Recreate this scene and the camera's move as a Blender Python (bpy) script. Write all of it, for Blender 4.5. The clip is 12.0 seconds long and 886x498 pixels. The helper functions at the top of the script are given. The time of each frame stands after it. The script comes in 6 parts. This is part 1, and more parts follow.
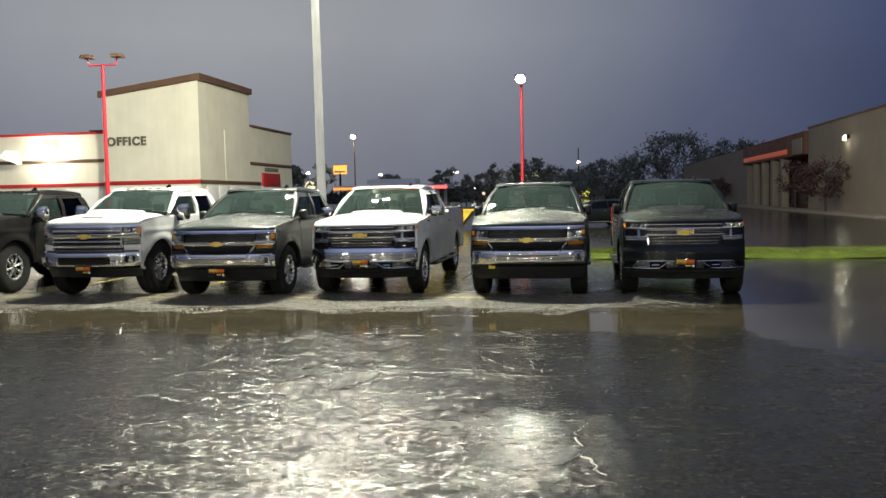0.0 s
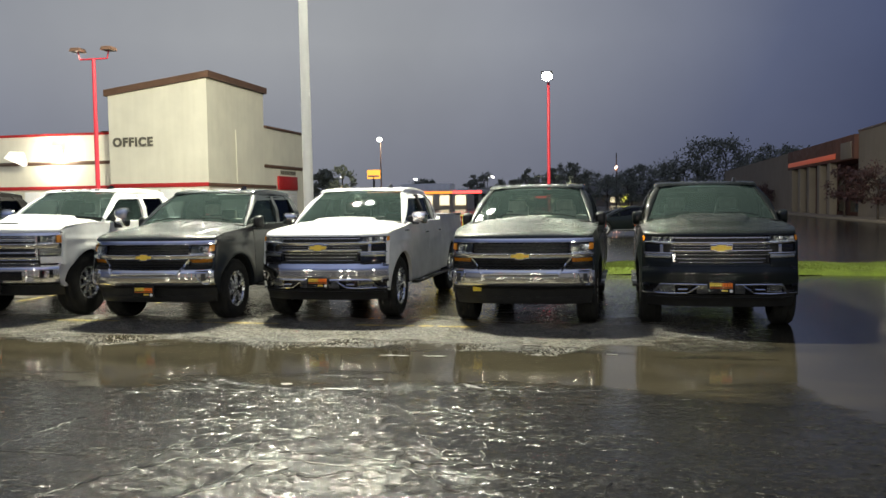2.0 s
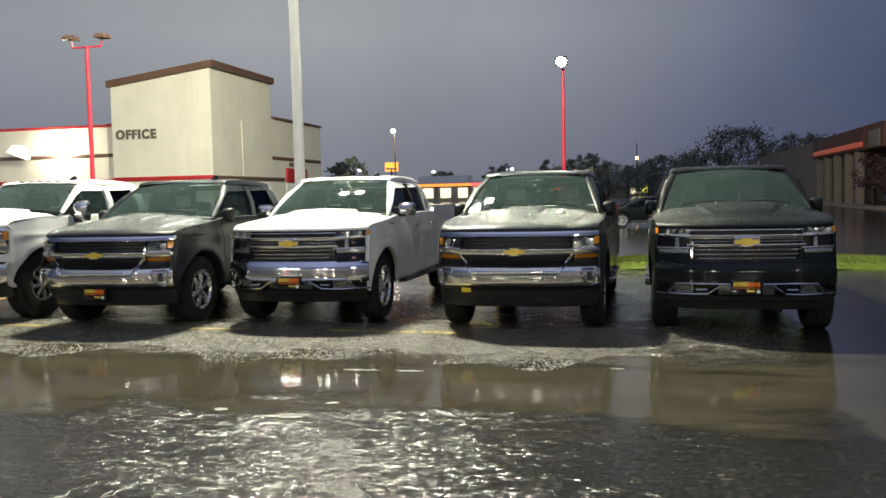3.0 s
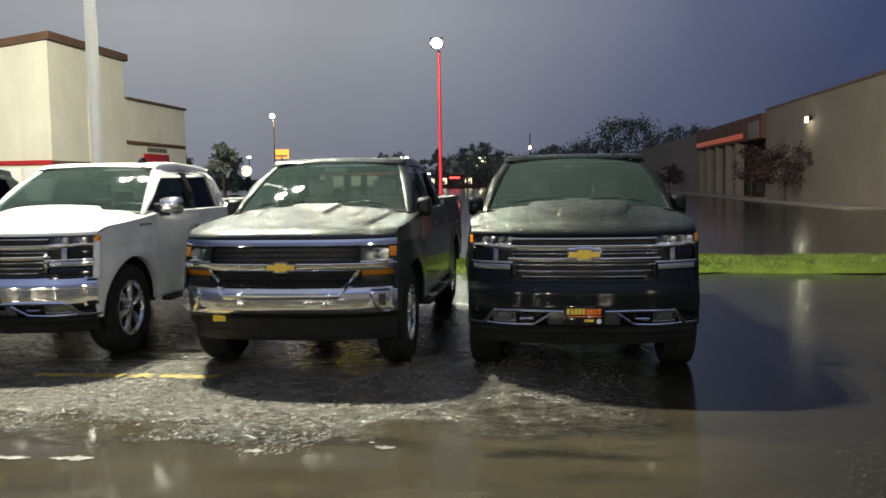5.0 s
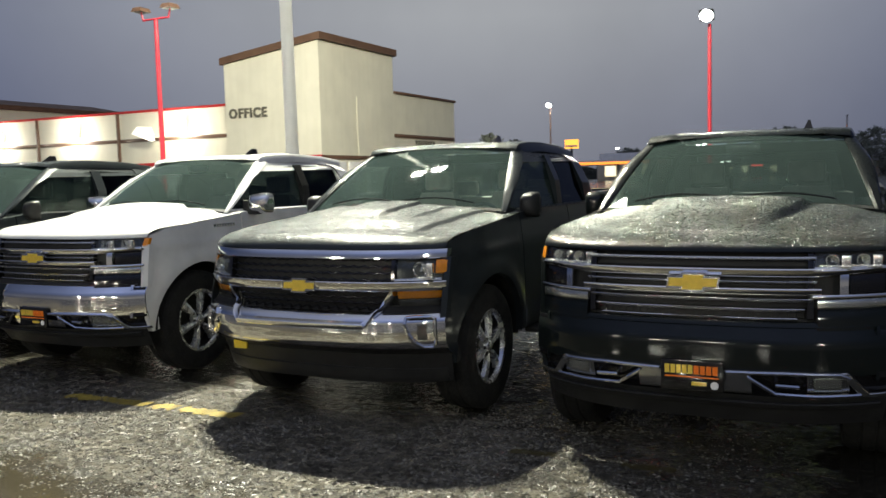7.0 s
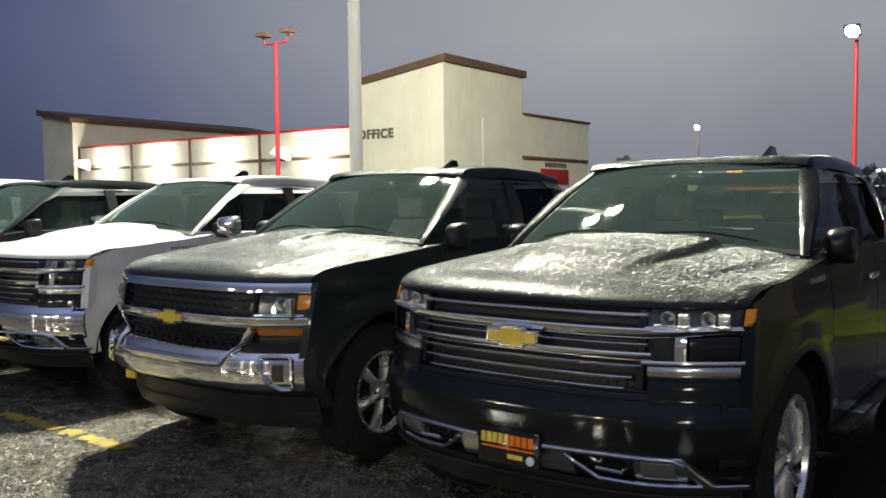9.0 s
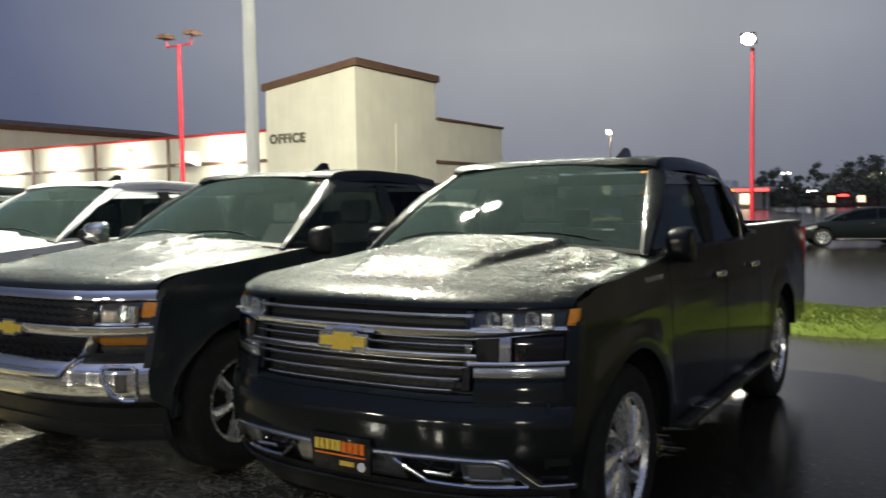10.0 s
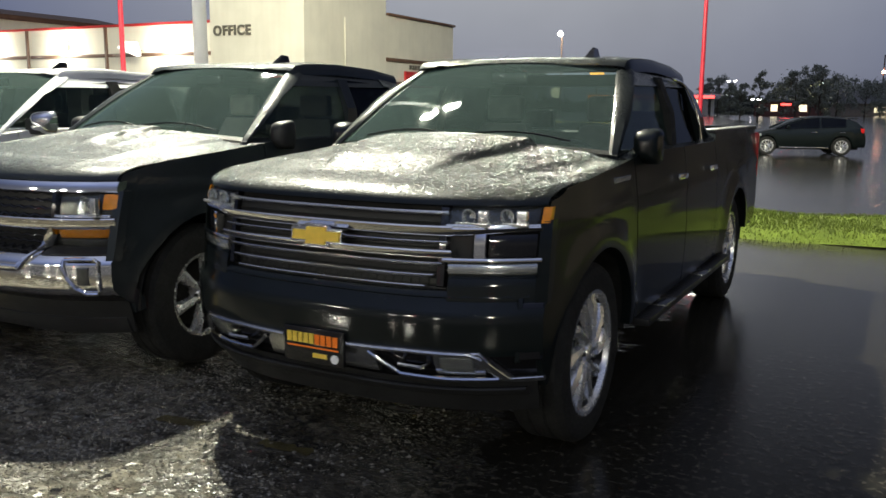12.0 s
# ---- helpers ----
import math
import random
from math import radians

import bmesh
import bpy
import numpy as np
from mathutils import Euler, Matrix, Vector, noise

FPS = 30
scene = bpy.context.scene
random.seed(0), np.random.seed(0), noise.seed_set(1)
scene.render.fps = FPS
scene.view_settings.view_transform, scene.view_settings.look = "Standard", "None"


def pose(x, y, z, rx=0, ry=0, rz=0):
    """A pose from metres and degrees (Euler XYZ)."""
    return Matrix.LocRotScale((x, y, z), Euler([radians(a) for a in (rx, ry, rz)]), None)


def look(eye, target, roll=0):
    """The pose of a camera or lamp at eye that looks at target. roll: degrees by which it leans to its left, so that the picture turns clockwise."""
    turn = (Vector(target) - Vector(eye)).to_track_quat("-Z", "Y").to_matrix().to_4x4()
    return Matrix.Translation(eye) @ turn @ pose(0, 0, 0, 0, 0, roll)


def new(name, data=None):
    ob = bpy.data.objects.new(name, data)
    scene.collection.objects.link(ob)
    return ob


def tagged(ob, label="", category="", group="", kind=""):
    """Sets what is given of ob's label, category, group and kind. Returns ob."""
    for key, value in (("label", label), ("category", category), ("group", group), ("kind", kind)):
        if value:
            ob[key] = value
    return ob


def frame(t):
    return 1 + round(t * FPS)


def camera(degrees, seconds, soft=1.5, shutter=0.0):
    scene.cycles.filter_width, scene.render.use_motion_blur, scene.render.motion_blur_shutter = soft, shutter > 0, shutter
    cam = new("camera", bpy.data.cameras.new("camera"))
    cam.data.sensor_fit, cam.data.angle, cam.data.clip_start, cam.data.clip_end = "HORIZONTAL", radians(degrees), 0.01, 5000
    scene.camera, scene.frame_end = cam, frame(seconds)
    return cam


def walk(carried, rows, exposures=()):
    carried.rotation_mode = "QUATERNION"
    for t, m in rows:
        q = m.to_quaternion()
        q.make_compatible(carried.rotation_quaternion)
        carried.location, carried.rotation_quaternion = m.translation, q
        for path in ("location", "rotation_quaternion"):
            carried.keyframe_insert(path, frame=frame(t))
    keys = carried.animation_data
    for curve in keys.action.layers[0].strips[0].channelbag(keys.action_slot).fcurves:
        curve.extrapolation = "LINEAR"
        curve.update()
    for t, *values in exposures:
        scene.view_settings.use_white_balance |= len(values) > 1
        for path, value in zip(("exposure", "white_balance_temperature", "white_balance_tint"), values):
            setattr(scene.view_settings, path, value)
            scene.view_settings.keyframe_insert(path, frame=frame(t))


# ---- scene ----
cam = camera(54.7, 12.0, 1.5, 0.4)
PATH = [
    (0, (0.016, -0.937, 1.677), (-0.304, 0.973, 1.559), -1.1),
    (0.5, (0.046, -0.141, 1.661), (-0.292, 1.765, 1.538), -1.5),
    (1, (0.151, 0.509, 1.687), (-0.208, 2.412, 1.589), -0.2),
    (1.5, (0.285, 1.276, 1.665), (-0.106, 3.174, 1.568), -0.5),
    (2, (0.399, 1.947, 1.654), (-0.005, 3.843, 1.549), -0.8),
    (2.5, (0.449, 2.664, 1.622), (0.018, 4.552, 1.509), -0.8),
    (3, (0.523, 3.392, 1.604), (0.074, 5.276, 1.483), -1.2),
    (3.5, (0.625, 4.119, 1.631), (0.323, 6.032, 1.497), -0.4),
    (3.7, (0.668, 4.425, 1.63), (0.381, 6.339, 1.485), -0.6),
    (5.3, (1.417, 6.505, 1.641), (1.199, 8.427, 1.486), -0.8),
    (5.5, (1.545, 6.786, 1.642), (1.293, 8.703, 1.476), -1.1),
    (6, (1.749, 7.42, 1.627), (1.337, 9.309, 1.465), -0.8),
    (6.5, (1.991, 7.957, 1.623), (1.31, 9.766, 1.468), -1.6),
    (6.7, (2.135, 8.18, 1.616), (1.367, 9.955, 1.461), -1.6),
    (8.3, (3.215, 9.351, 1.618), (2.164, 10.972, 1.434), -0.4),
    (8.5, (3.324, 9.494, 1.6), (2.226, 11.084, 1.424), -0.1),
    (9, (3.563, 9.819, 1.639), (2.402, 11.369, 1.532), -0.4),
    (9.5, (3.794, 10.002, 1.635), (2.608, 11.535, 1.552), -0.4),
    (10, (3.863, 10.093, 1.621), (2.846, 11.742, 1.523), -0.8),
    (10.5, (3.872, 10.119, 1.605), (2.937, 11.812, 1.446), -0.9),
    (11, (3.865, 10.125, 1.59), (2.986, 11.829, 1.293), -0.7),
    (11.5, (3.845, 10.114, 1.587), (2.968, 11.813, 1.258), -0.1),
    (12, (3.758, 10.027, 1.601), (2.859, 11.716, 1.281), 0.6),
]
walk(cam, [(t, look(eye, target, roll)) for t, eye, target, roll in PATH], ((0.0, 0.08), (5.0, 0.16), (8.5, 0.18), (10.5, 0.26), (12.0, 0.40)))

# ---- world and light ----
world = bpy.data.worlds.new("dusk_sky")
scene.world = world
world.use_nodes = True
wn = world.node_tree
wn.nodes.clear()


def wnode(kind, **kw):
    n = wn.nodes.new(kind)
    for k, v in kw.items():
        n.inputs[k].default_value = v
    return n


w_out = wnode("ShaderNodeOutputWorld")
w_bg = wnode("ShaderNodeBackground")
w_co = wnode("ShaderNodeTexCoord")
w_sep = wnode("ShaderNodeSeparateXYZ")
w_ramp = wnode("ShaderNodeValToRGB")
w_noise = wnode("ShaderNodeTexNoise", Scale=2.2, Detail=5.0, Roughness=0.55)
w_map = wn.nodes.new("ShaderNodeMapRange")
w_dot = wn.nodes.new("ShaderNodeVectorMath")
w_dot.operation = "DOT_PRODUCT"
w_side = wnode("ShaderNodeValToRGB")


def sky_ramp(node, stops):
    while len(node.color_ramp.elements) < len(stops):
        node.color_ramp.elements.new(0.5)
    for e, (p, c) in zip(node.color_ramp.elements, stops):
        e.position, e.color = p, (*c, 1)


def sky_mix(kind, a, b):
    n = wn.nodes.new("ShaderNodeMix")
    n.data_type, n.blend_type = "RGBA", kind
    n.inputs["Factor"].default_value = 1.0
    wn.links.new(a, n.inputs["A"])
    wn.links.new(b, n.inputs["B"])
    return n.outputs["Result"]


# dusk: violet-grey at the horizon, deep blue above; one side brightened for the floodlights' haze
sky_ramp(w_ramp, [(0.0, (0.050, 0.057, 0.090)), (0.06, (0.041, 0.051, 0.094)), (0.22, (0.025, 0.038, 0.090)), (0.55, (0.050, 0.054, 0.068)), (1.0, (0.170, 0.172, 0.172))])
sky_ramp(w_side, [(0.58, (0.0, 0.0, 0.0)), (0.72, (0.010, 0.012, 0.026)), (0.82, (0.068, 0.074, 0.098)), (0.92, (0.208, 0.212, 0.210)), (1.0, (0.290, 0.288, 0.250))])
wn.links.new(w_co.outputs["Generated"], w_sep.inputs[0])
wn.links.new(w_sep.outputs["Z"], w_ramp.inputs[0])
wn.links.new(w_co.outputs["Generated"], w_noise.inputs["Vector"])
wn.links.new(w_noise.outputs["Fac"], w_map.inputs["Value"])
for k, v in (("From Min", 0.3), ("From Max", 0.7), ("To Min", 0.88), ("To Max", 1.12)):
    w_map.inputs[k].default_value = v
wn.links.new(w_co.outputs["Generated"], w_dot.inputs[0])
w_dot.inputs[1].default_value = Vector((-0.36, 0.80, 0.36)).normalized()
wn.links.new(w_dot.outputs["Value"], w_side.inputs[0])
# the brighter blue half of the evening sky, behind the walk
w_west = wn.nodes.new("ShaderNodeVectorMath")
w_west.operation = "DOT_PRODUCT"
w_west.inputs[1].default_value = Vector((0.15, -0.85, 0.50)).normalized()
wn.links.new(w_co.outputs["Generated"], w_west.inputs[0])
w_blue = wnode("ShaderNodeValToRGB")
sky_ramp(w_blue, [(0.05, (0.0, 0.0, 0.0)), (0.6, (0.070, 0.095, 0.200)), (1.0, (0.120, 0.160, 0.330))])
wn.links.new(w_west.outputs["Value"], w_blue.inputs[0])
w_high = wnode("ShaderNodeValToRGB")
sky_ramp(w_high, [(0.22, (0.0, 0.0, 0.0)), (0.60, (1.0, 1.0, 1.0))])
wn.links.new(w_sep.outputs["Z"], w_high.inputs[0])
w_back = sky_mix("MULTIPLY", w_blue.outputs["Color"], w_high.outputs["Color"])
# and the lit town low behind the walk
w_low = wnode("ShaderNodeValToRGB")
sky_ramp(w_low, [(0.02, (1.0, 1.0, 1.0)), (0.40, (0.0, 0.0, 0.0))])
wn.links.new(w_sep.outputs["Z"], w_low.inputs[0])
w_town = wnode("ShaderNodeValToRGB")
sky_ramp(w_town, [(0.10, (0.0, 0.0, 0.0)), (0.85, (0.120, 0.106, 0.062))])
wn.links.new(w_west.outputs["Value"], w_town.inputs[0])
w_back = sky_mix("ADD", w_back, sky_mix("MULTIPLY", w_town.outputs["Color"], w_low.outputs["Color"]))
# the added haze glow is held low over the roofs
w_fade = wnode("ShaderNodeValToRGB")
sky_ramp(w_fade, [(0.0, (0.62, 0.62, 0.66)), (0.18, (1.05, 1.05, 1.05)), (0.245, (1.0, 1.0, 1.0)), (0.34, (0.16, 0.16, 0.16))])
wn.links.new(w_sep.outputs["Z"], w_fade.inputs[0])
w_glow = sky_mix("MULTIPLY", w_side.outputs["Color"], w_fade.outputs["Color"])
w_sum = sky_mix("ADD", sky_mix("ADD", w_ramp.outputs["Color"], w_glow), w_back)
wn.links.new(sky_mix("MULTIPLY", w_sum, w_map.outputs["Result"]), w_bg.inputs["Color"])
wn.links.new(w_bg.outputs[0], w_out.inputs[0])
w_bg.inputs["Strength"].default_value = 1.0

POLE = (-6.98, 21.33)
POLE_TOP = 13.0


def spot(name, eye, target, watts, colour, angle=150, radius=0.12, blend=0.4):
    d = bpy.data.lights.new(name, "SPOT")
    d.energy, d.color, d.spot_size, d.spot_blend, d.shadow_soft_size = watts, colour, radians(angle), blend, radius
    o = new(name, d)
    o.matrix_world = look(eye, target)
    return o


def bulb(name, at, watts, colour, radius=0.1):
    d = bpy.data.lights.new(name, "POINT")
    d.energy, d.color, d.shadow_soft_size = watts, colour, radius
    o = new(name, d)
    o.location = at
    return o


WHITE = (1.0, 0.985, 0.79)
# the two floodlights of the tall white pole
bulb("flood_light", (POLE[0] - 0.80, POLE[1] - 0.30, POLE_TOP - 0.25), 15500, WHITE, 0.16)
bulb("flood_light", (POLE[0] + 0.50, POLE[1] - 0.30, POLE_TOP - 0.25), 15500, WHITE, 0.16)
# lamp posts behind the walk, which the chrome mirrors and which light the noses from the front
REAR_POSTS = ((-16.0, -14.0, 1100), (-8.5, -23.0, 1100), (-2.5, -17.0, 1100), (6.5, -27.0, 1100), (15.5, -4.0, 1100))
for px, py, watts in REAR_POSTS:
    bulb("pole_lamp_light", (px, py + 0.5, 7.3), watts, WHITE, 0.2)
# the lit red pole, the far pole, the lamps along the wing and the wall lamp of the long store
spot("pole_lamp_light", (-3.23, 42.5, 7.2), (-2.4, 20.0, 0.0), 2500, WHITE, 120, 0.2)
bulb("pole_lamp_light", (-21.3, 76.4, 7.0), 220, WHITE)
for wx in (-28.96, -36.66, -42.87, -48.59):
    bulb("wall_lamp_light", (wx, 41.75, 4.35), 430, (1.0, 0.95, 0.80), 0.15)
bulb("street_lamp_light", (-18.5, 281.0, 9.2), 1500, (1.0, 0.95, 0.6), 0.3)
bulb("store_lamp_light", (17.6, 62.6, 5.1), 25, (1.0, 0.95, 0.7), 0.08)

# ---- materials ----


def material(name):
    m = bpy.data.materials.new(name)
    m.use_nodes = True
    return m, m.node_tree, m.node_tree.nodes["Principled BSDF"]


def link_noise(nt, scale, detail=4.0, rough=0.55, coords="Object", stretch=None):
    co = nt.nodes.new("ShaderNodeTexCoord")
    n = nt.nodes.new("ShaderNodeTexNoise")
    n.inputs["Scale"].default_value, n.inputs["Detail"].default_value, n.inputs["Roughness"].default_value = scale, detail, rough
    if stretch:
        mp = nt.nodes.new("ShaderNodeMapping")
        mp.inputs["Scale"].default_value = stretch
        nt.links.new(co.outputs[coords], mp.inputs[0])
        nt.links.new(mp.outputs[0], n.inputs["Vector"])
    else:
        nt.links.new(co.outputs[coords], n.inputs["Vector"])
    return n


def ramp(nt, src, stops):
    r = nt.nodes.new("ShaderNodeValToRGB")
    while len(r.color_ramp.elements) < len(stops):
        r.color_ramp.elements.new(0.5)
    for e, (p, c) in zip(r.color_ramp.elements, stops):
        e.position = p
        e.color = (*c, 1) if not isinstance(c, (int, float)) else (c, c, c, 1)
    nt.links.new(src, r.inputs[0])
    return r


def bump(nt, bsdf, src, strength, distance, after=None):
    b = nt.nodes.new("ShaderNodeBump")
    b.inputs["Strength"].default_value, b.inputs["Distance"].default_value = strength, distance
    nt.links.new(src, b.inputs["Height"])
    if after:
        nt.links.new(after.outputs[0], b.inputs["Normal"])
    nt.links.new(b.outputs[0], bsdf.inputs["Normal"])
    return b


def facets(nt, scale, amount, weight=None, normal=None):
    """A normal that tilts at random from cell to cell, as stone facets and standing drops do."""
    co = nt.nodes.new("ShaderNodeTexCoord")
    v = nt.nodes.new("ShaderNodeTexVoronoi")
    v.inputs["Scale"].default_value = scale
    nt.links.new(co.outputs["Object"], v.inputs["Vector"])
    off = nt.nodes.new("ShaderNodeVectorMath")
    off.operation = "SUBTRACT"
    nt.links.new(v.outputs["Color"], off.inputs[0])
    off.inputs[1].default_value = (0.5, 0.5, 0.5)
    sc = nt.nodes.new("ShaderNodeVectorMath")
    sc.operation = "SCALE"
    nt.links.new(off.outputs[0], sc.inputs[0])
    sc.inputs["Scale"].default_value = amount
    if weight:
        mul = nt.nodes.new("ShaderNodeMath")
        mul.operation = "MULTIPLY"
        mul.inputs[1].default_value = amount
        nt.links.new(weight, mul.inputs[0])
        nt.links.new(mul.outputs[0], sc.inputs["Scale"])
    add = nt.nodes.new("ShaderNodeVectorMath")
    if normal:
        nt.links.new(normal, add.inputs[0])
    else:
        nt.links.new(nt.nodes.new("ShaderNodeNewGeometry").outputs["Normal"], add.inputs[0])
    nt.links.new(sc.outputs[0], add.inputs[1])
    unit = nt.nodes.new("ShaderNodeVectorMath")
    unit.operation = "NORMALIZE"
    nt.links.new(add.outputs[0], unit.inputs[0])
    return unit.outputs[0]


def plain(name, colour, rough=0.5, metal=0.0, vary=0.12, scale=6.0, grain=0.0, coat=0.0, coords="Object"):
    """A surface with two scales of variation in colour and gloss."""
    m, nt, b = material(name)
    n1 = link_noise(nt, scale, 5.0, coords=coords)
    lo, hi = [max(0.0, c * (1 - vary)) for c in colour], [min(1.0, c * (1 + vary)) for c in colour]
    r = ramp(nt, n1.outputs["Fac"], [(0.3, lo), (0.7, hi)])
    nt.links.new(r.outputs[0], b.inputs["Base Color"])
    rr = ramp(nt, link_noise(nt, scale * 5, 3.0, coords=coords).outputs["Fac"], [(0.3, max(0.02, rough * 0.8)), (0.7, min(1, rough * 1.2))])
    nt.links.new(rr.outputs[0], b.inputs["Roughness"])
    b.inputs["Metallic"].default_value = metal
    b.inputs["Specular IOR Level"].default_value = 0.5 if rough < 0.4 else 0.22
    b.inputs["Coat Weight"].default_value = coat
    b.inputs["Coat Roughness"].default_value = 0.05
    if grain:
        bump(nt, b, link_noise(nt, scale * 18, 4.0, coords=coords).outputs["Fac"], grain, 0.01)
    return m


def paint(name, colour, metal, drops=0.5):
    """Wet car paint: clear coat, beaded with rain."""
    m, nt, b = material(name)
    n1 = link_noise(nt, 2.5, 5.0)
    lo, hi = [c * 0.85 for c in colour], [min(1, c * 1.12) for c in colour]
    nt.links.new(ramp(nt, n1.outputs["Fac"], [(0.3, lo), (0.7, hi)]).outputs[0], b.inputs["Base Color"])
    b.inputs["Metallic"].default_value = metal
    b.inputs["Roughness"].default_value = 0.45
    b.inputs["Specular IOR Level"].default_value = 0.05
    b.inputs["Coat Weight"].default_value = 0.55
    co = nt.nodes.new("ShaderNodeTexCoord")
    v = nt.nodes.new("ShaderNodeTexVoronoi")
    v.inputs["Scale"].default_value = 120.0
    nt.links.new(co.outputs["Object"], v.inputs["Vector"])
    # beads only where rain can stand: on faces that look up
    geo = nt.nodes.new("ShaderNodeNewGeometry")
    sep = nt.nodes.new("ShaderNodeSeparateXYZ")
    nt.links.new(geo.outputs["Normal"], sep.inputs[0])
    up = ramp(nt, sep.outputs["Z"], [(0.45, 0.04), (0.92, 1.0)])
    bead = ramp(nt, v.outputs["Distance"], [(0.0, 1.0), (0.45, 0.0)])
    bead.color_ramp.interpolation = "EASE"
    # not every spot holds a drop
    keep = ramp(nt, v.outputs["Color"], [(0.30, 0.0), (0.55, 1.0)])
    mul = nt.nodes.new("ShaderNodeMath")
    mul.operation = "MULTIPLY"
    nt.links.new(bead.outputs[0], mul.inputs[0])
    nt.links.new(up.outputs[0], mul.inputs[1])
    some = nt.nodes.new("ShaderNodeMath")
    some.operation = "MULTIPLY"
    nt.links.new(mul.outputs[0], some.inputs[0])
    nt.links.new(keep.outputs[0], some.inputs[1])
    bb = nt.nodes.new("ShaderNodeBump")
    bb.inputs["Strength"].default_value, bb.inputs["Distance"].default_value = drops, 0.002
    nt.links.new(some.outputs[0], bb.inputs["Height"])
    b.inputs["Coat Roughness"].default_value = 0.07
    nt.links.new(facets(nt, 118.0, 0.88 * drops, up.outputs[0]), b.inputs["Coat Normal"])
    nt.links.new(bb.outputs[0], b.inputs["Normal"])
    return m


def glass(name, tint, gloss_rough=0.02, film=0.0, gloss=0.0, veil=(0.48, 0.74, 0.66), shine=0.95):
    """A pane: see-through with a tint, and a reflection that grows at a grazing view."""
    m, nt, b = material(name)
    nt.nodes.remove(b)
    out = nt.nodes["Material Output"]
    tr = nt.nodes.new("ShaderNodeBsdfTransparent")
    tr.inputs[0].default_value = (*tint, 1)
    gl = nt.nodes.new("ShaderNodeBsdfGlossy")
    gl.inputs["Color"].default_value = (0.95 * shine, shine, 0.98 * shine, 1)
    gl.inputs["Roughness"].default_value = gloss_rough
    # the share that is mirrored: a little face on, nearly all at a grazing view
    lw = nt.nodes.new("ShaderNodeLayerWeight")
    lw.inputs["Blend"].default_value = 0.5
    pw = nt.nodes.new("ShaderNodeMath")
    pw.operation = "POWER"
    pw.inputs[1].default_value = 5.0
    nt.links.new(lw.outputs["Facing"], pw.inputs[0])
    fr = nt.nodes.new("ShaderNodeMath")
    fr.operation = "MULTIPLY_ADD"
    fr.inputs[1].default_value, fr.inputs[2].default_value = 0.95, 0.045
    nt.links.new(pw.outputs[0], fr.inputs[0])
    wet = link_noise(nt, 55.0, 3.0)
    bb = nt.nodes.new("ShaderNodeBump")
    bb.inputs["Strength"].default_value, bb.inputs["Distance"].default_value = 0.05, 0.002
    nt.links.new(wet.outputs["Fac"], bb.inputs["Height"])
    nt.links.new(bb.outputs[0], gl.inputs["Normal"])
    mx = nt.nodes.new("ShaderNodeMixShader")
    nt.links.new(fr.outputs[0], mx.inputs[0])
    nt.links.new(tr.outputs[0], mx.inputs[1])
    nt.links.new(gl.outputs[0], mx.inputs[2])
    last = mx
    if gloss:
        g2 = nt.nodes.new("ShaderNodeMixShader")
        g2.inputs[0].default_value = gloss
        nt.links.new(last.outputs[0], g2.inputs[1])
        nt.links.new(gl.outputs[0], g2.inputs[2])
        last = g2
    if film:
        # a film of rain that scatters a little light
        df = nt.nodes.new("ShaderNodeBsdfDiffuse")
        df.inputs["Color"].default_value = (*veil, 1)
        f2 = nt.nodes.new("ShaderNodeMixShader")
        streak = ramp(nt, link_noise(nt, 6.0, 5.0, stretch=(2.0, 0.7, 0.7)).outputs["Fac"], [(0.3, film * 0.85), (0.7, film * 1.15)])
        nt.links.new(streak.outputs[0], f2.inputs[0])
        nt.links.new(last.outputs[0], f2.inputs[1])
        nt.links.new(df.outputs[0], f2.inputs[2])
        last = f2
    nt.links.new(last.outputs[0], out.inputs["Surface"])
    return m


def glow(name, colour, strength):
    m, nt, b = material(name)
    b.inputs["Base Color"].default_value = (*colour, 1)
    b.inputs["Emission Color"].default_value = (*colour, 1)
    b.inputs["Emission Strength"].default_value = strength
    return m


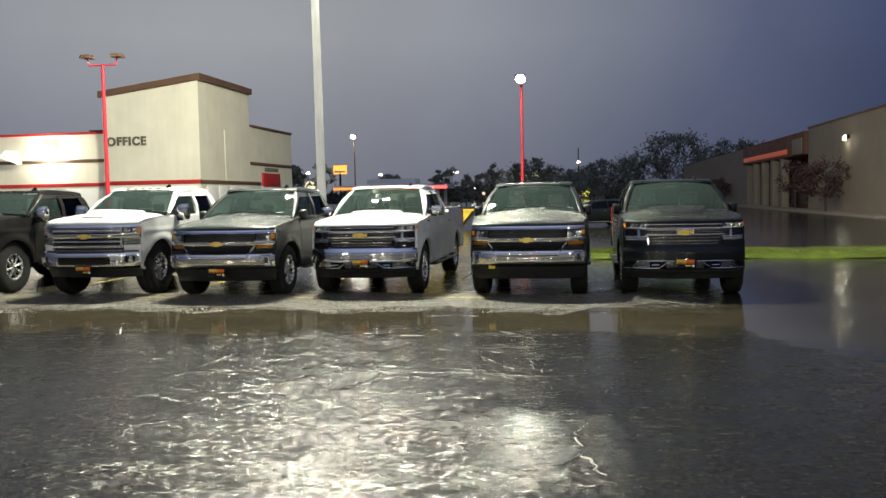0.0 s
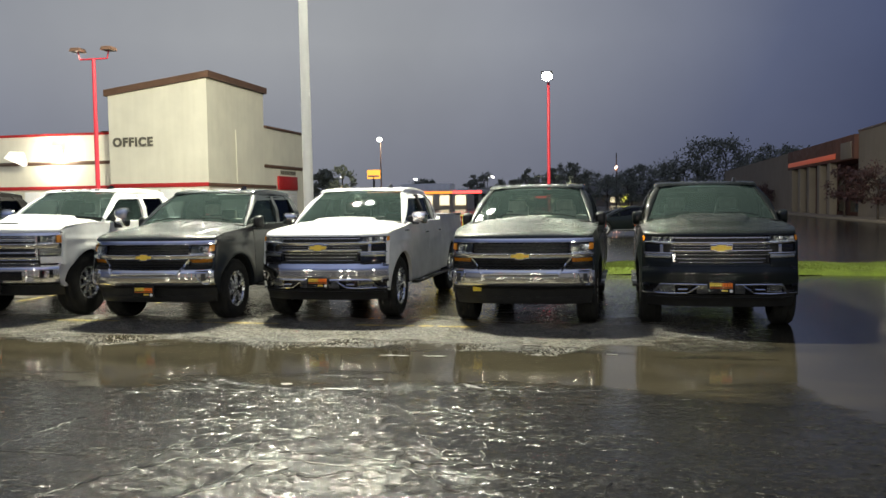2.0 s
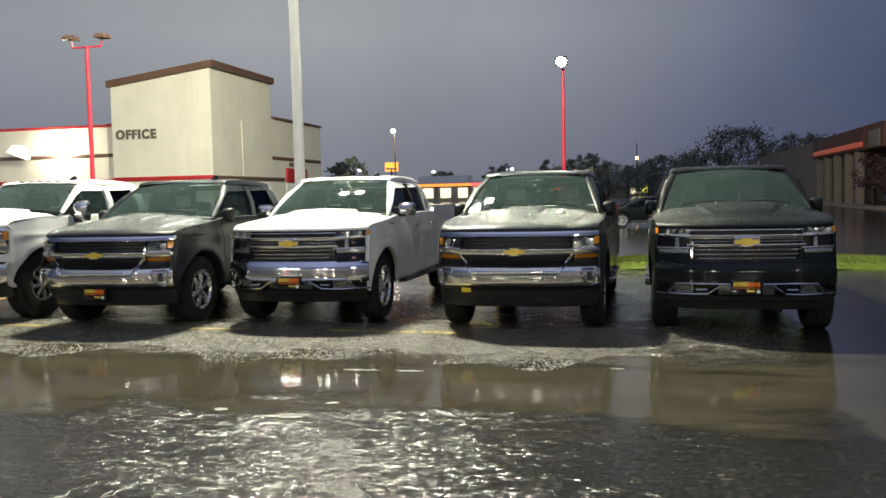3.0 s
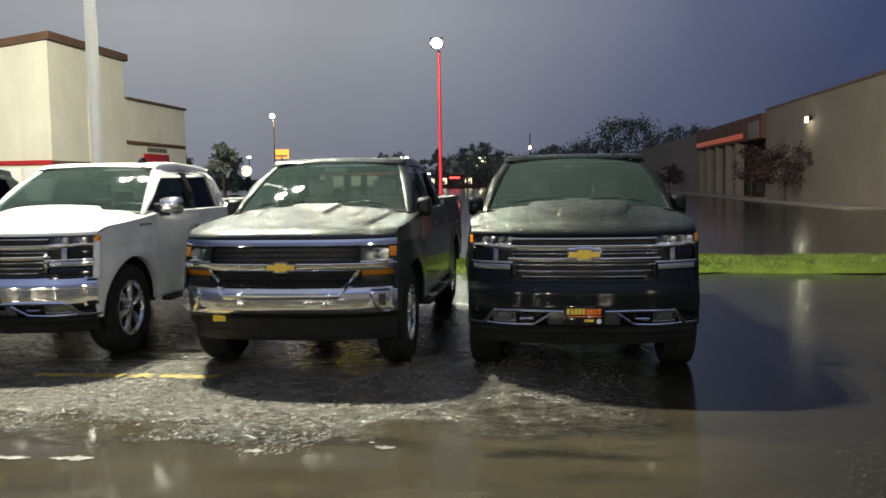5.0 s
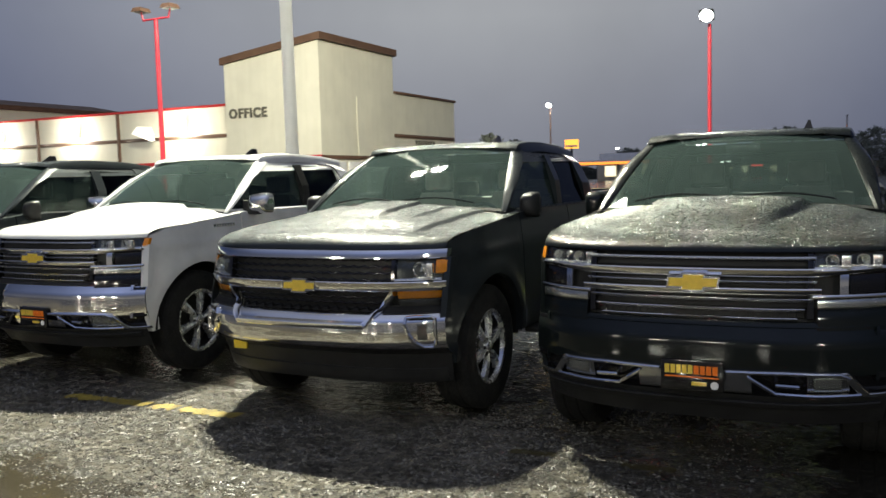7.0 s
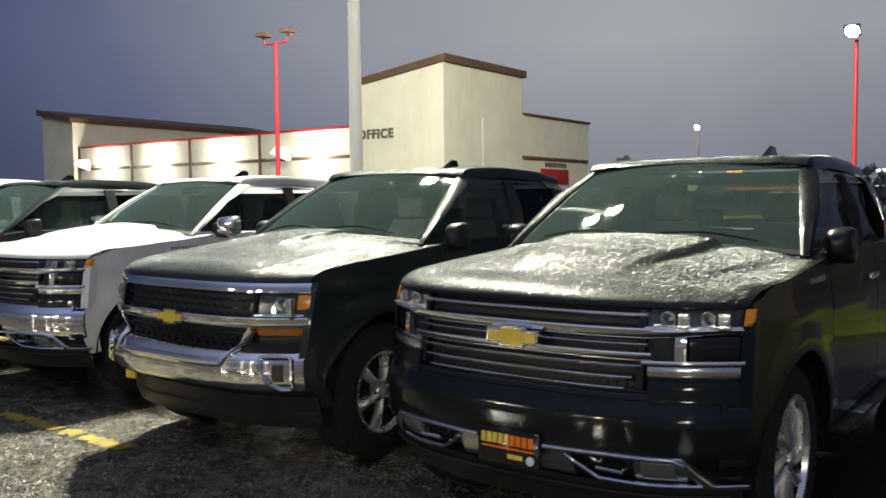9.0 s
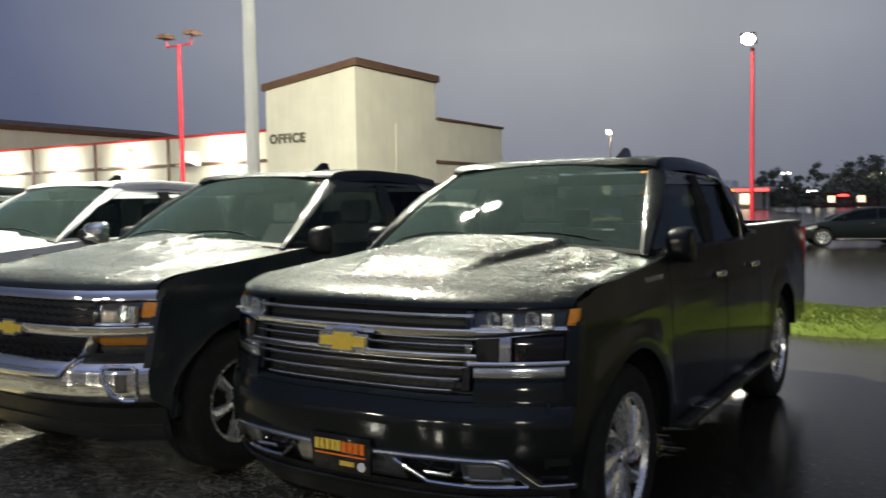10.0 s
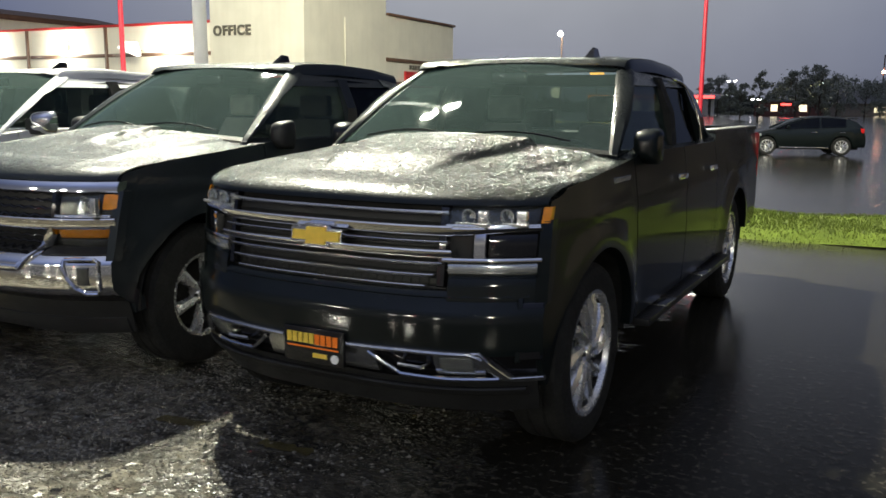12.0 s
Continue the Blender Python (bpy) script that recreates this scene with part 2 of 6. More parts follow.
def wet_asphalt():
    m, nt, b = material("wet_asphalt")
    co = nt.nodes.new("ShaderNodeTexCoord")
    sep = nt.nodes.new("ShaderNodeSeparateXYZ")
    nt.links.new(co.outputs["Object"], sep.inputs[0])
    big = link_noise(nt, 0.35, 5.0, 0.6)
    mid = link_noise(nt, 1.6, 5.0, 0.6, stretch=(0.5, 1.3, 1.0))
    stones = link_noise(nt, 24.0, 3.0, 0.62)
    pits = nt.nodes.new("ShaderNodeTexVoronoi")
    pits.inputs["Scale"].default_value = 32.0
    nt.links.new(co.outputs["Object"], pits.inputs["Vector"])

    def math(op, a, c, clamp=False):
        n = nt.nodes.new("ShaderNodeMath")
        n.operation, n.use_clamp = op, clamp
        for i, v in enumerate((a, c)):
            if isinstance(v, (int, float)):
                n.inputs[i].default_value = v
            else:
                nt.links.new(v, n.inputs[i])
        return n.outputs[0]

    # standing water lies in the dip in front of the parked row and in flat spots elsewhere
    d = math("ABSOLUTE", math("SUBTRACT", sep.outputs["Y"], 10.5), 0.0)
    dip = math("SUBTRACT", 1.0, math("DIVIDE", d, 2.6), True)
    far = math("MULTIPLY", math("SUBTRACT", sep.outputs["Y"], 19.0), 0.4, True)
    back = math("MULTIPLY", far, 0.75)
    level = math("ADD", math("MAXIMUM", math("MULTIPLY", dip, 0.74), back), math("MULTIPLY", math("SUBTRACT", mid.outputs["Fac"], 0.5), 1.1))
    level = math("ADD", level, math("MULTIPLY", math("SUBTRACT", big.outputs["Fac"], 0.5), 0.9))
    # the lot falls away to the right, where water stands as well
    low_side = math("MULTIPLY", math("MULTIPLY", math("SUBTRACT", sep.outputs["X"], 1.9), 0.9, True), math("MULTIPLY", math("SUBTRACT", sep.outputs["Y"], 7.0), 0.4, True))
    level = math("ADD", level, math("MULTIPLY", low_side, 1.5))
    water = ramp(nt, level, [(0.34, 0.0), (0.50, 1.0)])
    film = link_noise(nt, 9.0, 8.0, 0.70, stretch=(0.55, 1.6, 1.0))
    col = ramp(nt, stones.outputs["Fac"], [(0.35, (0.011, 0.0105, 0.0082)), (0.55, (0.022, 0.0205, 0.0160)), (0.70, (0.066, 0.060, 0.047))])
    patch = ramp(nt, big.outputs["Fac"], [(0.3, (0.6, 0.6, 0.6)), (0.7, (1.3, 1.26, 1.18))])
    mx = nt.nodes.new("ShaderNodeMix")
    mx.data_type, mx.blend_type = "RGBA", "MULTIPLY"
    mx.inputs["Factor"].default_value = 1.0
    nt.links.new(col.outputs[0], mx.inputs["A"])
    nt.links.new(patch.outputs[0], mx.inputs["B"])
    silt = nt.nodes.new("ShaderNodeMix")
    silt.data_type = "RGBA"
    silt.inputs["B"].default_value = (0.066, 0.056, 0.036, 1)
    nt.links.new(math("MULTIPLY", math("MULTIPLY", water.outputs[0], math("MULTIPLY", dip, 1.6, True)), math("MULTIPLY", ramp(nt, mid.outputs["Fac"], [(0.33, 0.35), (0.62, 1.0)]).outputs[0], math("SUBTRACT", 1.0, math("MULTIPLY", low_side, 0.8)))), silt.inputs["Factor"])
    nt.links.new(mx.outputs["Result"], silt.inputs["A"])
    nt.links.new(silt.outputs["Result"], b.inputs["Base Color"])
    dry = math("SUBTRACT", 1.0, water.outputs[0])
    sheen = math("ADD", film.outputs["Fac"], math("ADD", math("MULTIPLY", math("SUBTRACT", mid.outputs["Fac"], 0.47), 0.45), math("MULTIPLY", math("SUBTRACT", big.outputs["Fac"], 0.5), 0.35)))
    fr = ramp(nt, sheen, [(0.36, 0.30), (0.47, 0.22), (0.58, 0.12)])
    rough = math("ADD", math("MULTIPLY", fr.outputs[0], dry), math("MULTIPLY", water.outputs[0], math("ADD", math("MULTIPLY", math("MAXIMUM", far, low_side), 0.06), 0.09)))
    # loose grit lies along the stall ends; its pale tone also carries the lamps' sheen
    g = math("ABSOLUTE", math("SUBTRACT", math("ADD", sep.outputs["Y"], math("MULTIPLY", math("SUBTRACT", mid.outputs["Fac"], 0.5), 2.0)), 12.6), 0.0)
    grit = math("MULTIPLY", math("MULTIPLY", math("SUBTRACT", 1.0, math("DIVIDE", g, 1.4), True), 2.2, True), math("MULTIPLY", dry, math("SUBTRACT", 1.0, math("MULTIPLY", math("ADD", sep.outputs["X"], 0.1), 0.40, True))))
    speck = nt.nodes.new("ShaderNodeTexVoronoi")
    speck.inputs["Scale"].default_value = 52.0
    nt.links.new(co.outputs["Object"], speck.inputs["Vector"])
    pebble = ramp(nt, speck.outputs["Distance"], [(0.20, 1.0), (0.42, 0.0)])
    blotch = ramp(nt, link_noise(nt, 5.5, 7.0, 0.68, stretch=(0.7, 1.3, 1.0)).outputs["Fac"], [(0.38, 0.12), (0.50, 0.75), (0.62, 1.6)])
    speckle = math("MULTIPLY", pebble.outputs[0], ramp(nt, stones.outputs["Fac"], [(0.46, 0.0), (0.60, 1.0)]).outputs[0])
    rough = math("ADD", rough, math("MULTIPLY", grit, math("SUBTRACT", 0.18, math("MULTIPLY", speckle, 0.18))))
    nt.links.new(rough, b.inputs["Roughness"])
    gmix = nt.nodes.new("ShaderNodeMix")
    gmix.data_type = "RGBA"
    nt.links.new(math("MULTIPLY", math("MULTIPLY", grit, blotch.outputs[0], True), math("ADD", math("MULTIPLY", speckle, 0.85), 0.25)), gmix.inputs["Factor"])
    nt.links.new(silt.outputs["Result"], gmix.inputs["A"])
    gmix.inputs["B"].default_value = (0.54, 0.49, 0.39, 1)
    nt.links.new(gmix.outputs["Result"], b.inputs["Base Color"])
    b.inputs["IOR"].default_value = 1.33
    h = math("ADD", math("MULTIPLY", stones.outputs["Fac"], 0.5), math("MULTIPLY", pits.outputs["Distance"], 0.28))
    open_stone = ramp(nt, sheen, [(0.40, 1.0), (0.62, 0.22)])
    h = math("MULTIPLY", h, math("ADD", math("MULTIPLY", math("MULTIPLY", dry, open_stone.outputs[0]), 0.9), 0.03))
    h = math("ADD", h, math("MULTIPLY", math("MULTIPLY", film.outputs["Fac"], 0.55), dry))
    h = math("ADD", h, math("MULTIPLY", math("MULTIPLY", grit, pebble.outputs[0]), 6.0))
    ripple = link_noise(nt, 7.0, 2.0)
    h = math("ADD", h, math("MULTIPLY", ripple.outputs["Fac"], 0.06))
    h = math("ADD", h, math("MULTIPLY", math("MULTIPLY", math("ADD", film.outputs["Fac"], stones.outputs["Fac"]), low_side), 0.16))
    # the thin wet film of the low side and the far lot shines less than standing water
    dull = math("MAXIMUM", low_side, math("MULTIPLY", far, 0.7))
    nt.links.new(math("SUBTRACT", math("SUBTRACT", 0.5, math("MULTIPLY", dry, 0.17)), math("MULTIPLY", dull, 0.29)), b.inputs["Specular IOR Level"])
    coat = ramp(nt, sheen, [(0.38, 0.12), (0.58, 0.62)])
    nt.links.new(math("MULTIPLY", coat.outputs[0], math("MULTIPLY", dry, math("SUBTRACT", 1.0, math("MULTIPLY", grit, 0.6)))), b.inputs["Coat Weight"])
    b.inputs["Coat IOR"].default_value = 1.33
    b.inputs["Coat Roughness"].default_value = 0.10
    cb = nt.nodes.new("ShaderNodeBump")
    cb.inputs["Strength"].default_value, cb.inputs["Distance"].default_value = 1.0, 0.004
    nt.links.new(h, cb.inputs["Height"])
    nt.links.new(cb.outputs[0], b.inputs["Coat Normal"])
    tilt = math("ADD", math("MULTIPLY", math("MULTIPLY", dry, open_stone.outputs[0]), 0.56), math("MULTIPLY", math("MULTIPLY", grit, blotch.outputs[0]), 0.95))
    base = bump(nt, b, h, 1.0, 0.009)
    nt.links.new(facets(nt, 30.0, 1.0, tilt, base.outputs[0]), b.inputs["Normal"])
    return m


def stucco(name, colour):
    m, nt, b = material(name)
    n1 = link_noise(nt, 0.6, 5.0)
    st = link_noise(nt, 2.0, 4.0, stretch=(2.0, 2.0, 0.15))
    r1 = ramp(nt, n1.outputs["Fac"], [(0.3, [c * 0.9 for c in colour]), (0.7, [min(1, c * 1.06) for c in colour])])
    r2 = ramp(nt, st.outputs["Fac"], [(0.3, (0.95, 0.945, 0.93)), (0.6, (1, 1, 1))])
    mx = nt.nodes.new("ShaderNodeMix")
    mx.data_type, mx.blend_type = "RGBA", "MULTIPLY"
    mx.inputs["Factor"].default_value = 0.8
    nt.links.new(r1.outputs[0], mx.inputs["A"])
    nt.links.new(r2.outputs[0], mx.inputs["B"])
    nt.links.new(mx.outputs["Result"], b.inputs["Base Color"])
    b.inputs["Roughness"].default_value = 0.75
    bump(nt, b, link_noise(nt, 30.0, 4.0).outputs["Fac"], 0.25, 0.01)
    return m


def leafy(name, dark, light):
    m, nt, b = material(name)
    geo = nt.nodes.new("ShaderNodeNewGeometry")
    r = ramp(nt, geo.outputs["Random Per Island"], [(0.0, dark), (1.0, light)])
    nt.links.new(r.outputs[0], b.inputs["Base Color"])
    b.inputs["Roughness"].default_value = 0.5
    b.inputs["Subsurface Weight"].default_value = 0.0
    return m


M = dict(
    asphalt=wet_asphalt(),
    black_paint=paint("black_paint", (0.006, 0.0085, 0.0085), 0.0, 0.37),
    grey_paint=paint("grey_paint", (0.024, 0.029, 0.032), 0.2, 0.55),
    dark_paint=paint("dark_brown_paint", (0.011, 0.010, 0.009), 0.0, 0.5),
    white_paint=paint("white_paint", (0.72, 0.72, 0.71), 0.0, 0.25),
    chrome=plain("chrome", (0.90, 0.89, 0.86), 0.06, 1.0, 0.04, 3.0),
    satin=plain("satin_chrome", (0.62, 0.62, 0.61), 0.20, 0.95, 0.06, 4.0),
    alloy=plain("wheel_alloy", (0.66, 0.66, 0.65), 0.26, 0.75, 0.04, 3.0),
    plastic=plain("black_plastic", (0.022, 0.022, 0.022), 0.42, 0.0, 0.2, 9.0, 0.1),
    gloss_black=plain("gloss_black", (0.008, 0.008, 0.009), 0.08, 0.0, 0.2, 6.0),
    rubber=plain("tyre_rubber", (0.016, 0.016, 0.015), 0.9, 0.0, 0.25, 12.0, 0.25),
    under=plain("underbody_black", (0.014, 0.014, 0.013), 0.8, 0.0, 0.3, 5.0),
    wind=glass("windscreen_glass", (0.60, 0.70, 0.67), film=0.045),
    side=glass("side_glass", (0.36, 0.39, 0.38), film=0.02, shine=0.45),
    privacy=glass("privacy_glass", (0.12, 0.13, 0.13), shine=0.45),
    lens=glass("lamp_lens", (0.88, 0.89, 0.88), shine=0.45),
    lampdark=plain("lamp_bowl", (0.13, 0.13, 0.125), 0.22, 0.7, 0.2, 20.0),
    lampchrome=plain("lamp_reflector", (0.86, 0.86, 0.84), 0.16, 0.85, 0.1, 25.0),
    amber=plain("amber_lens", (0.78, 0.27, 0.008), 0.18, 0.0, 0.12, 30.0, 0.0, 0.6),
    tail=plain("red_lens", (0.45, 0.01, 0.01), 0.15, 0.0, 0.1, 20.0),
    gold=plain("gold_badge", (0.83, 0.58, 0.07), 0.35, 0.2, 0.08, 30.0, 0.0, 0.5),
    yellow=plain("yellow_paint", (0.72, 0.52, 0.05), 0.45, 0.0, 0.25, 5.0, 0.15),
    line=plain("worn_yellow_line", (0.33, 0.25, 0.05), 0.45, 0.0, 0.45, 7.0, 0.5),
    pale=plain("pale_blot_tone", (0.20, 0.195, 0.18), 0.45, 0.0, 0.3, 9.0, 0.4),
    chip=leafy("stone_chip", (0.025, 0.023, 0.019), (0.22, 0.21, 0.18)),
    # the row line's yellow, darkened for the trucks' shade
    line_shade=plain("shaded_yellow_line", (0.075, 0.062, 0.025), 0.45, 0.0, 0.45, 7.0, 0.5),
    orange=plain("orange_print", (0.90, 0.20, 0.02), 0.4, 0.0, 0.1, 30.0),
    dash=plain("dashboard_grey", (0.13, 0.14, 0.135), 0.6, 0.0, 0.15, 12.0, 0.1),
    seat=plain("light_seat", (0.26, 0.26, 0.235), 0.7, 0.0, 0.12, 14.0, 0.2),
    seat_dark=plain("dark_seat", (0.05, 0.05, 0.05), 0.6, 0.0, 0.2, 14.0, 0.2),
    cream=stucco("cream_stucco", (0.74, 0.70, 0.575)),
    tan=stucco("tan_block", (0.27, 0.225, 0.175)),
    brown=plain("brown_metal_trim", (0.13, 0.075, 0.05), 0.45, 0.0, 0.18, 1.5, 0.1),
    red=plain("red_metal_trim", (0.42, 0.03, 0.03), 0.4, 0.0, 0.15, 2.0, 0.1),
    redpole=plain("red_pole_paint", (0.60, 0.03, 0.05), 0.35, 0.0, 0.15, 1.5, 0.1),
    whitepole=plain("white_pole_paint", (0.80, 0.80, 0.77), 0.4, 0.0, 0.08, 1.2, 0.1),
    letter=plain("dark_letter", (0.13, 0.12, 0.095), 0.6, 0.0, 0.2, 6.0),
    white=plain("white_panel", (0.80, 0.79, 0.76), 0.5, 0.0, 0.08, 1.0, 0.1),
    roofgrey=plain("grey_roof_metal", (0.16, 0.16, 0.16), 0.5, 0.2, 0.15, 0.8, 0.1),
    darkwall=plain("dark_wall", (0.16, 0.075, 0.055), 0.7, 0.0, 0.2, 0.5, 0.2),
    shop=glass("shop_glass", (0.35, 0.38, 0.38)),
    grass=leafy("grass_blades", (0.065, 0.092, 0.009), (0.12, 0.155, 0.014)),
    turf=plain("turf", (0.075, 0.105, 0.010), 0.9, 0.0, 0.35, 3.0, 0.8),
    hedgecore=plain("hedge_shade", (0.045, 0.05, 0.04), 0.9, 0.0, 0.35, 0.7, 0.6),
    # leaf tones raised so the colour holds some of the rain haze
    leaf=leafy("green_leaves", (0.09, 0.10, 0.075), (0.20, 0.215, 0.16)),
    redleaf=leafy("red_leaves", (0.035, 0.018, 0.016), (0.10, 0.045, 0.040)),
    bark=plain("bark", (0.07, 0.055, 0.045), 0.9, 0.0, 0.3, 8.0, 0.8),
    wood=plain("pole_wood", (0.10, 0.08, 0.065), 0.85, 0.0, 0.3, 5.0, 0.5),
    lamp=glow("lamp_glow", (1.0, 0.98, 0.88), 60.0),
    walllamp=glow("wall_lamp_glow", (1.0, 0.96, 0.82), 24.0),
    tinylamp=glow("distant_lamp_glow", (1.0, 0.93, 0.85), 12.0),
    storelamp=glow("store_lamp_glow", (1.0, 0.97, 0.75), 5.0),
    led=glow("orange_tube_glow", (1.0, 0.27, 0.04), 1.7),
    orangelamp=glow("orange_lamp_glow", (1.0, 0.40, 0.22), 30.0),
    redled=glow("red_tube_glow", (1.0, 0.06, 0.05), 4.0),
    dimled=glow("dim_red_tube_glow", (0.9, 0.16, 0.07), 0.13),
    signglow=glow("sign_glow", (1.0, 0.42, 0.06), 1.7),
    window=glow("lit_window_glow", (1.0, 0.85, 0.55), 1.4),
    yellowglow=glow("yellow_sign_glow", (0.95, 0.95, 0.12), 2.2),
    # crack colour kept pale to carry the lamps' shine on the water
    crackshine=plain("pale_crack_shine", (0.13, 0.125, 0.11), 0.38, 0.0, 0.3, 12.0, 0.4),
    drop=glass("raindrop", (0.97, 0.98, 0.99), 0.20, gloss=0.06),
)

# ---- mesh helpers ----


def part(name, bm, mat, parent=None, label="", sharp=35):
    """One mesh object from a bmesh, under a thing or a part."""
    me = bpy.data.meshes.new(name)
    bmesh.ops.recalc_face_normals(bm, faces=bm.faces)
    bm.to_mesh(me)
    bm.free()
    me.materials.append(M[mat])
    for p in me.polygons:
        p.use_smooth = True
    me.set_sharp_from_angle(angle=radians(sharp))
    ob = new(name, me)
    if parent:
        ob.parent = parent
    if label:
        ob["label"] = label
    return ob


def thing(name, at, label, category, group="", kind="", rz=0):
    ob = new(name)
    ob.matrix_world = pose(*at, 0, 0, rz)
    return tagged(ob, label, category, group, kind)


def box(x0, x1, y0, y1, z0, z1, bev=0.0, seg=2, bm=None):
    own = bmesh.new()
    r = bmesh.ops.create_cube(own, size=1.0)
    for v in r["verts"]:
        v.co = Vector(((x0 + x1) / 2 + v.co.x * (x1 - x0), (y0 + y1) / 2 + v.co.y * (y1 - y0), (z0 + z1) / 2 + v.co.z * (z1 - z0)))
    if bev:
        bmesh.ops.bevel(own, geom=own.edges[:], offset=bev, segments=seg, affect="EDGES", profile=0.6)
    return merge(bm, own) if bm else own


def merge(bm, other):
    """Adds another bmesh's faces to bm."""
    table = {v: bm.verts.new(v.co) for v in other.verts}
    for f in other.faces:
        bm.faces.new([table[v] for v in f.verts])
    other.free()
    return bm


def sheet(fn, nu, nv, bm=None):
    """A grid of quads over u, v in 0..1."""
    bm = bm or bmesh.new()
    rows = [[bm.verts.new(fn(i / nu, j / nv)) for i in range(nu + 1)] for j in range(nv + 1)]
    for j in range(nv):
        for i in range(nu):
            bm.faces.new((rows[j][i], rows[j][i + 1], rows[j + 1][i + 1], rows[j + 1][i]))
    return bm


def loops(rings, closed=True, caps=True, bm=None):
    """Skins a row of rings of points."""
    bm = bm or bmesh.new()
    rs = [[bm.verts.new(p) for p in ring] for ring in rings]
    n = len(rs[0])
    for a, b in zip(rs, rs[1:]):
        for i in range(n if closed else n - 1):
            j = (i + 1) % n
            bm.faces.new((a[i], a[j], b[j], b[i]))
    if caps:
        bm.faces.new(rs[0][::-1])
        bm.faces.new(rs[-1])
    return bm


def tube(points, radius, n=10, bm=None):
    """A round bar along points; radius: one number or one for each point."""
    pts = [Vector(p) for p in points]
    rad = radius if isinstance(radius, (list, tuple)) else [radius] * len(pts)
    rings = []
    for i, p in enumerate(pts):
        d = (pts[min(i + 1, len(pts) - 1)] - pts[max(i - 1, 0)]).normalized()
        s = d.orthogonal() if abs(d.z) > 0.95 else d.cross(Vector((0, 0, 1)))
        s.normalize()
        t = d.cross(s)
        rings.append([p + rad[i] * (math.cos(a) * s + math.sin(a) * t) for a in (2 * math.pi * k / n for k in range(n))])
    return loops(rings, bm=bm)


def lathe(profile, n=32, axis="x", centre=(0, 0, 0), bm=None):
    """Turns (radius, height) pairs about an axis."""
    rings = []
    for r, h in profile:
        ring = []
        for k in range(n):
            a = 2 * math.pi * k / n
            c, s = r * math.cos(a), r * math.sin(a)
            p = (h, c, s) if axis == "x" else (c, s, h) if axis == "z" else (c, h, s)
            ring.append(Vector(centre) + Vector(p))
        rings.append(ring)
    return loops(rings, caps=False, bm=bm)


def slab(poly, thick, bm=None):
    """A flat polygon given thickness along a vector."""
    bm = bm or bmesh.new()
    t = Vector(thick)
    return loops([[Vector(p) for p in poly], [Vector(p) + t for p in poly]], bm=bm)


def ss(t):
    t = min(1.0, max(0.0, t))
    return t * t * (3 - 2 * t)


def mixv(a, b, t):
    return a + (b - a) * t


def table(x, pts):
    """Straight lines between (x, y) pairs."""
    if x <= pts[0][0]:
        return pts[0][1]
    for (a, p), (b, q) in zip(pts, pts[1:]):
        if x <= b:
            return p + (q - p) * (x - a) / (b - a)
    return pts[-1][1]


# ---- trucks ----
FRONT_AXLE, REAR_AXLE, TAIL = 0.86, 4.52, 5.70
AXLE_Z = 0.435


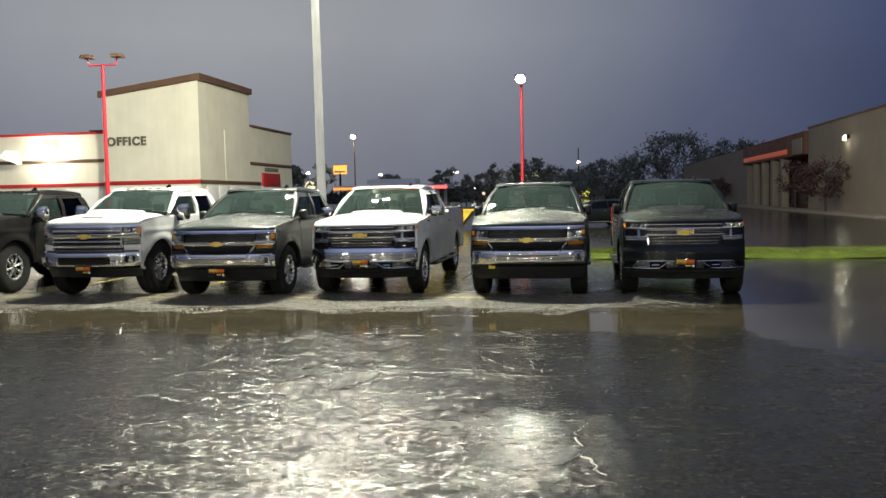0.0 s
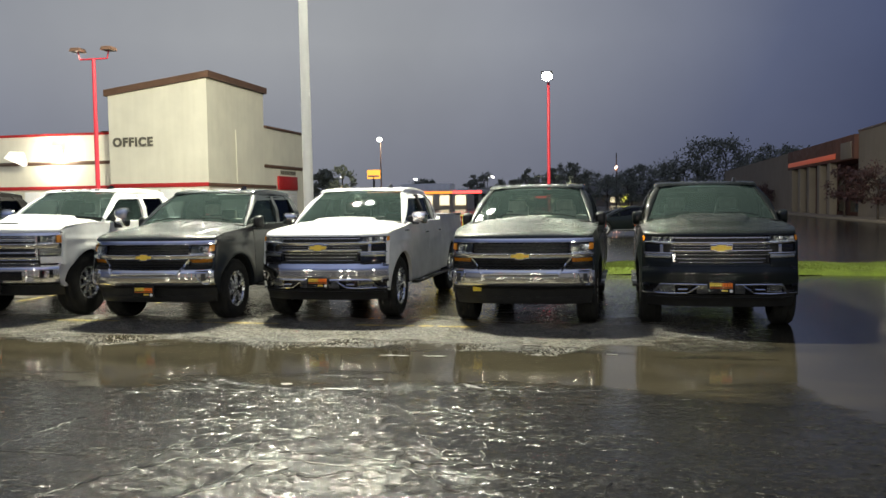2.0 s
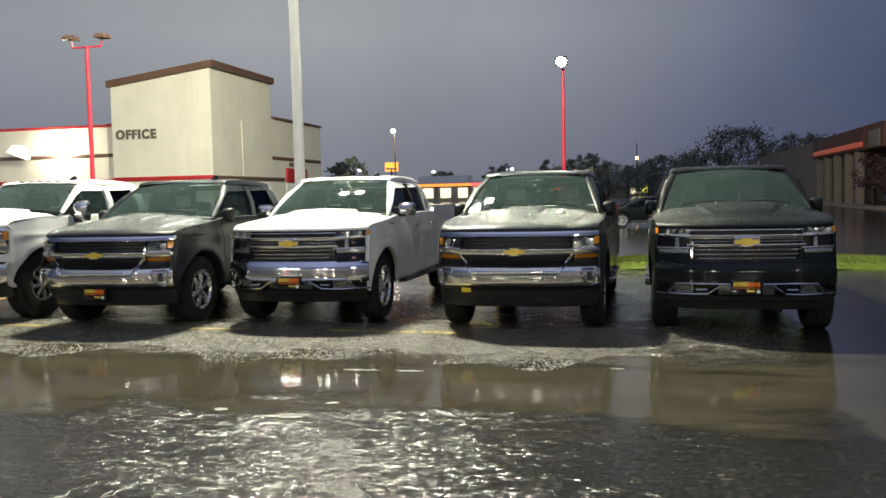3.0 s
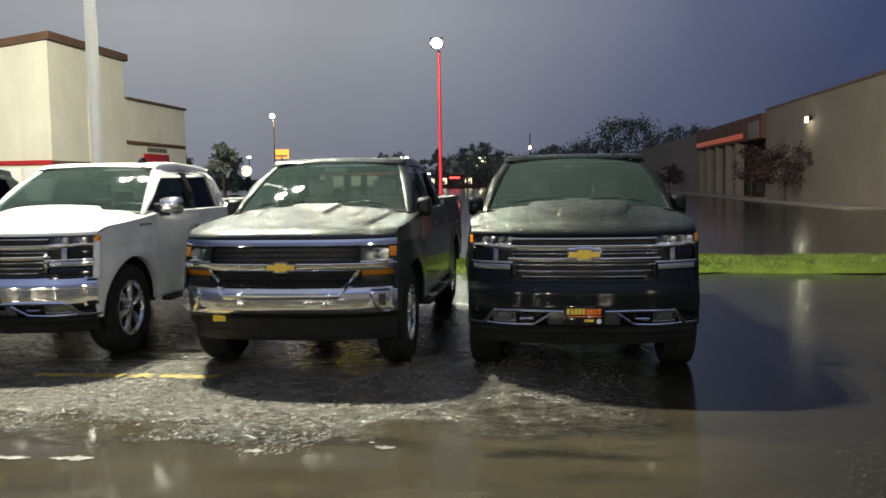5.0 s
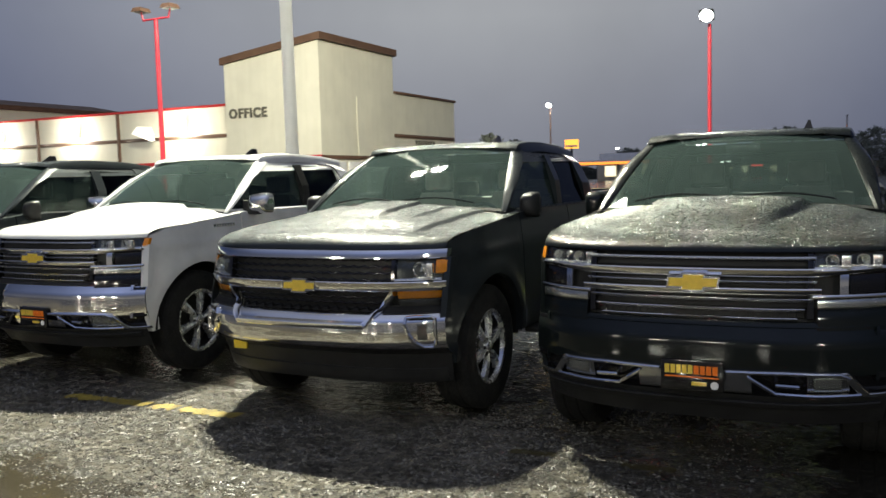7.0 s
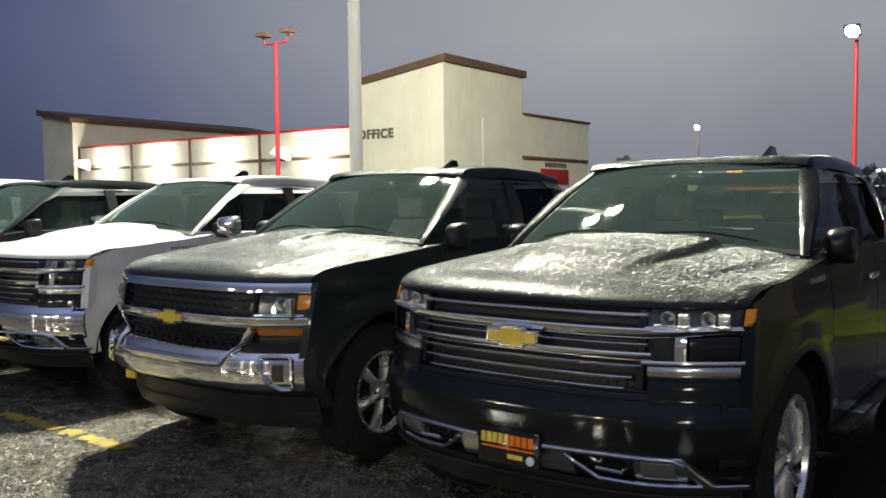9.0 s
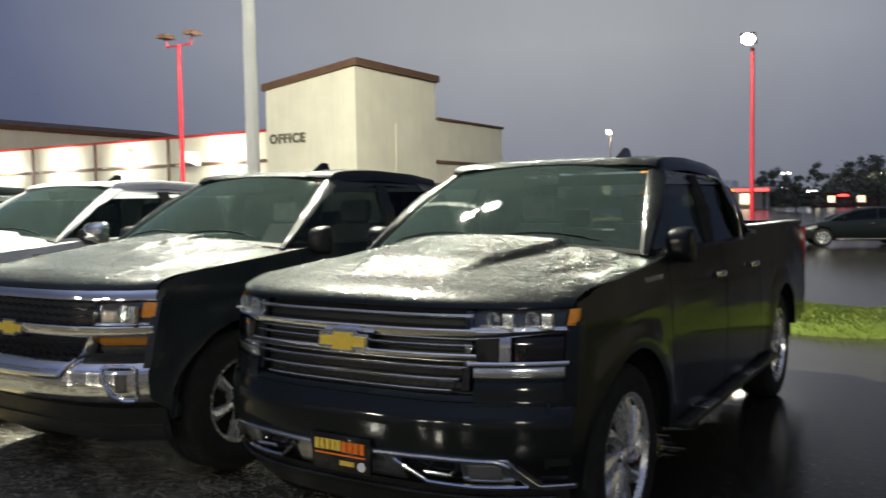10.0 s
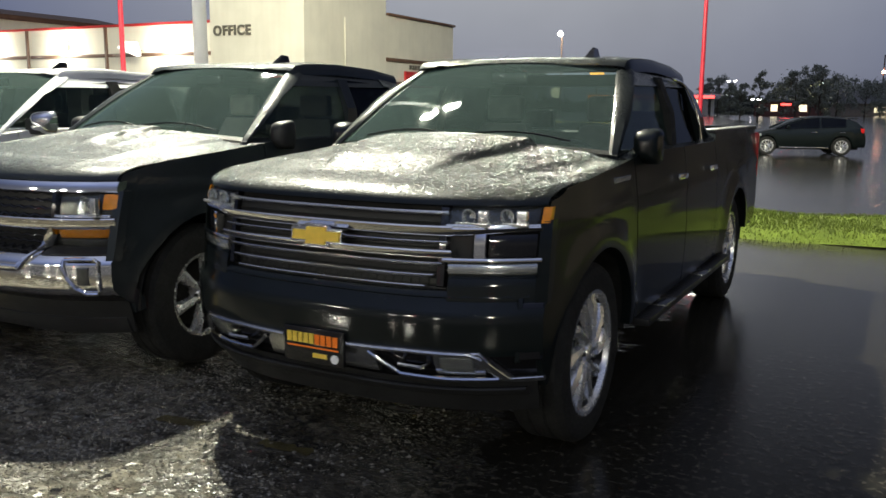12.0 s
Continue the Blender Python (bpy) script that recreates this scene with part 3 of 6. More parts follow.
class Shape:
    """The outer form of a crew-cab pickup; y runs back from the nose."""

    def __init__(self, lift=0.0, hood=0.0, nose=((0.30, 0.10), (0.42, 0.03), (0.56, -0.04), (0.62, -0.05), (0.75, -0.05), (0.79, -0.02), (0.85, 0.0), (1.05, 0.005), (1.15, 0.02), (1.19, 0.04), (1.24, 0.09)), corner=0.30, power=3.2):
        self.lift, self.hood, self.nose, self.corner, self.power = lift, hood, nose, corner, power

    def front(self, x, z):
        return self.corner * (min(1.0, abs(x) / 0.97)) ** self.power + table(z - self.lift, self.nose)

    def half(self, y, z):
        z = z - self.lift
        w = 0.935 + 0.065 * ss((y - 0.18) / 0.6) - 0.02 * ss((y - 4.9) / 0.9)
        w *= 1 - (0.02 * ((0.82 - z) / 0.35) ** 2 if z < 0.82 else 0.042 * ((z - 0.82) / 0.54) ** 2)
        w += 0.010 * math.exp(-((z - 1.12) / 0.03) ** 2)
        for ax in (FRONT_AXLE, REAR_AXLE):
            r = math.hypot(y - ax, z - AXLE_Z)
            w += 0.018 * math.exp(-((r - 0.55) / 0.085) ** 2)
        return w

    def top(self, y):
        return self.lift + self.hood * ss((1.6 - y) / 0.8) + table(y, [(0.2, 1.205), (0.6, 1.275), (1.35, 1.335), (1.6, 1.36), (3.64, 1.36), (3.66, 1.43), (6, 1.44)])

    def low(self, y):
        z = table(y, [(0.2, 0.42), (0.5, 0.45), (1.6, 0.47), (4.2, 0.49), (5.0, 0.55), (6, 0.58)]) + self.lift
        for ax in (FRONT_AXLE, REAR_AXLE):
            d = abs(y - ax)
            if d < 0.515:
                z = max(z, AXLE_Z + self.lift + math.sqrt(max(0.0, 0.515 ** 2 - d * d)))
        return z

    def fit(self, z):
        """How much narrower the nose is at height z, so that it meets the fender."""
        return self.half(0.30, z) / 0.955

    def panel(self, sx, y0, y1, bm=None, deep=0.05, z_top=None, wrap=False):
        """A side panel from y0 to y1, cut by the wheel arches, with returned edges."""
        ys = {y0, y1}
        for k in range(1, int((y1 - y0) / 0.09) + 1):
            ys.add(y0 + (y1 - y0) * k / (int((y1 - y0) / 0.09) + 1))
        for ax in (FRONT_AXLE, REAR_AXLE):
            for k in range(25):
                y = ax + 0.515 * math.cos(math.pi * k / 24)
                if y0 < y < y1:
                    ys.add(y)
            for y in (ax - 0.517, ax + 0.517):
                if y0 < y < y1:
                    ys.add(y)
        ys = sorted(ys)
        bm = bm or bmesh.new()
        nz = 14
        cols = []
        for y in ys:
            lo, hi = self.low(y), (self.top(y) if z_top is None else z_top(y))
            col = []
            for k in range(nz + 1):
                z = mixv(lo, hi, k / nz)
                # the front edge of a fender follows the nose
                yy = y + (self.front(0.955, z) - y0) * (1 - ss((y - y0) / 0.30)) if wrap else y
                col.append(bm.verts.new((sx * self.half(yy, z), yy, z)))
            cols.append(col)
        for a, b in zip(cols, cols[1:]):
            for k in range(nz):
                bm.faces.new((a[k], b[k], b[k + 1], a[k + 1]))
        rim = [c[0] for c in cols] + cols[-1][1:] + [c[-1] for c in cols[-2::-1]] + cols[0][-2:0:-1]
        inner = [bm.verts.new((v.co.x - sx * deep, v.co.y, v.co.z)) for v in rim]
        for i in range(len(rim)):
            j = (i + 1) % len(rim)
            bm.faces.new((rim[i], rim[j], inner[j], inner[i]))
        return bm

    def strip(self, x0, x1, z0, z1, out=0.01, thick=0.03, n=14, bm=None, tilt=0.0):
        """A bar or plate that follows the nose. z0, z1: numbers or functions of x. out: how far it stands proud."""
        f0, f1 = (z if callable(z) else (lambda x, z=z: z) for z in (z0, z1))
        rings = []
        for i in range(n + 1):
            x = mixv(x0, x1, i / n)
            a, b = f0(x) + self.lift, f1(x) + self.lift
            ya, yb = self.front(x, a) - out, self.front(x, b) - out
            if tilt:
                yb = ya - tilt
            e = min(0.006, abs(b - a) * 0.2)
            x *= self.fit((a + b) / 2)
            rings.append([(x, ya + thick, a), (x, ya + e, a), (x, ya, a + e), (x, mixv(ya, yb, 0.5) - e * 0.4, (a + b) / 2), (x, yb, b - e), (x, yb + e, b), (x, yb + thick, b)])
        return loops(rings, bm=bm)

    def plate(self, x0, x1, z0, z1, out=0.0, nx=24, nz=10, bm=None):
        """A skin over the nose."""
        def fn(u, v):
            x, z = mixv(x0, x1, u), mixv(z0, z1, v) + self.lift
            return (x * self.fit(z), self.front(x, z) - out, z)
        return sheet(fn, nx, nz, bm=bm)


def roof_z(y):
    return table(y, [(2.0, 1.868), (2.1, 1.892), (2.25, 1.911), (2.45, 1.921), (2.7, 1.925), (3.2, 1.905), (3.55, 1.865)])


def cab_point(sx, y, s, lift):
    edge = roof_z(y) - 0.055
    return Vector((sx * (0.892 - 0.055 * s - 0.137 * max(0.0, s) ** 4), y, lift + mixv(1.355, edge, s)))


def cab_patch(sx, poly, lift, deep=0.045):
    pts = [cab_point(sx, y, s, lift) for y, s in poly]
    return slab(pts, (-sx * deep, 0, 0))


def wheel(parent, x, y, lift, rim_r, spokes, sx, twist=0.0, rim_mat="alloy"):
    """A wheel: tyre, rim with spokes, hub cap and nuts."""
    w = new("wheel")
    w.parent = parent
    w.location = (x, y, AXLE_Z + lift)
    R = AXLE_Z + (lift if lift else 0)
    w.location.z = R
    t = [(rim_r, -0.11), (rim_r + 0.01, -0.13), (R - 0.06, -0.142), (R - 0.02, -0.128), (R, -0.10), (R + 0.001, -0.05), (R - 0.006, -0.045), (R - 0.006, -0.035), (R, -0.03),
         (R, 0.03), (R - 0.006, 0.035), (R - 0.006, 0.045), (R, 0.05), (R, 0.10), (R - 0.02, 0.128), (R - 0.06, 0.142), (rim_r + 0.01, 0.13), (rim_r, 0.11)]
    part("tyre", lathe(t, 44), "rubber", w)
    bm = lathe([(rim_r, 0.11), (rim_r + 0.012, 0.118), (rim_r + 0.006, 0.128), (rim_r - 0.012, 0.126), (rim_r - 0.022, 0.10)], 44)
    for k in range(spokes):
        a = 2 * math.pi * (k + 0.3) / spokes
        h = math.pi / spokes * (0.66 if spokes > 8 else 0.46)
        rings = []
        for r, xo, wd in ((0.05, 0.108, 0.9), (0.10, 0.116, 0.85), (rim_r * 0.72, 0.112, 0.72), (rim_r - 0.02, 0.098, 0.85)):
            aa = a + twist * (r - 0.05)
            hw = min(h * r * wd, 0.046) + 0.006
            u, v = Vector((0, math.cos(aa), math.sin(aa))), Vector((0, -math.sin(aa), math.cos(aa)))
            c = u * r
            rings.append([c + Vector((xo - 0.03, 0, 0)) - v * hw, c + Vector((xo, 0, 0)) - v * hw * 0.75, c + Vector((xo + 0.012, 0, 0)), c + Vector((xo, 0, 0)) + v * hw * 0.75, c + Vector((xo - 0.03, 0, 0)) + v * hw])
        loops(rings, bm=bm)
    rim = part("rim", bm, rim_mat, w)
    # black barrel: the shade behind the spokes is put into its colour
    part("rim_barrel", lathe([(rim_r - 0.022, 0.10), (rim_r - 0.035, -0.10)], 32), "under", rim)
    part("hub_cap", lathe([(0.0001, 0.125), (0.03, 0.124), (0.042, 0.118), (0.05, 0.10), (0.07, 0.098), (0.075, 0.06)], 24), rim_mat, rim)
    part("brake_disc", lathe([(0.0001, 0.02), (rim_r - 0.05, 0.02), (rim_r - 0.05, 0.0)], 32), "under", rim)
    nuts = bmesh.new()
    for k in range(6):
        a = 2 * math.pi * k / 6
        lathe([(0.0001, 0.118), (0.009, 0.116), (0.011, 0.10)], 6, centre=(0, 0.06 * math.cos(a), 0.06 * math.sin(a)), bm=nuts)
    part("lug_nut_ring", nuts, "plastic", rim)["kind"] = "stuff"
    if sx < 0:
        w.rotation_euler = (0, 0, math.pi)
    return w


def badge(parent, y, z, width, backing="chrome"):
    """The gold cross-shaped badge in a chrome edge."""
    h = width * 0.30

    def cross(g, yy, deep):
        a, b, c = width / 2 + g, h / 2 + g, h * 0.28 + g
        m = width * 0.20 + g
        pts = [(-a, -c), (-m, -c), (-m * 1.12, -b), (m * 0.9, -b), (m, -c), (a * 0.94, -c), (a, c), (m, c), (m * 1.1, b), (-m * 0.9, b), (-m, c), (-a * 0.94, c)]
        return slab([(p, yy, z + q) for p, q in pts], (0, deep, 0))
    o = part("badge", cross(0.012, y, 0.03), backing, parent, "gold cross-shaped badge with chrome edge")
    part("badge_face", cross(0.0, y - 0.006, 0.01), "gold", o)
    return o


def dealer_plate(parent, shape, y, z):
    """A black plate in a holder with coloured bars for the writing."""
    o = part("plate", box(-0.16, 0.16, y - 0.012, y + 0.01, z - 0.08, z + 0.08, 0.008), "gloss_black", parent, "black dealer plate with yellow and orange bars")
    bars = bmesh.new()
    for i in range(5):
        x = -0.137 + i * 0.0295
        box(x, x + 0.023, y - 0.0165, y - 0.012, z + 0.010, z + 0.056, 0.0, bm=bars)
    part("yellow_bars", bars, "gold", o)
    bars = bmesh.new()
    for i in range(4):
        x = 0.0105 + i * 0.0315
        box(x, x + 0.025, y - 0.0165, y - 0.012, z + 0.008, z + 0.054, 0.0, bm=bars)
    box(-0.135, 0.135, y - 0.0165, y - 0.012, z - 0.010, z - 0.003, bm=bars)
    part("orange_bars", bars, "orange", o)
    part("small_mark", box(0.0, 0.075, y - 0.0165, y - 0.012, z - 0.05, z - 0.03, 0.0), "gold", o)
    part("round_mark", lathe([(0.0001, y - 0.0165), (0.02, y - 0.0165), (0.02, y - 0.012)], 16, "y", (0.115, 0, z - 0.045)), "white", o)
    return o


def headlamp(parent, S, sx, x0, x1, z0, z1, bulbs=2, amber=None):
    """A headlamp: dark bowl, reflector cups, chrome lip, clear lens and an amber corner."""
    a, b = sorted((sx * x0, sx * x1))
    o = part("headlight", S.strip(a, b, z0, z1, -0.03, 0.08), "lampdark", parent)
    for k in range(bulbs):
        x = sx * mixv(x0 + 0.07, x1 - 0.13, k / max(1, bulbs - 1)) if bulbs > 1 else sx * (x0 + x1) / 2
        zc = (z0 + z1) / 2 + S.lift
        y = S.front(x, zc) + 0.02
        r = (z1 - z0) * 0.40
        part("reflector", lathe([(r, y - 0.005), (r * 1.05, y - 0.012), (r * 0.92, y - 0.012), (r * 0.7, y + 0.02), (r * 0.45, y + 0.026), (r * 0.3, y + 0.012), (0.0001, y + 0.006)], 20, "y", (x, 0, zc)), "lampchrome", o)
        part("reflector_block", box(x + 0.040, x + 0.085, y - 0.012, y + 0.02, zc - r * 0.9, zc + r * 0.9, 0.006), "lampchrome", o)
        part("reflector_shelf", box(x - 0.06, x + 0.09, y - 0.016, y + 0.02, z0 + S.lift + 0.004, z0 + S.lift + 0.016, 0.003), "lampchrome", o)
    part("lamp_trim", S.strip(a, b, z0 - 0.006, z0 + 0.008, 0.004, 0.03), "lampchrome", o)
    part("lens", S.strip(a, b, z0, z1, 0.006, 0.012), "lens", o)
    if amber:
        p, q = sorted((sx * amber[0], sx * amber[1]))
        part("turn_signal", S.strip(p, q, amber[2], amber[3], 0.011, 0.03, 6), "amber", o, "amber turn signal")
    return o


def grille_mesh(S, x0, x1, z0, z1, inset, px, pz, hexed=False):
    """Crossing thin bars of a grille screen."""
    bm = bmesh.new()
    n = int((x1(z0) - x0(z0)) / px) if callable(x0) else int((x1 - x0) / px)
    rows = int((z1 - z0) / pz)
    for r in range(rows + 1):
        z = z0 + (z1 - z0) * r / rows
        a, b = (x0(z), x1(z)) if callable(x0) else (x0, x1)
        if hexed:
            def wave(x, z=z, r=r):
                k = (x / px + 0.5 * (r % 2)) % 1.0
                return z + pz * 0.42 * (abs(2 * k - 1) * 1.8 - 0.9 if 0.1 < k < 0.9 else 0.75) * 0.6
            S.strip(a, b, lambda x: wave(x) - 0.0045, lambda x: wave(x) + 0.0045, -inset, 0.015, int((b - a) / px * 4), bm=bm)
        else:
            S.strip(a, b, z - 0.006, z + 0.006, -inset, 0.015, 10, bm=bm)
    if hexed:
        return bm
    for k in range(1, n):
        u = k / n
        a0, b0 = (x0(z0), x1(z0)) if callable(x0) else (x0, x1)
        a1, b1 = (x0(z1), x1(z1)) if callable(x0) else (x0, x1)
        p, q = mixv(a0, b0, u), mixv(a1, b1, u)
        y0, y1 = S.front(p, z0 + S.lift) + inset, S.front(q, z1 + S.lift) + inset
        loops([[(p - 0.005, y0 + 0.012, z0 + S.lift), (p, y0, z0 + S.lift), (p + 0.005, y0 + 0.012, z0 + S.lift)], [(q - 0.005, y1 + 0.012, z1 + S.lift), (q, y1, z1 + S.lift), (q + 0.005, y1 + 0.012, z1 + S.lift)]], bm=bm)
    return bm


def hood_z(S, u, y, style):
    """Height of the hood at u across (-1..1) and y back."""
    e, a = S.top(y), abs(u)
    t = ss((y - 0.15) / 1.05)
    z = e + mixv(0.050, 0.098, t) * (1 - u * u)
    if style == "mid":
        # two short ridges by the cowl and a crease further out
        z += 0.022 * ss((mixv(0.14, 0.25, t) - a) / 0.025) * ss((y - 0.62) / 0.22)
        z += 0.012 * math.exp(-((a - mixv(0.42, 0.50, t)) / 0.02) ** 2) * ss((y - 0.55) / 0.25)
        z -= 0.016 * ss((a - mixv(0.66, 0.74, t)) / 0.03) * ss((y - 0.30) / 0.25)
    else:
        # a wide centre bulge that narrows to the nose, with a lower step outside it
        g = mixv(0.30, 0.50, t)
        z += 0.030 * ss((g - a) / 0.045) * ss((y - 0.34) / 0.40) - 0.008 * math.exp(-((a - g - 0.03) / 0.04) ** 2) * ss((y - 0.5) / 0.4)
        z -= 0.014 * ss((a - mixv(0.60, 0.78, t)) / 0.07) * ss((y - 0.40) / 0.35)
    z += 0.012 * ss((a - 0.86) / 0.08) * ss((y - 0.4) / 0.4) * ss((1.25 - y) / 0.3)
    return z


HOOD_FOOT = {"new": 1.194, "mid": 1.173, "heavy": 1.236}


def hood_point(S, u, v, style):
    """The hood: rolls up from the grille over its front edge, then runs back to the cowl."""
    x0 = u * 0.95
    foot = HOOD_FOOT[style] + S.lift
    yf = S.front(x0, foot) - 0.012
    yb = 1.24 + 0.11 * u * u
    y1 = yf + 0.32
    if v < 0.04:
        y, z = yf + 0.05 * (1 - v / 0.04), foot - 0.006 * (1 - v / 0.04)
    elif v < 0.30:
        a = (v - 0.04) / 0.26 * math.pi / 2
        y, z = yf + 0.32 * (1 - math.cos(a)), mixv(foot, hood_z(S, u, y1, style), math.sin(a))
    else:
        y = mixv(y1, yb, (v - 0.30) / 0.70)
        z = hood_z(S, u, y, style)
    return Vector((u * (S.half(max(y, 0.3), S.top(y)) + 0.004), y, z + 0.004))


def truck(name, at, style, colour, label, rz=0, seats="seat", lift=0.0, bumper="chrome", plate=None, rim=0.27, spokes=6, twist=0.0, drops=0, scoop=False, group="pickup trucks parked in a row", side="privacy", mirror="plastic"):
    """A crew-cab pickup. style: new, mid or heavy, which sets the nose."""
    T = thing(name, at, label, "pickup truck", group, rz=rz)
    hood_up = 0.07 if style == "heavy" else 0.0
    nose = None
    if style == "mid":
        S = Shape(lift, hood_up, ((0.30, 0.13), (0.50, 0.06), (0.55, -0.04), (0.585, -0.075), (0.66, -0.085), (0.735, -0.08), (0.775, -0.045), (0.80, 0.03), (0.90, -0.005), (1.00, -0.005), (1.10, 0.015), (1.16, 0.02), (1.19, 0.04), (1.26, 0.10)), 0.26, 3.6)
    elif style == "heavy":
        S = Shape(lift, hood_up, ((0.30, 0.12), (0.46, 0.05), (0.50, -0.085), (0.60, -0.10), (0.71, -0.10), (0.745, -0.07), (0.76, 0.02), (0.95, -0.01), (1.20, 0.01), (1.26, 0.05), (1.34, 0.12)), 0.24, 4.0)
    else:
        S = Shape(lift, hood_up)
    L = lift
    body_mat = colour
    # body sides: fenders, sills and bed
    for sx in (-1, 1):
        part("fender", S.panel(sx, 0.24, 1.44, wrap=True), body_mat, T)
        bs = part("bed_side", S.panel(sx, 3.62, TAIL), body_mat, T)
        part("bed_rail", box(sx * 0.87 - 0.075, sx * 0.87 + 0.075, 3.68, TAIL, 1.405 + L, 1.445 + L, 0.012), body_mat if style != "new" else "plastic", bs)
        part("bed_inner_side", box(sx * 0.79 - 0.01, sx * 0.79 + 0.01, 3.70, TAIL - 0.03, 0.84 + L, 1.41 + L), body_mat, bs)
        part("rocker_panel", box(sx * 0.90 - 0.05, sx * 0.90 + 0.05, 1.40, 3.7, 0.44 + L, 0.52 + L, 0.01), body_mat, T)
    part("bed_front", box(-0.80, 0.80, 3.66, 3.70, 0.84 + L, 1.42 + L, 0.01), body_mat, T)
    part("bed_floor", box(-0.79, 0.79, 3.7, TAIL - 0.04, 0.80 + L, 0.84 + L), "plastic", T)
    tg = part("tailgate", box(-0.80, 0.80, TAIL - 0.05, TAIL + 0.01, 0.66 + L, 1.44 + L, 0.02), body_mat, T)
    part("handle", box(-0.12, 0.12, TAIL + 0.005, TAIL + 0.03, 1.22 + L, 1.28 + L, 0.01), "plastic", tg)
    part("rear_bumper", box(-0.95, 0.95, TAIL - 0.02, TAIL + 0.14, 0.50 + L, 0.68 + L, 0.03), "chrome", T)
    for sx in (-1, 1):
        part("tail_light", box(sx * 0.89 - 0.09, sx * 0.89 + 0.09, TAIL - 0.03, TAIL + 0.02, 0.95 + L, 1.38 + L, 0.02), "tail", T)
    # doors
    for sx in (-1, 1):
        for y0, y1, hy in ((1.452, 2.60, 2.42), (2.612, 3.61, 3.38)):
            d = part("door", S.panel(sx, y0, y1), body_mat, T)
            xo = S.half(hy, 1.18 + L)
            part("handle", box(sx * (xo + 0.022) - 0.012, sx * (xo + 0.022) + 0.012, hy - 0.11, hy + 0.11, 1.165 + L, 1.20 + L, 0.009), "chrome" if style != "mid" else body_mat, d, "chrome handle" if style != "mid" else "")
    # wheel housings and underbody
    bm = bmesh.new()
    for ax in (FRONT_AXLE, REAR_AXLE):
        for sx in (-1, 1):
            rings = []
            for k in range(17):
                a = math.pi * (k / 16)
                y, z = ax + 0.52 * math.cos(a), AXLE_Z + L + 0.52 * math.sin(a)
                rings.append([(sx * 0.55, y, z), (sx * 0.965, y, z)])
            loops(rings, closed=False, caps=False, bm=bm)
    box(-0.60, 0.60, 0.25, TAIL - 0.1, 0.34 + L, 0.56 + L, 0.03, bm=bm)
    box(-0.80, 0.80, 1.55, 4.2, 0.46 + L, 0.60 + L, 0.02, bm=bm)
    for ax in (FRONT_AXLE, REAR_AXLE):
        tube([(-0.8, ax, AXLE_Z + L), (0.8, ax, AXLE_Z + L)], 0.06, bm=bm)
        box(-0.55, 0.55, ax - 0.5, ax + 0.5, 0.5 + L, 1.0 + L, 0.02, bm=bm)
    part("underbody", bm, "under", T)
    for ax in (FRONT_AXLE, REAR_AXLE):
        for sx in (-1, 1):
            wheel(T, sx * 0.832, ax, L, rim, spokes, sx, twist)
    if style == "new":
        for sx in (-1, 1):
            bm = bmesh.new()
            for k in range(8):
                y = 1.06 + 0.036 * k
                xo = S.half(y, 1.245 + L)
                box(sx * xo - 0.006, sx * xo + 0.006, y, y + 0.026, 1.235 + L, 1.262 + L, 0.002, 1, bm=bm)
            part("fender_badge", bm, "satin", T, "small row of satin bars as a badge")
    # running boards
    for sx in (-1, 1):
        rb = part("running_board", box(sx * 0.99 - 0.07, sx * 0.99 + 0.05, 1.62, 4.10, 0.40 + L, 0.445 + L, 0.015), "plastic", T)
        for y in (2.1, 3.2):
            part("step_pad", box(sx * 1.0 - 0.05, sx * 1.0 + 0.045, y - 0.13, y + 0.13, 0.443 + L, 0.452 + L, 0.003), "satin", rb)
    # hood
    hood = part("hood", sheet(lambda u, v: hood_point(S, 2 * u - 1, v, style), 96, 50), body_mat, T)
    if scoop:
        sc = part("hood_scoop", sheet(lambda u, v: hood_point(S, (u - 0.5) * 0.62, 0.22 + 0.45 * v, style) + Vector((0, 0, 0.055 * ss(v / 0.2) * ss((1 - v) / 0.3) * ss(u / 0.15) * ss((1 - u) / 0.15))), 16, 14), body_mat, hood)
        bm = sheet(lambda u, v: hood_point(S, (u - 0.5) * 0.46, 0.245 + 0.085 * v, style) + Vector((0, -0.004, 0.012 + 0.044 * v)), 10, 4)
        vent = part("scoop_vent", bm, "under", sc, "dark air intake")
        for k in range(3):
            p = [hood_point(S, (u - 0.5) * 0.46, 0.262 + 0.022 * k, style) + Vector((0, -0.008, 0.022 + 0.011 * k)) for u in (0, 0.5, 1)]
            part("vent_bar", tube(p, 0.006, 6), "plastic", vent)
    # cowl, windscreen, wipers
    part("cowl", sheet(lambda u, v: ((2 * u - 1) * 0.90, 1.225 + 0.11 * (2 * u - 1) ** 2 + 0.16 * v, L + hood_up * (1 - v) + 1.40 - 0.045 * (2 * u - 1) ** 2 + 0.01 * v), 16, 3), "plastic", T)

    def screen(u, v):
        a = 2 * u - 1
        return (a * mixv(0.842, 0.650, v), mixv(1.25 + 0.14 * a * a, 2.03 + 0.07 * a * a, v), L + mixv(1.415 - 0.04 * a * a, 1.868 - 0.035 * a * a, v) + 0.02 * math.sin(math.pi * v))
    pane = part("windshield", sheet(screen, 20, 10), "wind", T)
    pane.visible_shadow = False
    for sx in (-0.75, 0.05):
        pts = [Vector(screen((sx + 1) / 2 + 0.36 * k / 6, 0.035 + 0.05 * math.sin(math.pi * k / 6))) + Vector((0, -0.022, 0.014)) for k in range(7)]
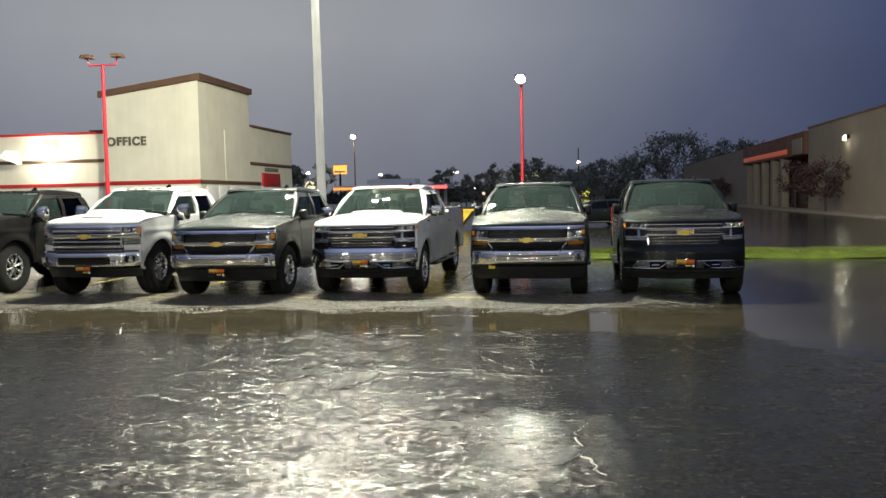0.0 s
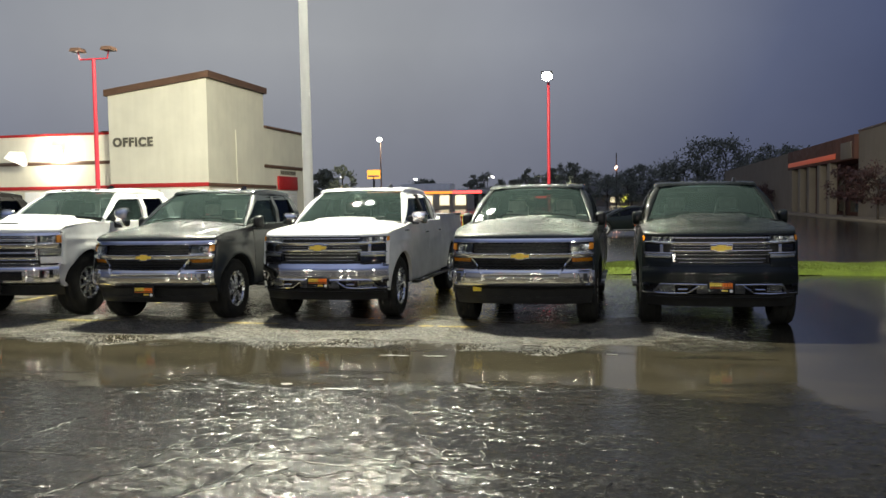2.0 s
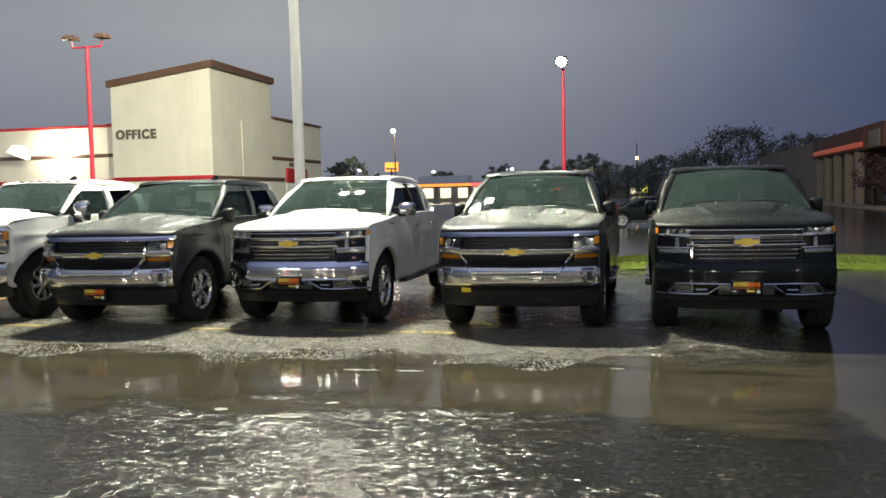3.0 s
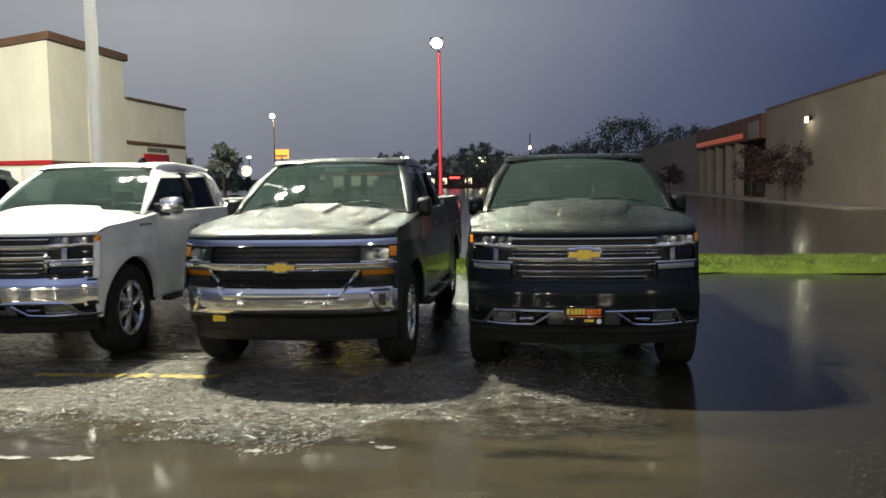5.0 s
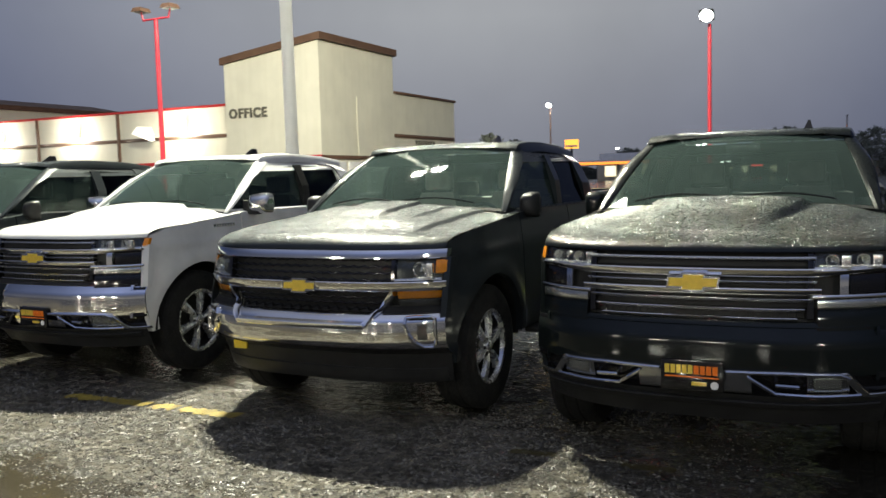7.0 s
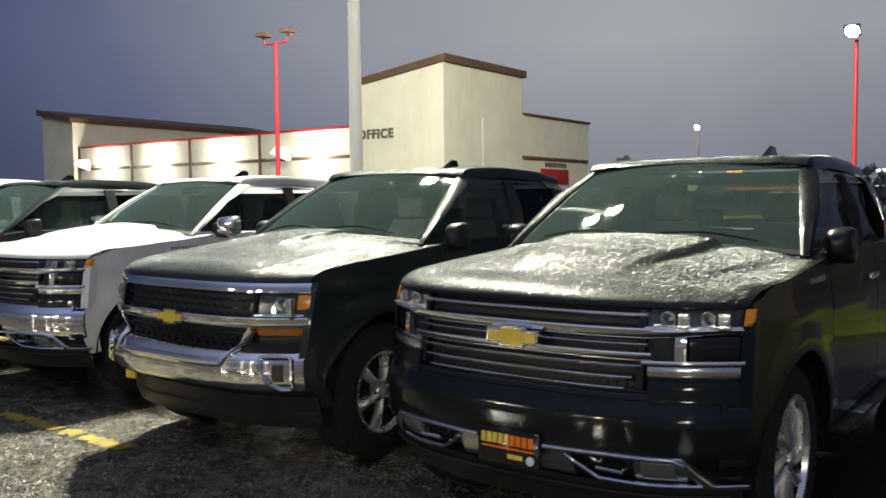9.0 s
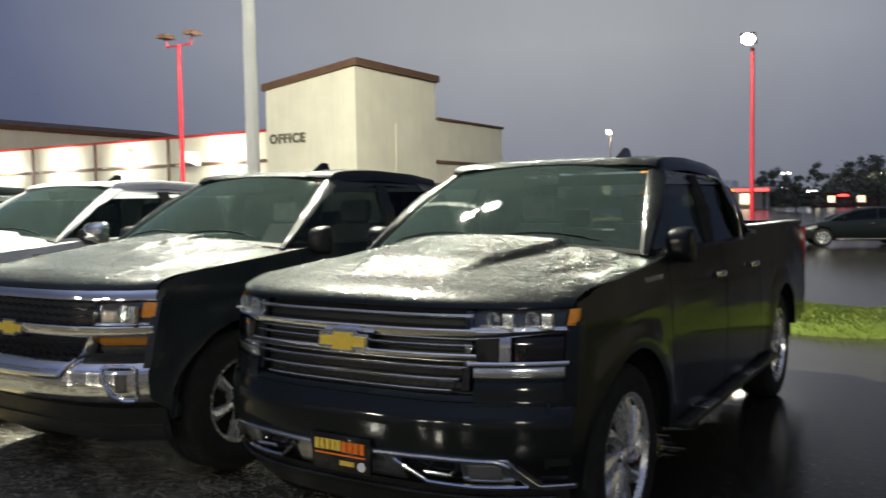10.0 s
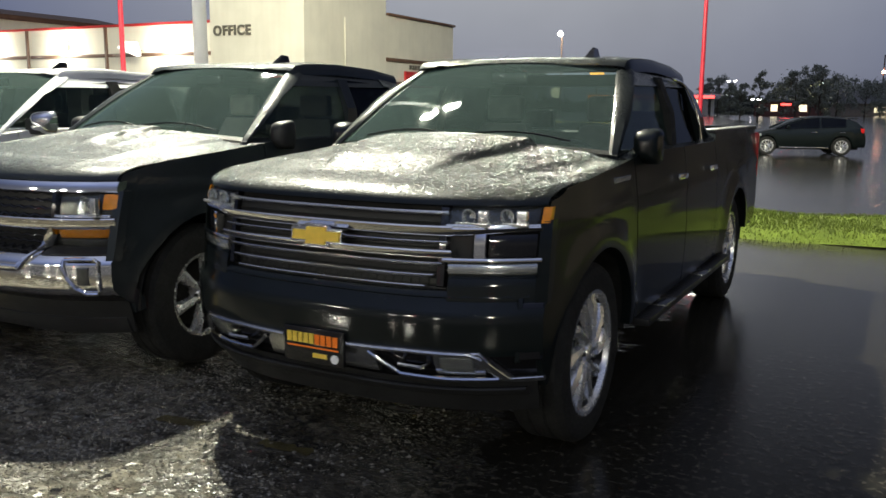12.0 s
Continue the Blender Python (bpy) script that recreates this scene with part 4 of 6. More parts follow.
        part("wiper", tube(pts, 0.006, 6), "plastic", T)
    # cab: pillars, roof, side windows
    cab = bmesh.new()
    for sx in (-1, 1):
        # the front pillar spans from the windscreen's edge to the door's
        rings = []
        for k in range(-1, 11):
            t = k / 10
            a = Vector(screen((sx + 1) / 2, t)) + Vector((0, -0.006, 0.006))
            q = 0.97 * t - 0.02
            b = cab_point(sx, table(q, [(-0.02, 1.36), (0.66, 1.81), (0.84, 2.02), (1.0, 2.25)]), q, L) + Vector((sx * 0.004, 0, 0))
            c = a.lerp(b, 0.35) + Vector((sx * 0.016, -0.012, 0.006))
            rings.append([a, a.lerp(c, 0.5) + Vector((sx * 0.003, -0.006, 0.004)), c, c.lerp(b, 0.5) + Vector((sx * 0.008, -0.004, 0.004)), b, b + Vector((-sx * 0.04, 0.01, -0.01)), a + Vector((0, 0.03, -0.012))])
        loops(rings, bm=cab)
        for poly in ([(1.34, -0.03), (1.64, -0.03), (1.58, 0.05), (1.42, 0.05)],
                     [(2.00, 0.82), (3.36, 0.82), (3.40, 0.89), (2.06, 0.89)], [(2.06, 0.89), (3.40, 0.89), (3.44, 0.95), (2.12, 0.95)], [(2.12, 0.95), (3.44, 0.95), (3.47, 1.02), (2.12, 1.02)],
                     [(3.40, 0), (3.66, 0), (3.60, 0.4), (3.36, 0.4)], [(3.36, 0.4), (3.60, 0.4), (3.55, 0.80), (3.30, 0.84)], [(3.22, 0.82), (3.55, 0.80), (3.50, 1.02), (3.22, 1.02)]):
            merge(cab, cab_patch(sx, poly, L))
    box(-0.95, 0.95, 3.60, 3.66, 0.85 + L, 1.38 + L, 0.01, bm=cab)
    box(-0.70, 0.70, 3.47, 3.55, 1.76 + L, 1.85 + L, 0.02, bm=cab)
    for sx in (-1, 1):
        slab([(sx * 0.93, 3.66, 1.36 + L), (sx * 0.66, 3.62, 1.36 + L), (sx * 0.56, 3.52, 1.80 + L), (sx * 0.71, 3.52, 1.82 + L)], (0, -0.05, 0), bm=cab)
    part("cab_frame", cab, body_mat, T)
    # the shoulder of the doors, from the outer skin in to the glass
    for sx in (-1, 1):
        def ledge(u, v):
            y = mixv(1.36, 3.655, u)
            return (sx * mixv(S.half(y, S.top(y)) + 0.001, 0.880, v), y, S.top(y) + 0.012 * math.sin(v * math.pi / 2) - 0.001)
        part("door_shoulder", sheet(ledge, 24, 3), body_mat, T)
    for sx in (-1, 1):
        # the post between the doors is black, so that the windows read as one band
        post = cab_patch(sx, [(2.57, 0), (2.69, 0), (2.69, 0.43), (2.57, 0.43)], L)
        merge(post, cab_patch(sx, [(2.57, 0.43), (2.69, 0.43), (2.69, 0.86), (2.57, 0.86)], L))
        part("door_post", post, "under" if style == "new" else body_mat, T)

    def roof(u, v):
        a = 2 * u - 1
        y = mixv(2.022 + 0.07 * a * a, 3.53, v ** 1.4)
        r = abs(a)
        w = max(0.0, (r - 0.88) / 0.12)
        x = min(r, 0.88) / 0.88 * 0.690 + 0.036 * math.sin(w * math.pi / 2)
        # the front edge comes down to the top of the windscreen
        drop = max(0.0, roof_z(y) - 1.870 + 0.023 * r * r) * max(0.0, 1 - v / 0.10) ** 1.5 if v < 0.10 else 0.0
        return (math.copysign(x, a), y, L + roof_z(y) - drop - 0.012 * r * r - 0.085 * w ** 1.7 + (0.006 if abs(r - 0.66) < 0.05 else 0.0))
    part("roof", sheet(roof, 40, 24), body_mat, T)
    for sx in (-1, 1):
        for poly, mat in (([(1.37, 0.0), (2.58, 0.0), (2.58, 0.84), (2.06, 0.84), (1.83, 0.66)], "side"), ([(2.68, 0.0), (3.42, 0.0), (3.32, 0.82), (3.26, 0.85), (2.68, 0.85)], side)):
            g = slab([cab_point(sx, y, s, L) - Vector((sx * 0.018, 0, 0)) for y, s in poly], (-sx * 0.006, 0, 0))
            w = part("window", g, mat, T)
            w.visible_shadow = False
        pts = [cab_point(sx, y, 0.005, L) + Vector((sx * 0.01, 0, 0)) for y in (1.68, 2.2, 2.8, 3.42)]
        if style == "new":
            pts += [cab_point(sx, y, q, L) + Vector((sx * 0.006, 0, 0)) for y, q in ((3.425, 0.06), (3.39, 0.3), (3.35, 0.6), (3.31, 0.82), (3.24, 0.875), (3.0, 0.88))]
        part("window_trim", tube(pts, 0.009, 6), "chrome" if style != "mid" else "plastic", T)
    w = part("rear_window", slab([(-0.68, 3.61, 1.37 + L), (0.68, 3.61, 1.37 + L), (0.58, 3.52, 1.78 + L), (-0.58, 3.52, 1.78 + L)], (0, -0.006, 0)), "side", T)
    w.visible_shadow = False
    fin_at = (0.42, 2.30)
    zf = L + roof_z(fin_at[1]) - 0.015
    bm = loops([[(fin_at[0] - 0.035, fin_at[1] - 0.06, zf), (fin_at[0] + 0.035, fin_at[1] - 0.06, zf), (fin_at[0] + 0.03, fin_at[1] + 0.11, zf), (fin_at[0] - 0.03, fin_at[1] + 0.11, zf)],
                [(fin_at[0] - 0.022, fin_at[1] - 0.03, zf + 0.03), (fin_at[0] + 0.022, fin_at[1] - 0.03, zf + 0.03), (fin_at[0] + 0.02, fin_at[1] + 0.10, zf + 0.03), (fin_at[0] - 0.02, fin_at[1] + 0.10, zf + 0.03)],
                [(fin_at[0] - 0.008, fin_at[1] + 0.035, zf + 0.075), (fin_at[0] + 0.008, fin_at[1] + 0.035, zf + 0.075), (fin_at[0] + 0.008, fin_at[1] + 0.10, zf + 0.07), (fin_at[0] - 0.008, fin_at[1] + 0.10, zf + 0.07)]])
    part("antenna_fin", bm, "gloss_black", T)
    if style == "heavy":
        for x in (-0.32, -0.16, 0, 0.16, 0.32):
            part("roof_marker_lamp", box(x - 0.045, x + 0.045, 2.07, 2.15, L + 1.870, L + 1.905, 0.01), "brown", T)
    # mirrors
    for sx in (-1, 1):
        h = 0.105 if style != "heavy" else 0.17
        mid_x, half_w, mid_z = (0.985, 0.078, 1.395) if mirror in ("black_paint", "plastic") else (1.065, 0.13, 1.425)
        rings = []
        for y, k in ((1.535, 0.35), (1.545, 0.62), (1.57, 0.86), (1.61, 0.97), (1.655, 1.0), (1.662, 0.95)):
            ring = []
            for j in range(20):
                q = 2 * math.pi * j / 20
                c, w = math.cos(q), math.sin(q)
                ring.append((sx * mid_x + half_w * k * math.copysign(abs(c) ** 0.5, c), y, mid_z + L + h * k * math.copysign(abs(w) ** 0.55, w) * (0.92 + 0.10 * c * sx)))
            rings.append(ring)
        m = part("mirror", loops(rings), mirror, T)
        if mirror == "chrome":
            part("mirror_base", box(sx * 0.985 - 0.085, sx * 0.985 + 0.085, 1.552, 1.645, mid_z + L - h * 0.98, mid_z + L + h * 0.30, 0.02, 2), "plastic", m)
        part("mirror_arm", tube([(sx * 0.88, 1.63, 1.36 + L), (sx * 0.92, 1.63, 1.335 + L), (sx * 0.96, 1.63, 1.35 + L)], 0.028, 8), "plastic", m)
        part("mirror_glass", box(sx * mid_x - half_w * 0.8, sx * mid_x + half_w * 0.8, 1.658, 1.664, mid_z + L - h * 0.7, mid_z + L + h * 0.8, 0.0), "chrome", m)
    # cabin
    part("dashboard", loops([[(-0.80, 1.46, 1.30 + L), (0.80, 1.46, 1.30 + L), (0.80, 1.50, 0.9 + L), (-0.80, 1.50, 0.9 + L)], [(-0.80, 1.70, 1.325 + L), (0.80, 1.70, 1.325 + L), (0.80, 1.75, 0.9 + L), (-0.80, 1.75, 0.9 + L)], [(-0.80, 1.95, 1.27 + L), (0.80, 1.95, 1.27 + L), (0.80, 1.98, 0.9 + L), (-0.80, 1.98, 0.9 + L)]]), "dash", T)
    ring = [(0.38 + 0.18 * math.cos(a), 2.05 + 0.07 * math.sin(a), 1.22 + L + 0.17 * math.sin(a)) for a in (2 * math.pi * k / 20 for k in range(21))]
    part("steering_wheel", tube(ring, 0.016, 8), "seat_dark", T)
    for x in (-0.38, 0.38):
        s = part("front_seat", box(x - 0.26, x + 0.26, 2.20, 2.70, 0.80 + L, 0.98 + L, 0.06, 3), seats, T)
        part("backrest", loops([[(x - 0.25, 2.62, 0.95 + L), (x + 0.25, 2.62, 0.95 + L), (x + 0.25, 2.76, 0.95 + L), (x - 0.25, 2.76, 0.95 + L)], [(x - 0.24, 2.70, 1.30 + L), (x + 0.24, 2.70, 1.30 + L), (x + 0.24, 2.84, 1.30 + L), (x - 0.24, 2.84, 1.30 + L)], [(x - 0.17, 2.76, 1.48 + L), (x + 0.17, 2.76, 1.48 + L), (x + 0.17, 2.86, 1.48 + L), (x - 0.17, 2.86, 1.48 + L)]]), seats, s)
        part("headrest", box(x - 0.14, x + 0.14, 2.76, 2.86, 1.50 + L, 1.68 + L, 0.04, 3), seats, s)
    b = part("rear_seat", box(-0.72, 0.72, 3.20, 3.55, 0.80 + L, 1.02 + L, 0.05, 2), seats, T)
    part("backrest", box(-0.72, 0.72, 3.42, 3.58, 1.0 + L, 1.42 + L, 0.05, 2), seats, b)
    for x in (-0.4, 0.4):
        part("headrest", box(x - 0.13, x + 0.13, 3.42, 3.52, 1.43 + L, 1.58 + L, 0.03, 2), seats, b)
    part("rear_view_mirror", box(-0.12, 0.12, 1.97, 2.0, 1.74 + L, 1.81 + L, 0.012), "gloss_black", T)
    part("cabin_floor", box(-0.85, 0.85, 1.5, 3.6, 0.60 + L, 0.66 + L), "seat_dark", T)
    if style == "new":
        nose_new(T, S, body_mat, bumper, plate)
    elif style == "mid":
        nose_mid(T, S, body_mat, plate)
    else:
        nose_heavy(T, S, body_mat, plate)
    if drops:
        rain_beads(T, S, style, L, drops)
    return T


def rain_beads(T, S, style, L, count):
    """Standing drops on the hood, the roof and the front pillars."""
    rnd = random.Random(7)
    verts, faces = [], []
    turn = [(math.cos(1.2566 * k), math.sin(1.2566 * k)) for k in range(5)]
    for i in range(count):
        if i % 4:
            u, v = rnd.uniform(-0.97, 0.97), 0.985 - 0.90 * rnd.random() ** 1.1
            p = hood_point(S, u, v, style)
        else:
            a, v = rnd.uniform(-0.9, 0.9), rnd.uniform(0.02, 0.6)
            y = mixv(2.0 + 0.07 * a * a, 3.53, v)
            p = Vector((a * 0.715, y, L + roof_z(y) - 0.012 * a * a))
        r = 0.0022 + 0.0042 * rnd.random() ** 1.9
        n = len(verts)
        verts += [(p.x + r * c, p.y + r * s, p.z) for c, s in turn]
        verts += [(p.x + 0.62 * r * c, p.y + 0.62 * r * s, p.z + 0.40 * r) for c, s in turn]
        verts.append((p.x, p.y, p.z + 0.53 * r))
        for k in range(5):
            j = (k + 1) % 5
            faces += [(n + k, n + j, n + 5 + j, n + 5 + k), (n + 5 + k, n + 5 + j, n + 10)]
    me = bpy.data.meshes.new("rain_beading")
    me.from_pydata(verts, [], faces)
    me.materials.append(M["drop"])
    for p in me.polygons:
        p.use_smooth = True
    o = new("rain_beading", me)
    o.parent = T
    o["kind"] = "stuff"
    return o


def nose_new(T, S, colour, bumper, plate):
    """The nose of the newer trucks: wide grille with thin bars, slim lamps, deep bumper."""
    L = S.lift
    part("grille_backing", S.plate(-0.93, 0.93, 0.80, 1.22, -0.045), "plastic", T)
    bmat = colour if bumper == "body" else "chrome"
    bp = part("front_bumper", S.plate(-0.955, 0.955, 0.58, 0.83, 0.0, 36, 8), bmat, T, "chrome bumper" if bumper != "body" else "body-coloured bumper")
    part("bumper_lip", S.strip(-0.90, 0.90, 0.815, 0.845, 0.004, 0.05, 24), colour if bumper == "body" else "plastic", bp)
    part("valance", S.plate(-0.93, 0.93, 0.30, 0.46, 0.0, 30, 5), "plastic", T)
    part("lower_grille", S.plate(-0.95, 0.95, 0.45, 0.60, -0.03, 30, 4), "gloss_black", T)
    part("air_dam", S.strip(-0.90, 0.90, 0.395, 0.43, 0.035, 0.06, 24), "plastic", T)
    # chrome frame round fog lamps and plate
    tr = part("lower_trim", S.strip(-0.29, 0.29, 0.47, 0.60, 0.0, 0.03, 10), "satin" if bumper == "body" else "chrome", T)
    for sx in (-1, 1):
        def seg(xa, xb, za, zb, out=0.02, th=0.04, n=10, tl=0.0):
            a, b = sorted((sx * xa, sx * xb))
            return S.strip(a, b, za, zb, out, th, n, tilt=tl)
        tm = "satin" if bumper == "body" else "chrome"

        def bar(pts, r):
            fine = []
            for (xa, za), (xb, zb) in zip(pts, pts[1:]):
                fine += [(mixv(xa, xb, k / 3), mixv(za, zb, k / 3)) for k in range(3)]
            fine.append(pts[-1])
            return tube([(sx * x * S.fit(z + L), S.front(x, z + L) - 0.012, z + L) for x, z in fine], r, 8)
        part("fog_trim", bar([(0.17, 0.590), (0.45, 0.596), (0.70, 0.590), (0.735, 0.574), (0.745, 0.566)], 0.012), tm, tr)
        part("fog_end", seg(0.70, 0.845, lambda x: max(0.462, 0.585 - (abs(x) - 0.70) * 1.15), lambda x: min(0.60, 0.60 - (abs(x) - 0.74) * 1.19), 0.016, 0.04, 12), tm, tr)
        part("lip_trim", seg(0.84, 0.955, 0.455, 0.478, 0.012, 0.03, 6), "satin", tr)
        part("fog_trim", bar([(0.27, 0.572), (0.33, 0.53), (0.405, 0.480), (0.60, 0.470), (0.80, 0.474)], 0.011), "chrome", tr)
        part("fog_surround", seg(0.553, 0.745, 0.486, 0.592, -0.006, 0.04), "satin", tr)
        fl = part("fog_light", seg(0.585, 0.71, 0.497, 0.575, 0.004, 0.05), "lampchrome", T)
        part("lens", seg(0.58, 0.715, 0.494, 0.578, 0.012, 0.008), "lens", fl)
        x = sx * 0.46
        y = S.front(x, 0.52 + L)
        part("tow_hook", tube([(x - 0.06, y + 0.04, 0.535 + L), (x - 0.05, y - 0.03, 0.53 + L), (x + 0.05, y - 0.03, 0.53 + L), (x + 0.06, y + 0.04, 0.535 + L)], 0.012, 8), "chrome", T)
        # air curtain slot at the corner
        part("corner_duct", seg(0.875, 0.945, 0.56, 0.80, 0.008, 0.03, 6), "gloss_black", T)
        part("corner_edge", seg(0.862, 0.878, 0.55, 0.82, 0.014, 0.03, 2), colour if bumper == "body" else "chrome", T)
        # lamps
        headlamp(T, S, sx, 0.585, 0.925, 1.115, 1.192, 2, (0.938, 0.966, 1.122, 1.192))
        # chrome lamp bridge and lower lamp
        br = part("lamp_bridge", seg(0.58, 0.935, lambda x: 1.078 + 0.02 * ss((abs(x) - 0.62) / 0.3), lambda x: 1.112 + 0.004 * ss((abs(x) - 0.62) / 0.3), 0.016, 0.05, tl=0.010), "chrome", T)
        part("lamp_bridge_step", seg(0.705, 0.745, 0.98, 1.11, 0.014, 0.05, 4), "chrome", br)
        part("side_vent", seg(0.75, 0.93, 0.985, 1.085, -0.012, 0.03), "gloss_black", br)
        dl = part("lower_lamp", seg(0.60, 0.93, 0.915, 0.965, 0.004, 0.05), "lampchrome", T)
        part("lens", seg(0.60, 0.935, 0.90, 0.968, 0.012, 0.008), "lens", dl)
        part("lower_lamp_trim", seg(0.58, 0.94, 0.965, 0.985, 0.016, 0.05), "chrome", dl)
        part("corner_panel", seg(0.60, 0.955, 0.80, 0.912, 0.0, 0.05), colour if bumper == "body" else "gloss_black", T)
        part("corner_post", seg(0.925, 0.965, 0.79, 1.14, 0.002, 0.06, 3), colour, T)
    # grille bars
    part("grille_bar", S.strip(-0.60, 0.60, 1.158, 1.176, 0.0, 0.03, 24, tilt=0.010), "satin", T)
    mb = part("grille_bar", S.strip(-0.62, 0.62, lambda x: 1.075, lambda x: 1.118, 0.016, 0.05, 24, tilt=0.010), "chrome", T)
    part("grille_bar", S.strip(-0.62, 0.62, 0.985, 1.018, 0.016, 0.05, 24, tilt=0.010), "chrome", T)
    part("grille_bar", S.strip(-0.60, 0.60, 1.040, 1.054, 0.0, 0.03, 24, tilt=0.010), "satin", T)
    for z in (0.955, 0.905, 0.858):
        w = table(z, [(0.85, 0.50), (0.96, 0.58)])
        part("grille_bar", S.strip(-w, w, z - 0.008, z + 0.010, 0.0, 0.03, 22, tilt=0.010), "satin", T)
    part("grille_screen", grille_mesh(S, -0.57, 0.57, 0.86, 1.17, 0.040, 0.038, 0.045), "under", T)
    for sx in (-1, 1):
        a, b = sorted((sx * 0.555, sx * 0.585))
        part("grille_side", S.strip(a, b, 0.86, 1.20, 0.006, 0.05, 3), "gloss_black", T)
    badge(T, S.front(0, 1.045 + L) - 0.045, 1.045 + L, 0.25)
    if plate:
        y = S.front(0, 0.56 + L) - 0.02
        dealer_plate(T, S, y, 0.56 + L)


def nose_mid(T, S, colour, plate):
    """The nose of the older trucks: two meshed grilles, stacked lamps, chrome bumper."""
    L = S.lift
    part("grille_backing", S.plate(-0.94, 0.94, 0.66, 1.20, -0.05), "plastic", T)
    part("grille_top_bar", S.strip(-0.955, 0.955, 1.115, 1.172, 0.018, 0.06, 30), "chrome", T)
    part("grille_mid_bar", S.strip(-0.955, 0.955, 0.915, 0.975, 0.022, 0.06, 30, tilt=0.010), "chrome", T)
    part("upper_grille", grille_mesh(S, -0.64, 0.64, 0.985, 1.11, 0.012, 0.075, 0.032, True), "gloss_black", T)
    part("lower_grille", grille_mesh(S, lambda z: -0.50 - 0.6 * (z - 0.72), lambda z: 0.50 + 0.6 * (z - 0.72), 0.725, 0.91, 0.012, 0.075, 0.034, True), "gloss_black", T)
    gs = part("grille_surround", S.strip(-0.50, 0.50, 0.685, 0.72, 0.024, 0.06, 20, tilt=0.010), "chrome", T)
    for sx in (-1, 1):
        a, b = sorted((sx * 0.49, sx * 0.66))
        part("grille_surround", S.strip(a, b, lambda x: 0.685 + 1.25 * max(0, abs(x) - 0.50), lambda x: 0.73 + 1.25 * max(0, abs(x) - 0.49), 0.024, 0.06, 8), "chrome", gs)

        def seg(xa, xb, za, zb, out=0.02, th=0.04, n=10):
            p, q = sorted((sx * xa, sx * xb))
            return S.strip(p, q, za, zb, out, th, n)
        headlamp(T, S, sx, 0.665, 0.925, 0.985, 1.105, 1, (0.90, 0.955, 1.02, 1.105))
        ll = part("lower_lamp", seg(0.675, 0.95, 0.865, 0.912, -0.005, 0.05), "amber", T, "amber lamp strip")
        part("lens", seg(0.675, 0.952, 0.835, 0.912, 0.008, 0.008), "lens", ll)
        part("lamp_divider", seg(0.645, 0.668, 0.975, 1.115, 0.004, 0.05, 3), "gloss_black", T)
        part("lower_lamp_bowl", seg(0.675, 0.95, 0.81, 0.862, -0.002, 0.04), "lampdark", T)
        part("corner_panel", seg(0.60, 0.955, 0.775, 0.815, 0.0, 0.05), "plastic", T)
        fp = part("fog_pocket", seg(0.765, 0.895, 0.575, 0.745, 0.004, 0.03, 6), "gloss_black", T)
        ring = [(0.745, 0.755), (0.80, 0.758), (0.875, 0.756), (0.90, 0.745), (0.905, 0.66), (0.905, 0.585), (0.885, 0.565), (0.835, 0.565), (0.795, 0.60), (0.76, 0.66), (0.742, 0.72), (0.745, 0.755)]
        part("fog_trim", tube([(sx * x, S.front(x, z + L) - 0.008, z + L) for x, z in ring], 0.013, 8), "chrome", fp)
        part("fog_light", seg(0.815, 0.865, 0.615, 0.715, 0.009, 0.02, 5), "lampdark", fp)
        part("corner_post", seg(0.935, 0.965, 0.74, 1.12, 0.0, 0.06, 3), colour, T)
    part("front_bumper", S.plate(-0.955, 0.955, 0.545, 0.785, 0.0, 36, 14), "chrome", T, "chrome bumper")
    part("bumper_top", sheet(lambda u, v: ((2 * u - 1) * 0.95, S.front((2 * u - 1) * 0.95, 0.785 + L) + 0.09 * v, 0.785 + L), 30, 2), "chrome", T)
    part("valance", S.plate(-0.94, 0.94, 0.30, 0.55, 0.0, 30, 5), "plastic", T)
    part("air_dam", S.strip(-0.92, 0.92, 0.30, 0.40, 0.01, 0.05, 24), "plastic", T)
    badge(T, S.front(0, 0.945 + L) - 0.045, 0.945 + L, 0.24)
    if plate == "dealer":
        dealer_plate(T, S, S.front(0, 0.60 + L) + 0.02, 0.47 + L)
    if plate == "tag":
        part("yellow_tag", box(-0.64, -0.53, S.front(-0.58, 0.52 + L) - 0.012, S.front(-0.58, 0.52 + L) + 0.004, 0.475 + L, 0.55 + L, 0.004), "yellow", T, "small yellow tag")


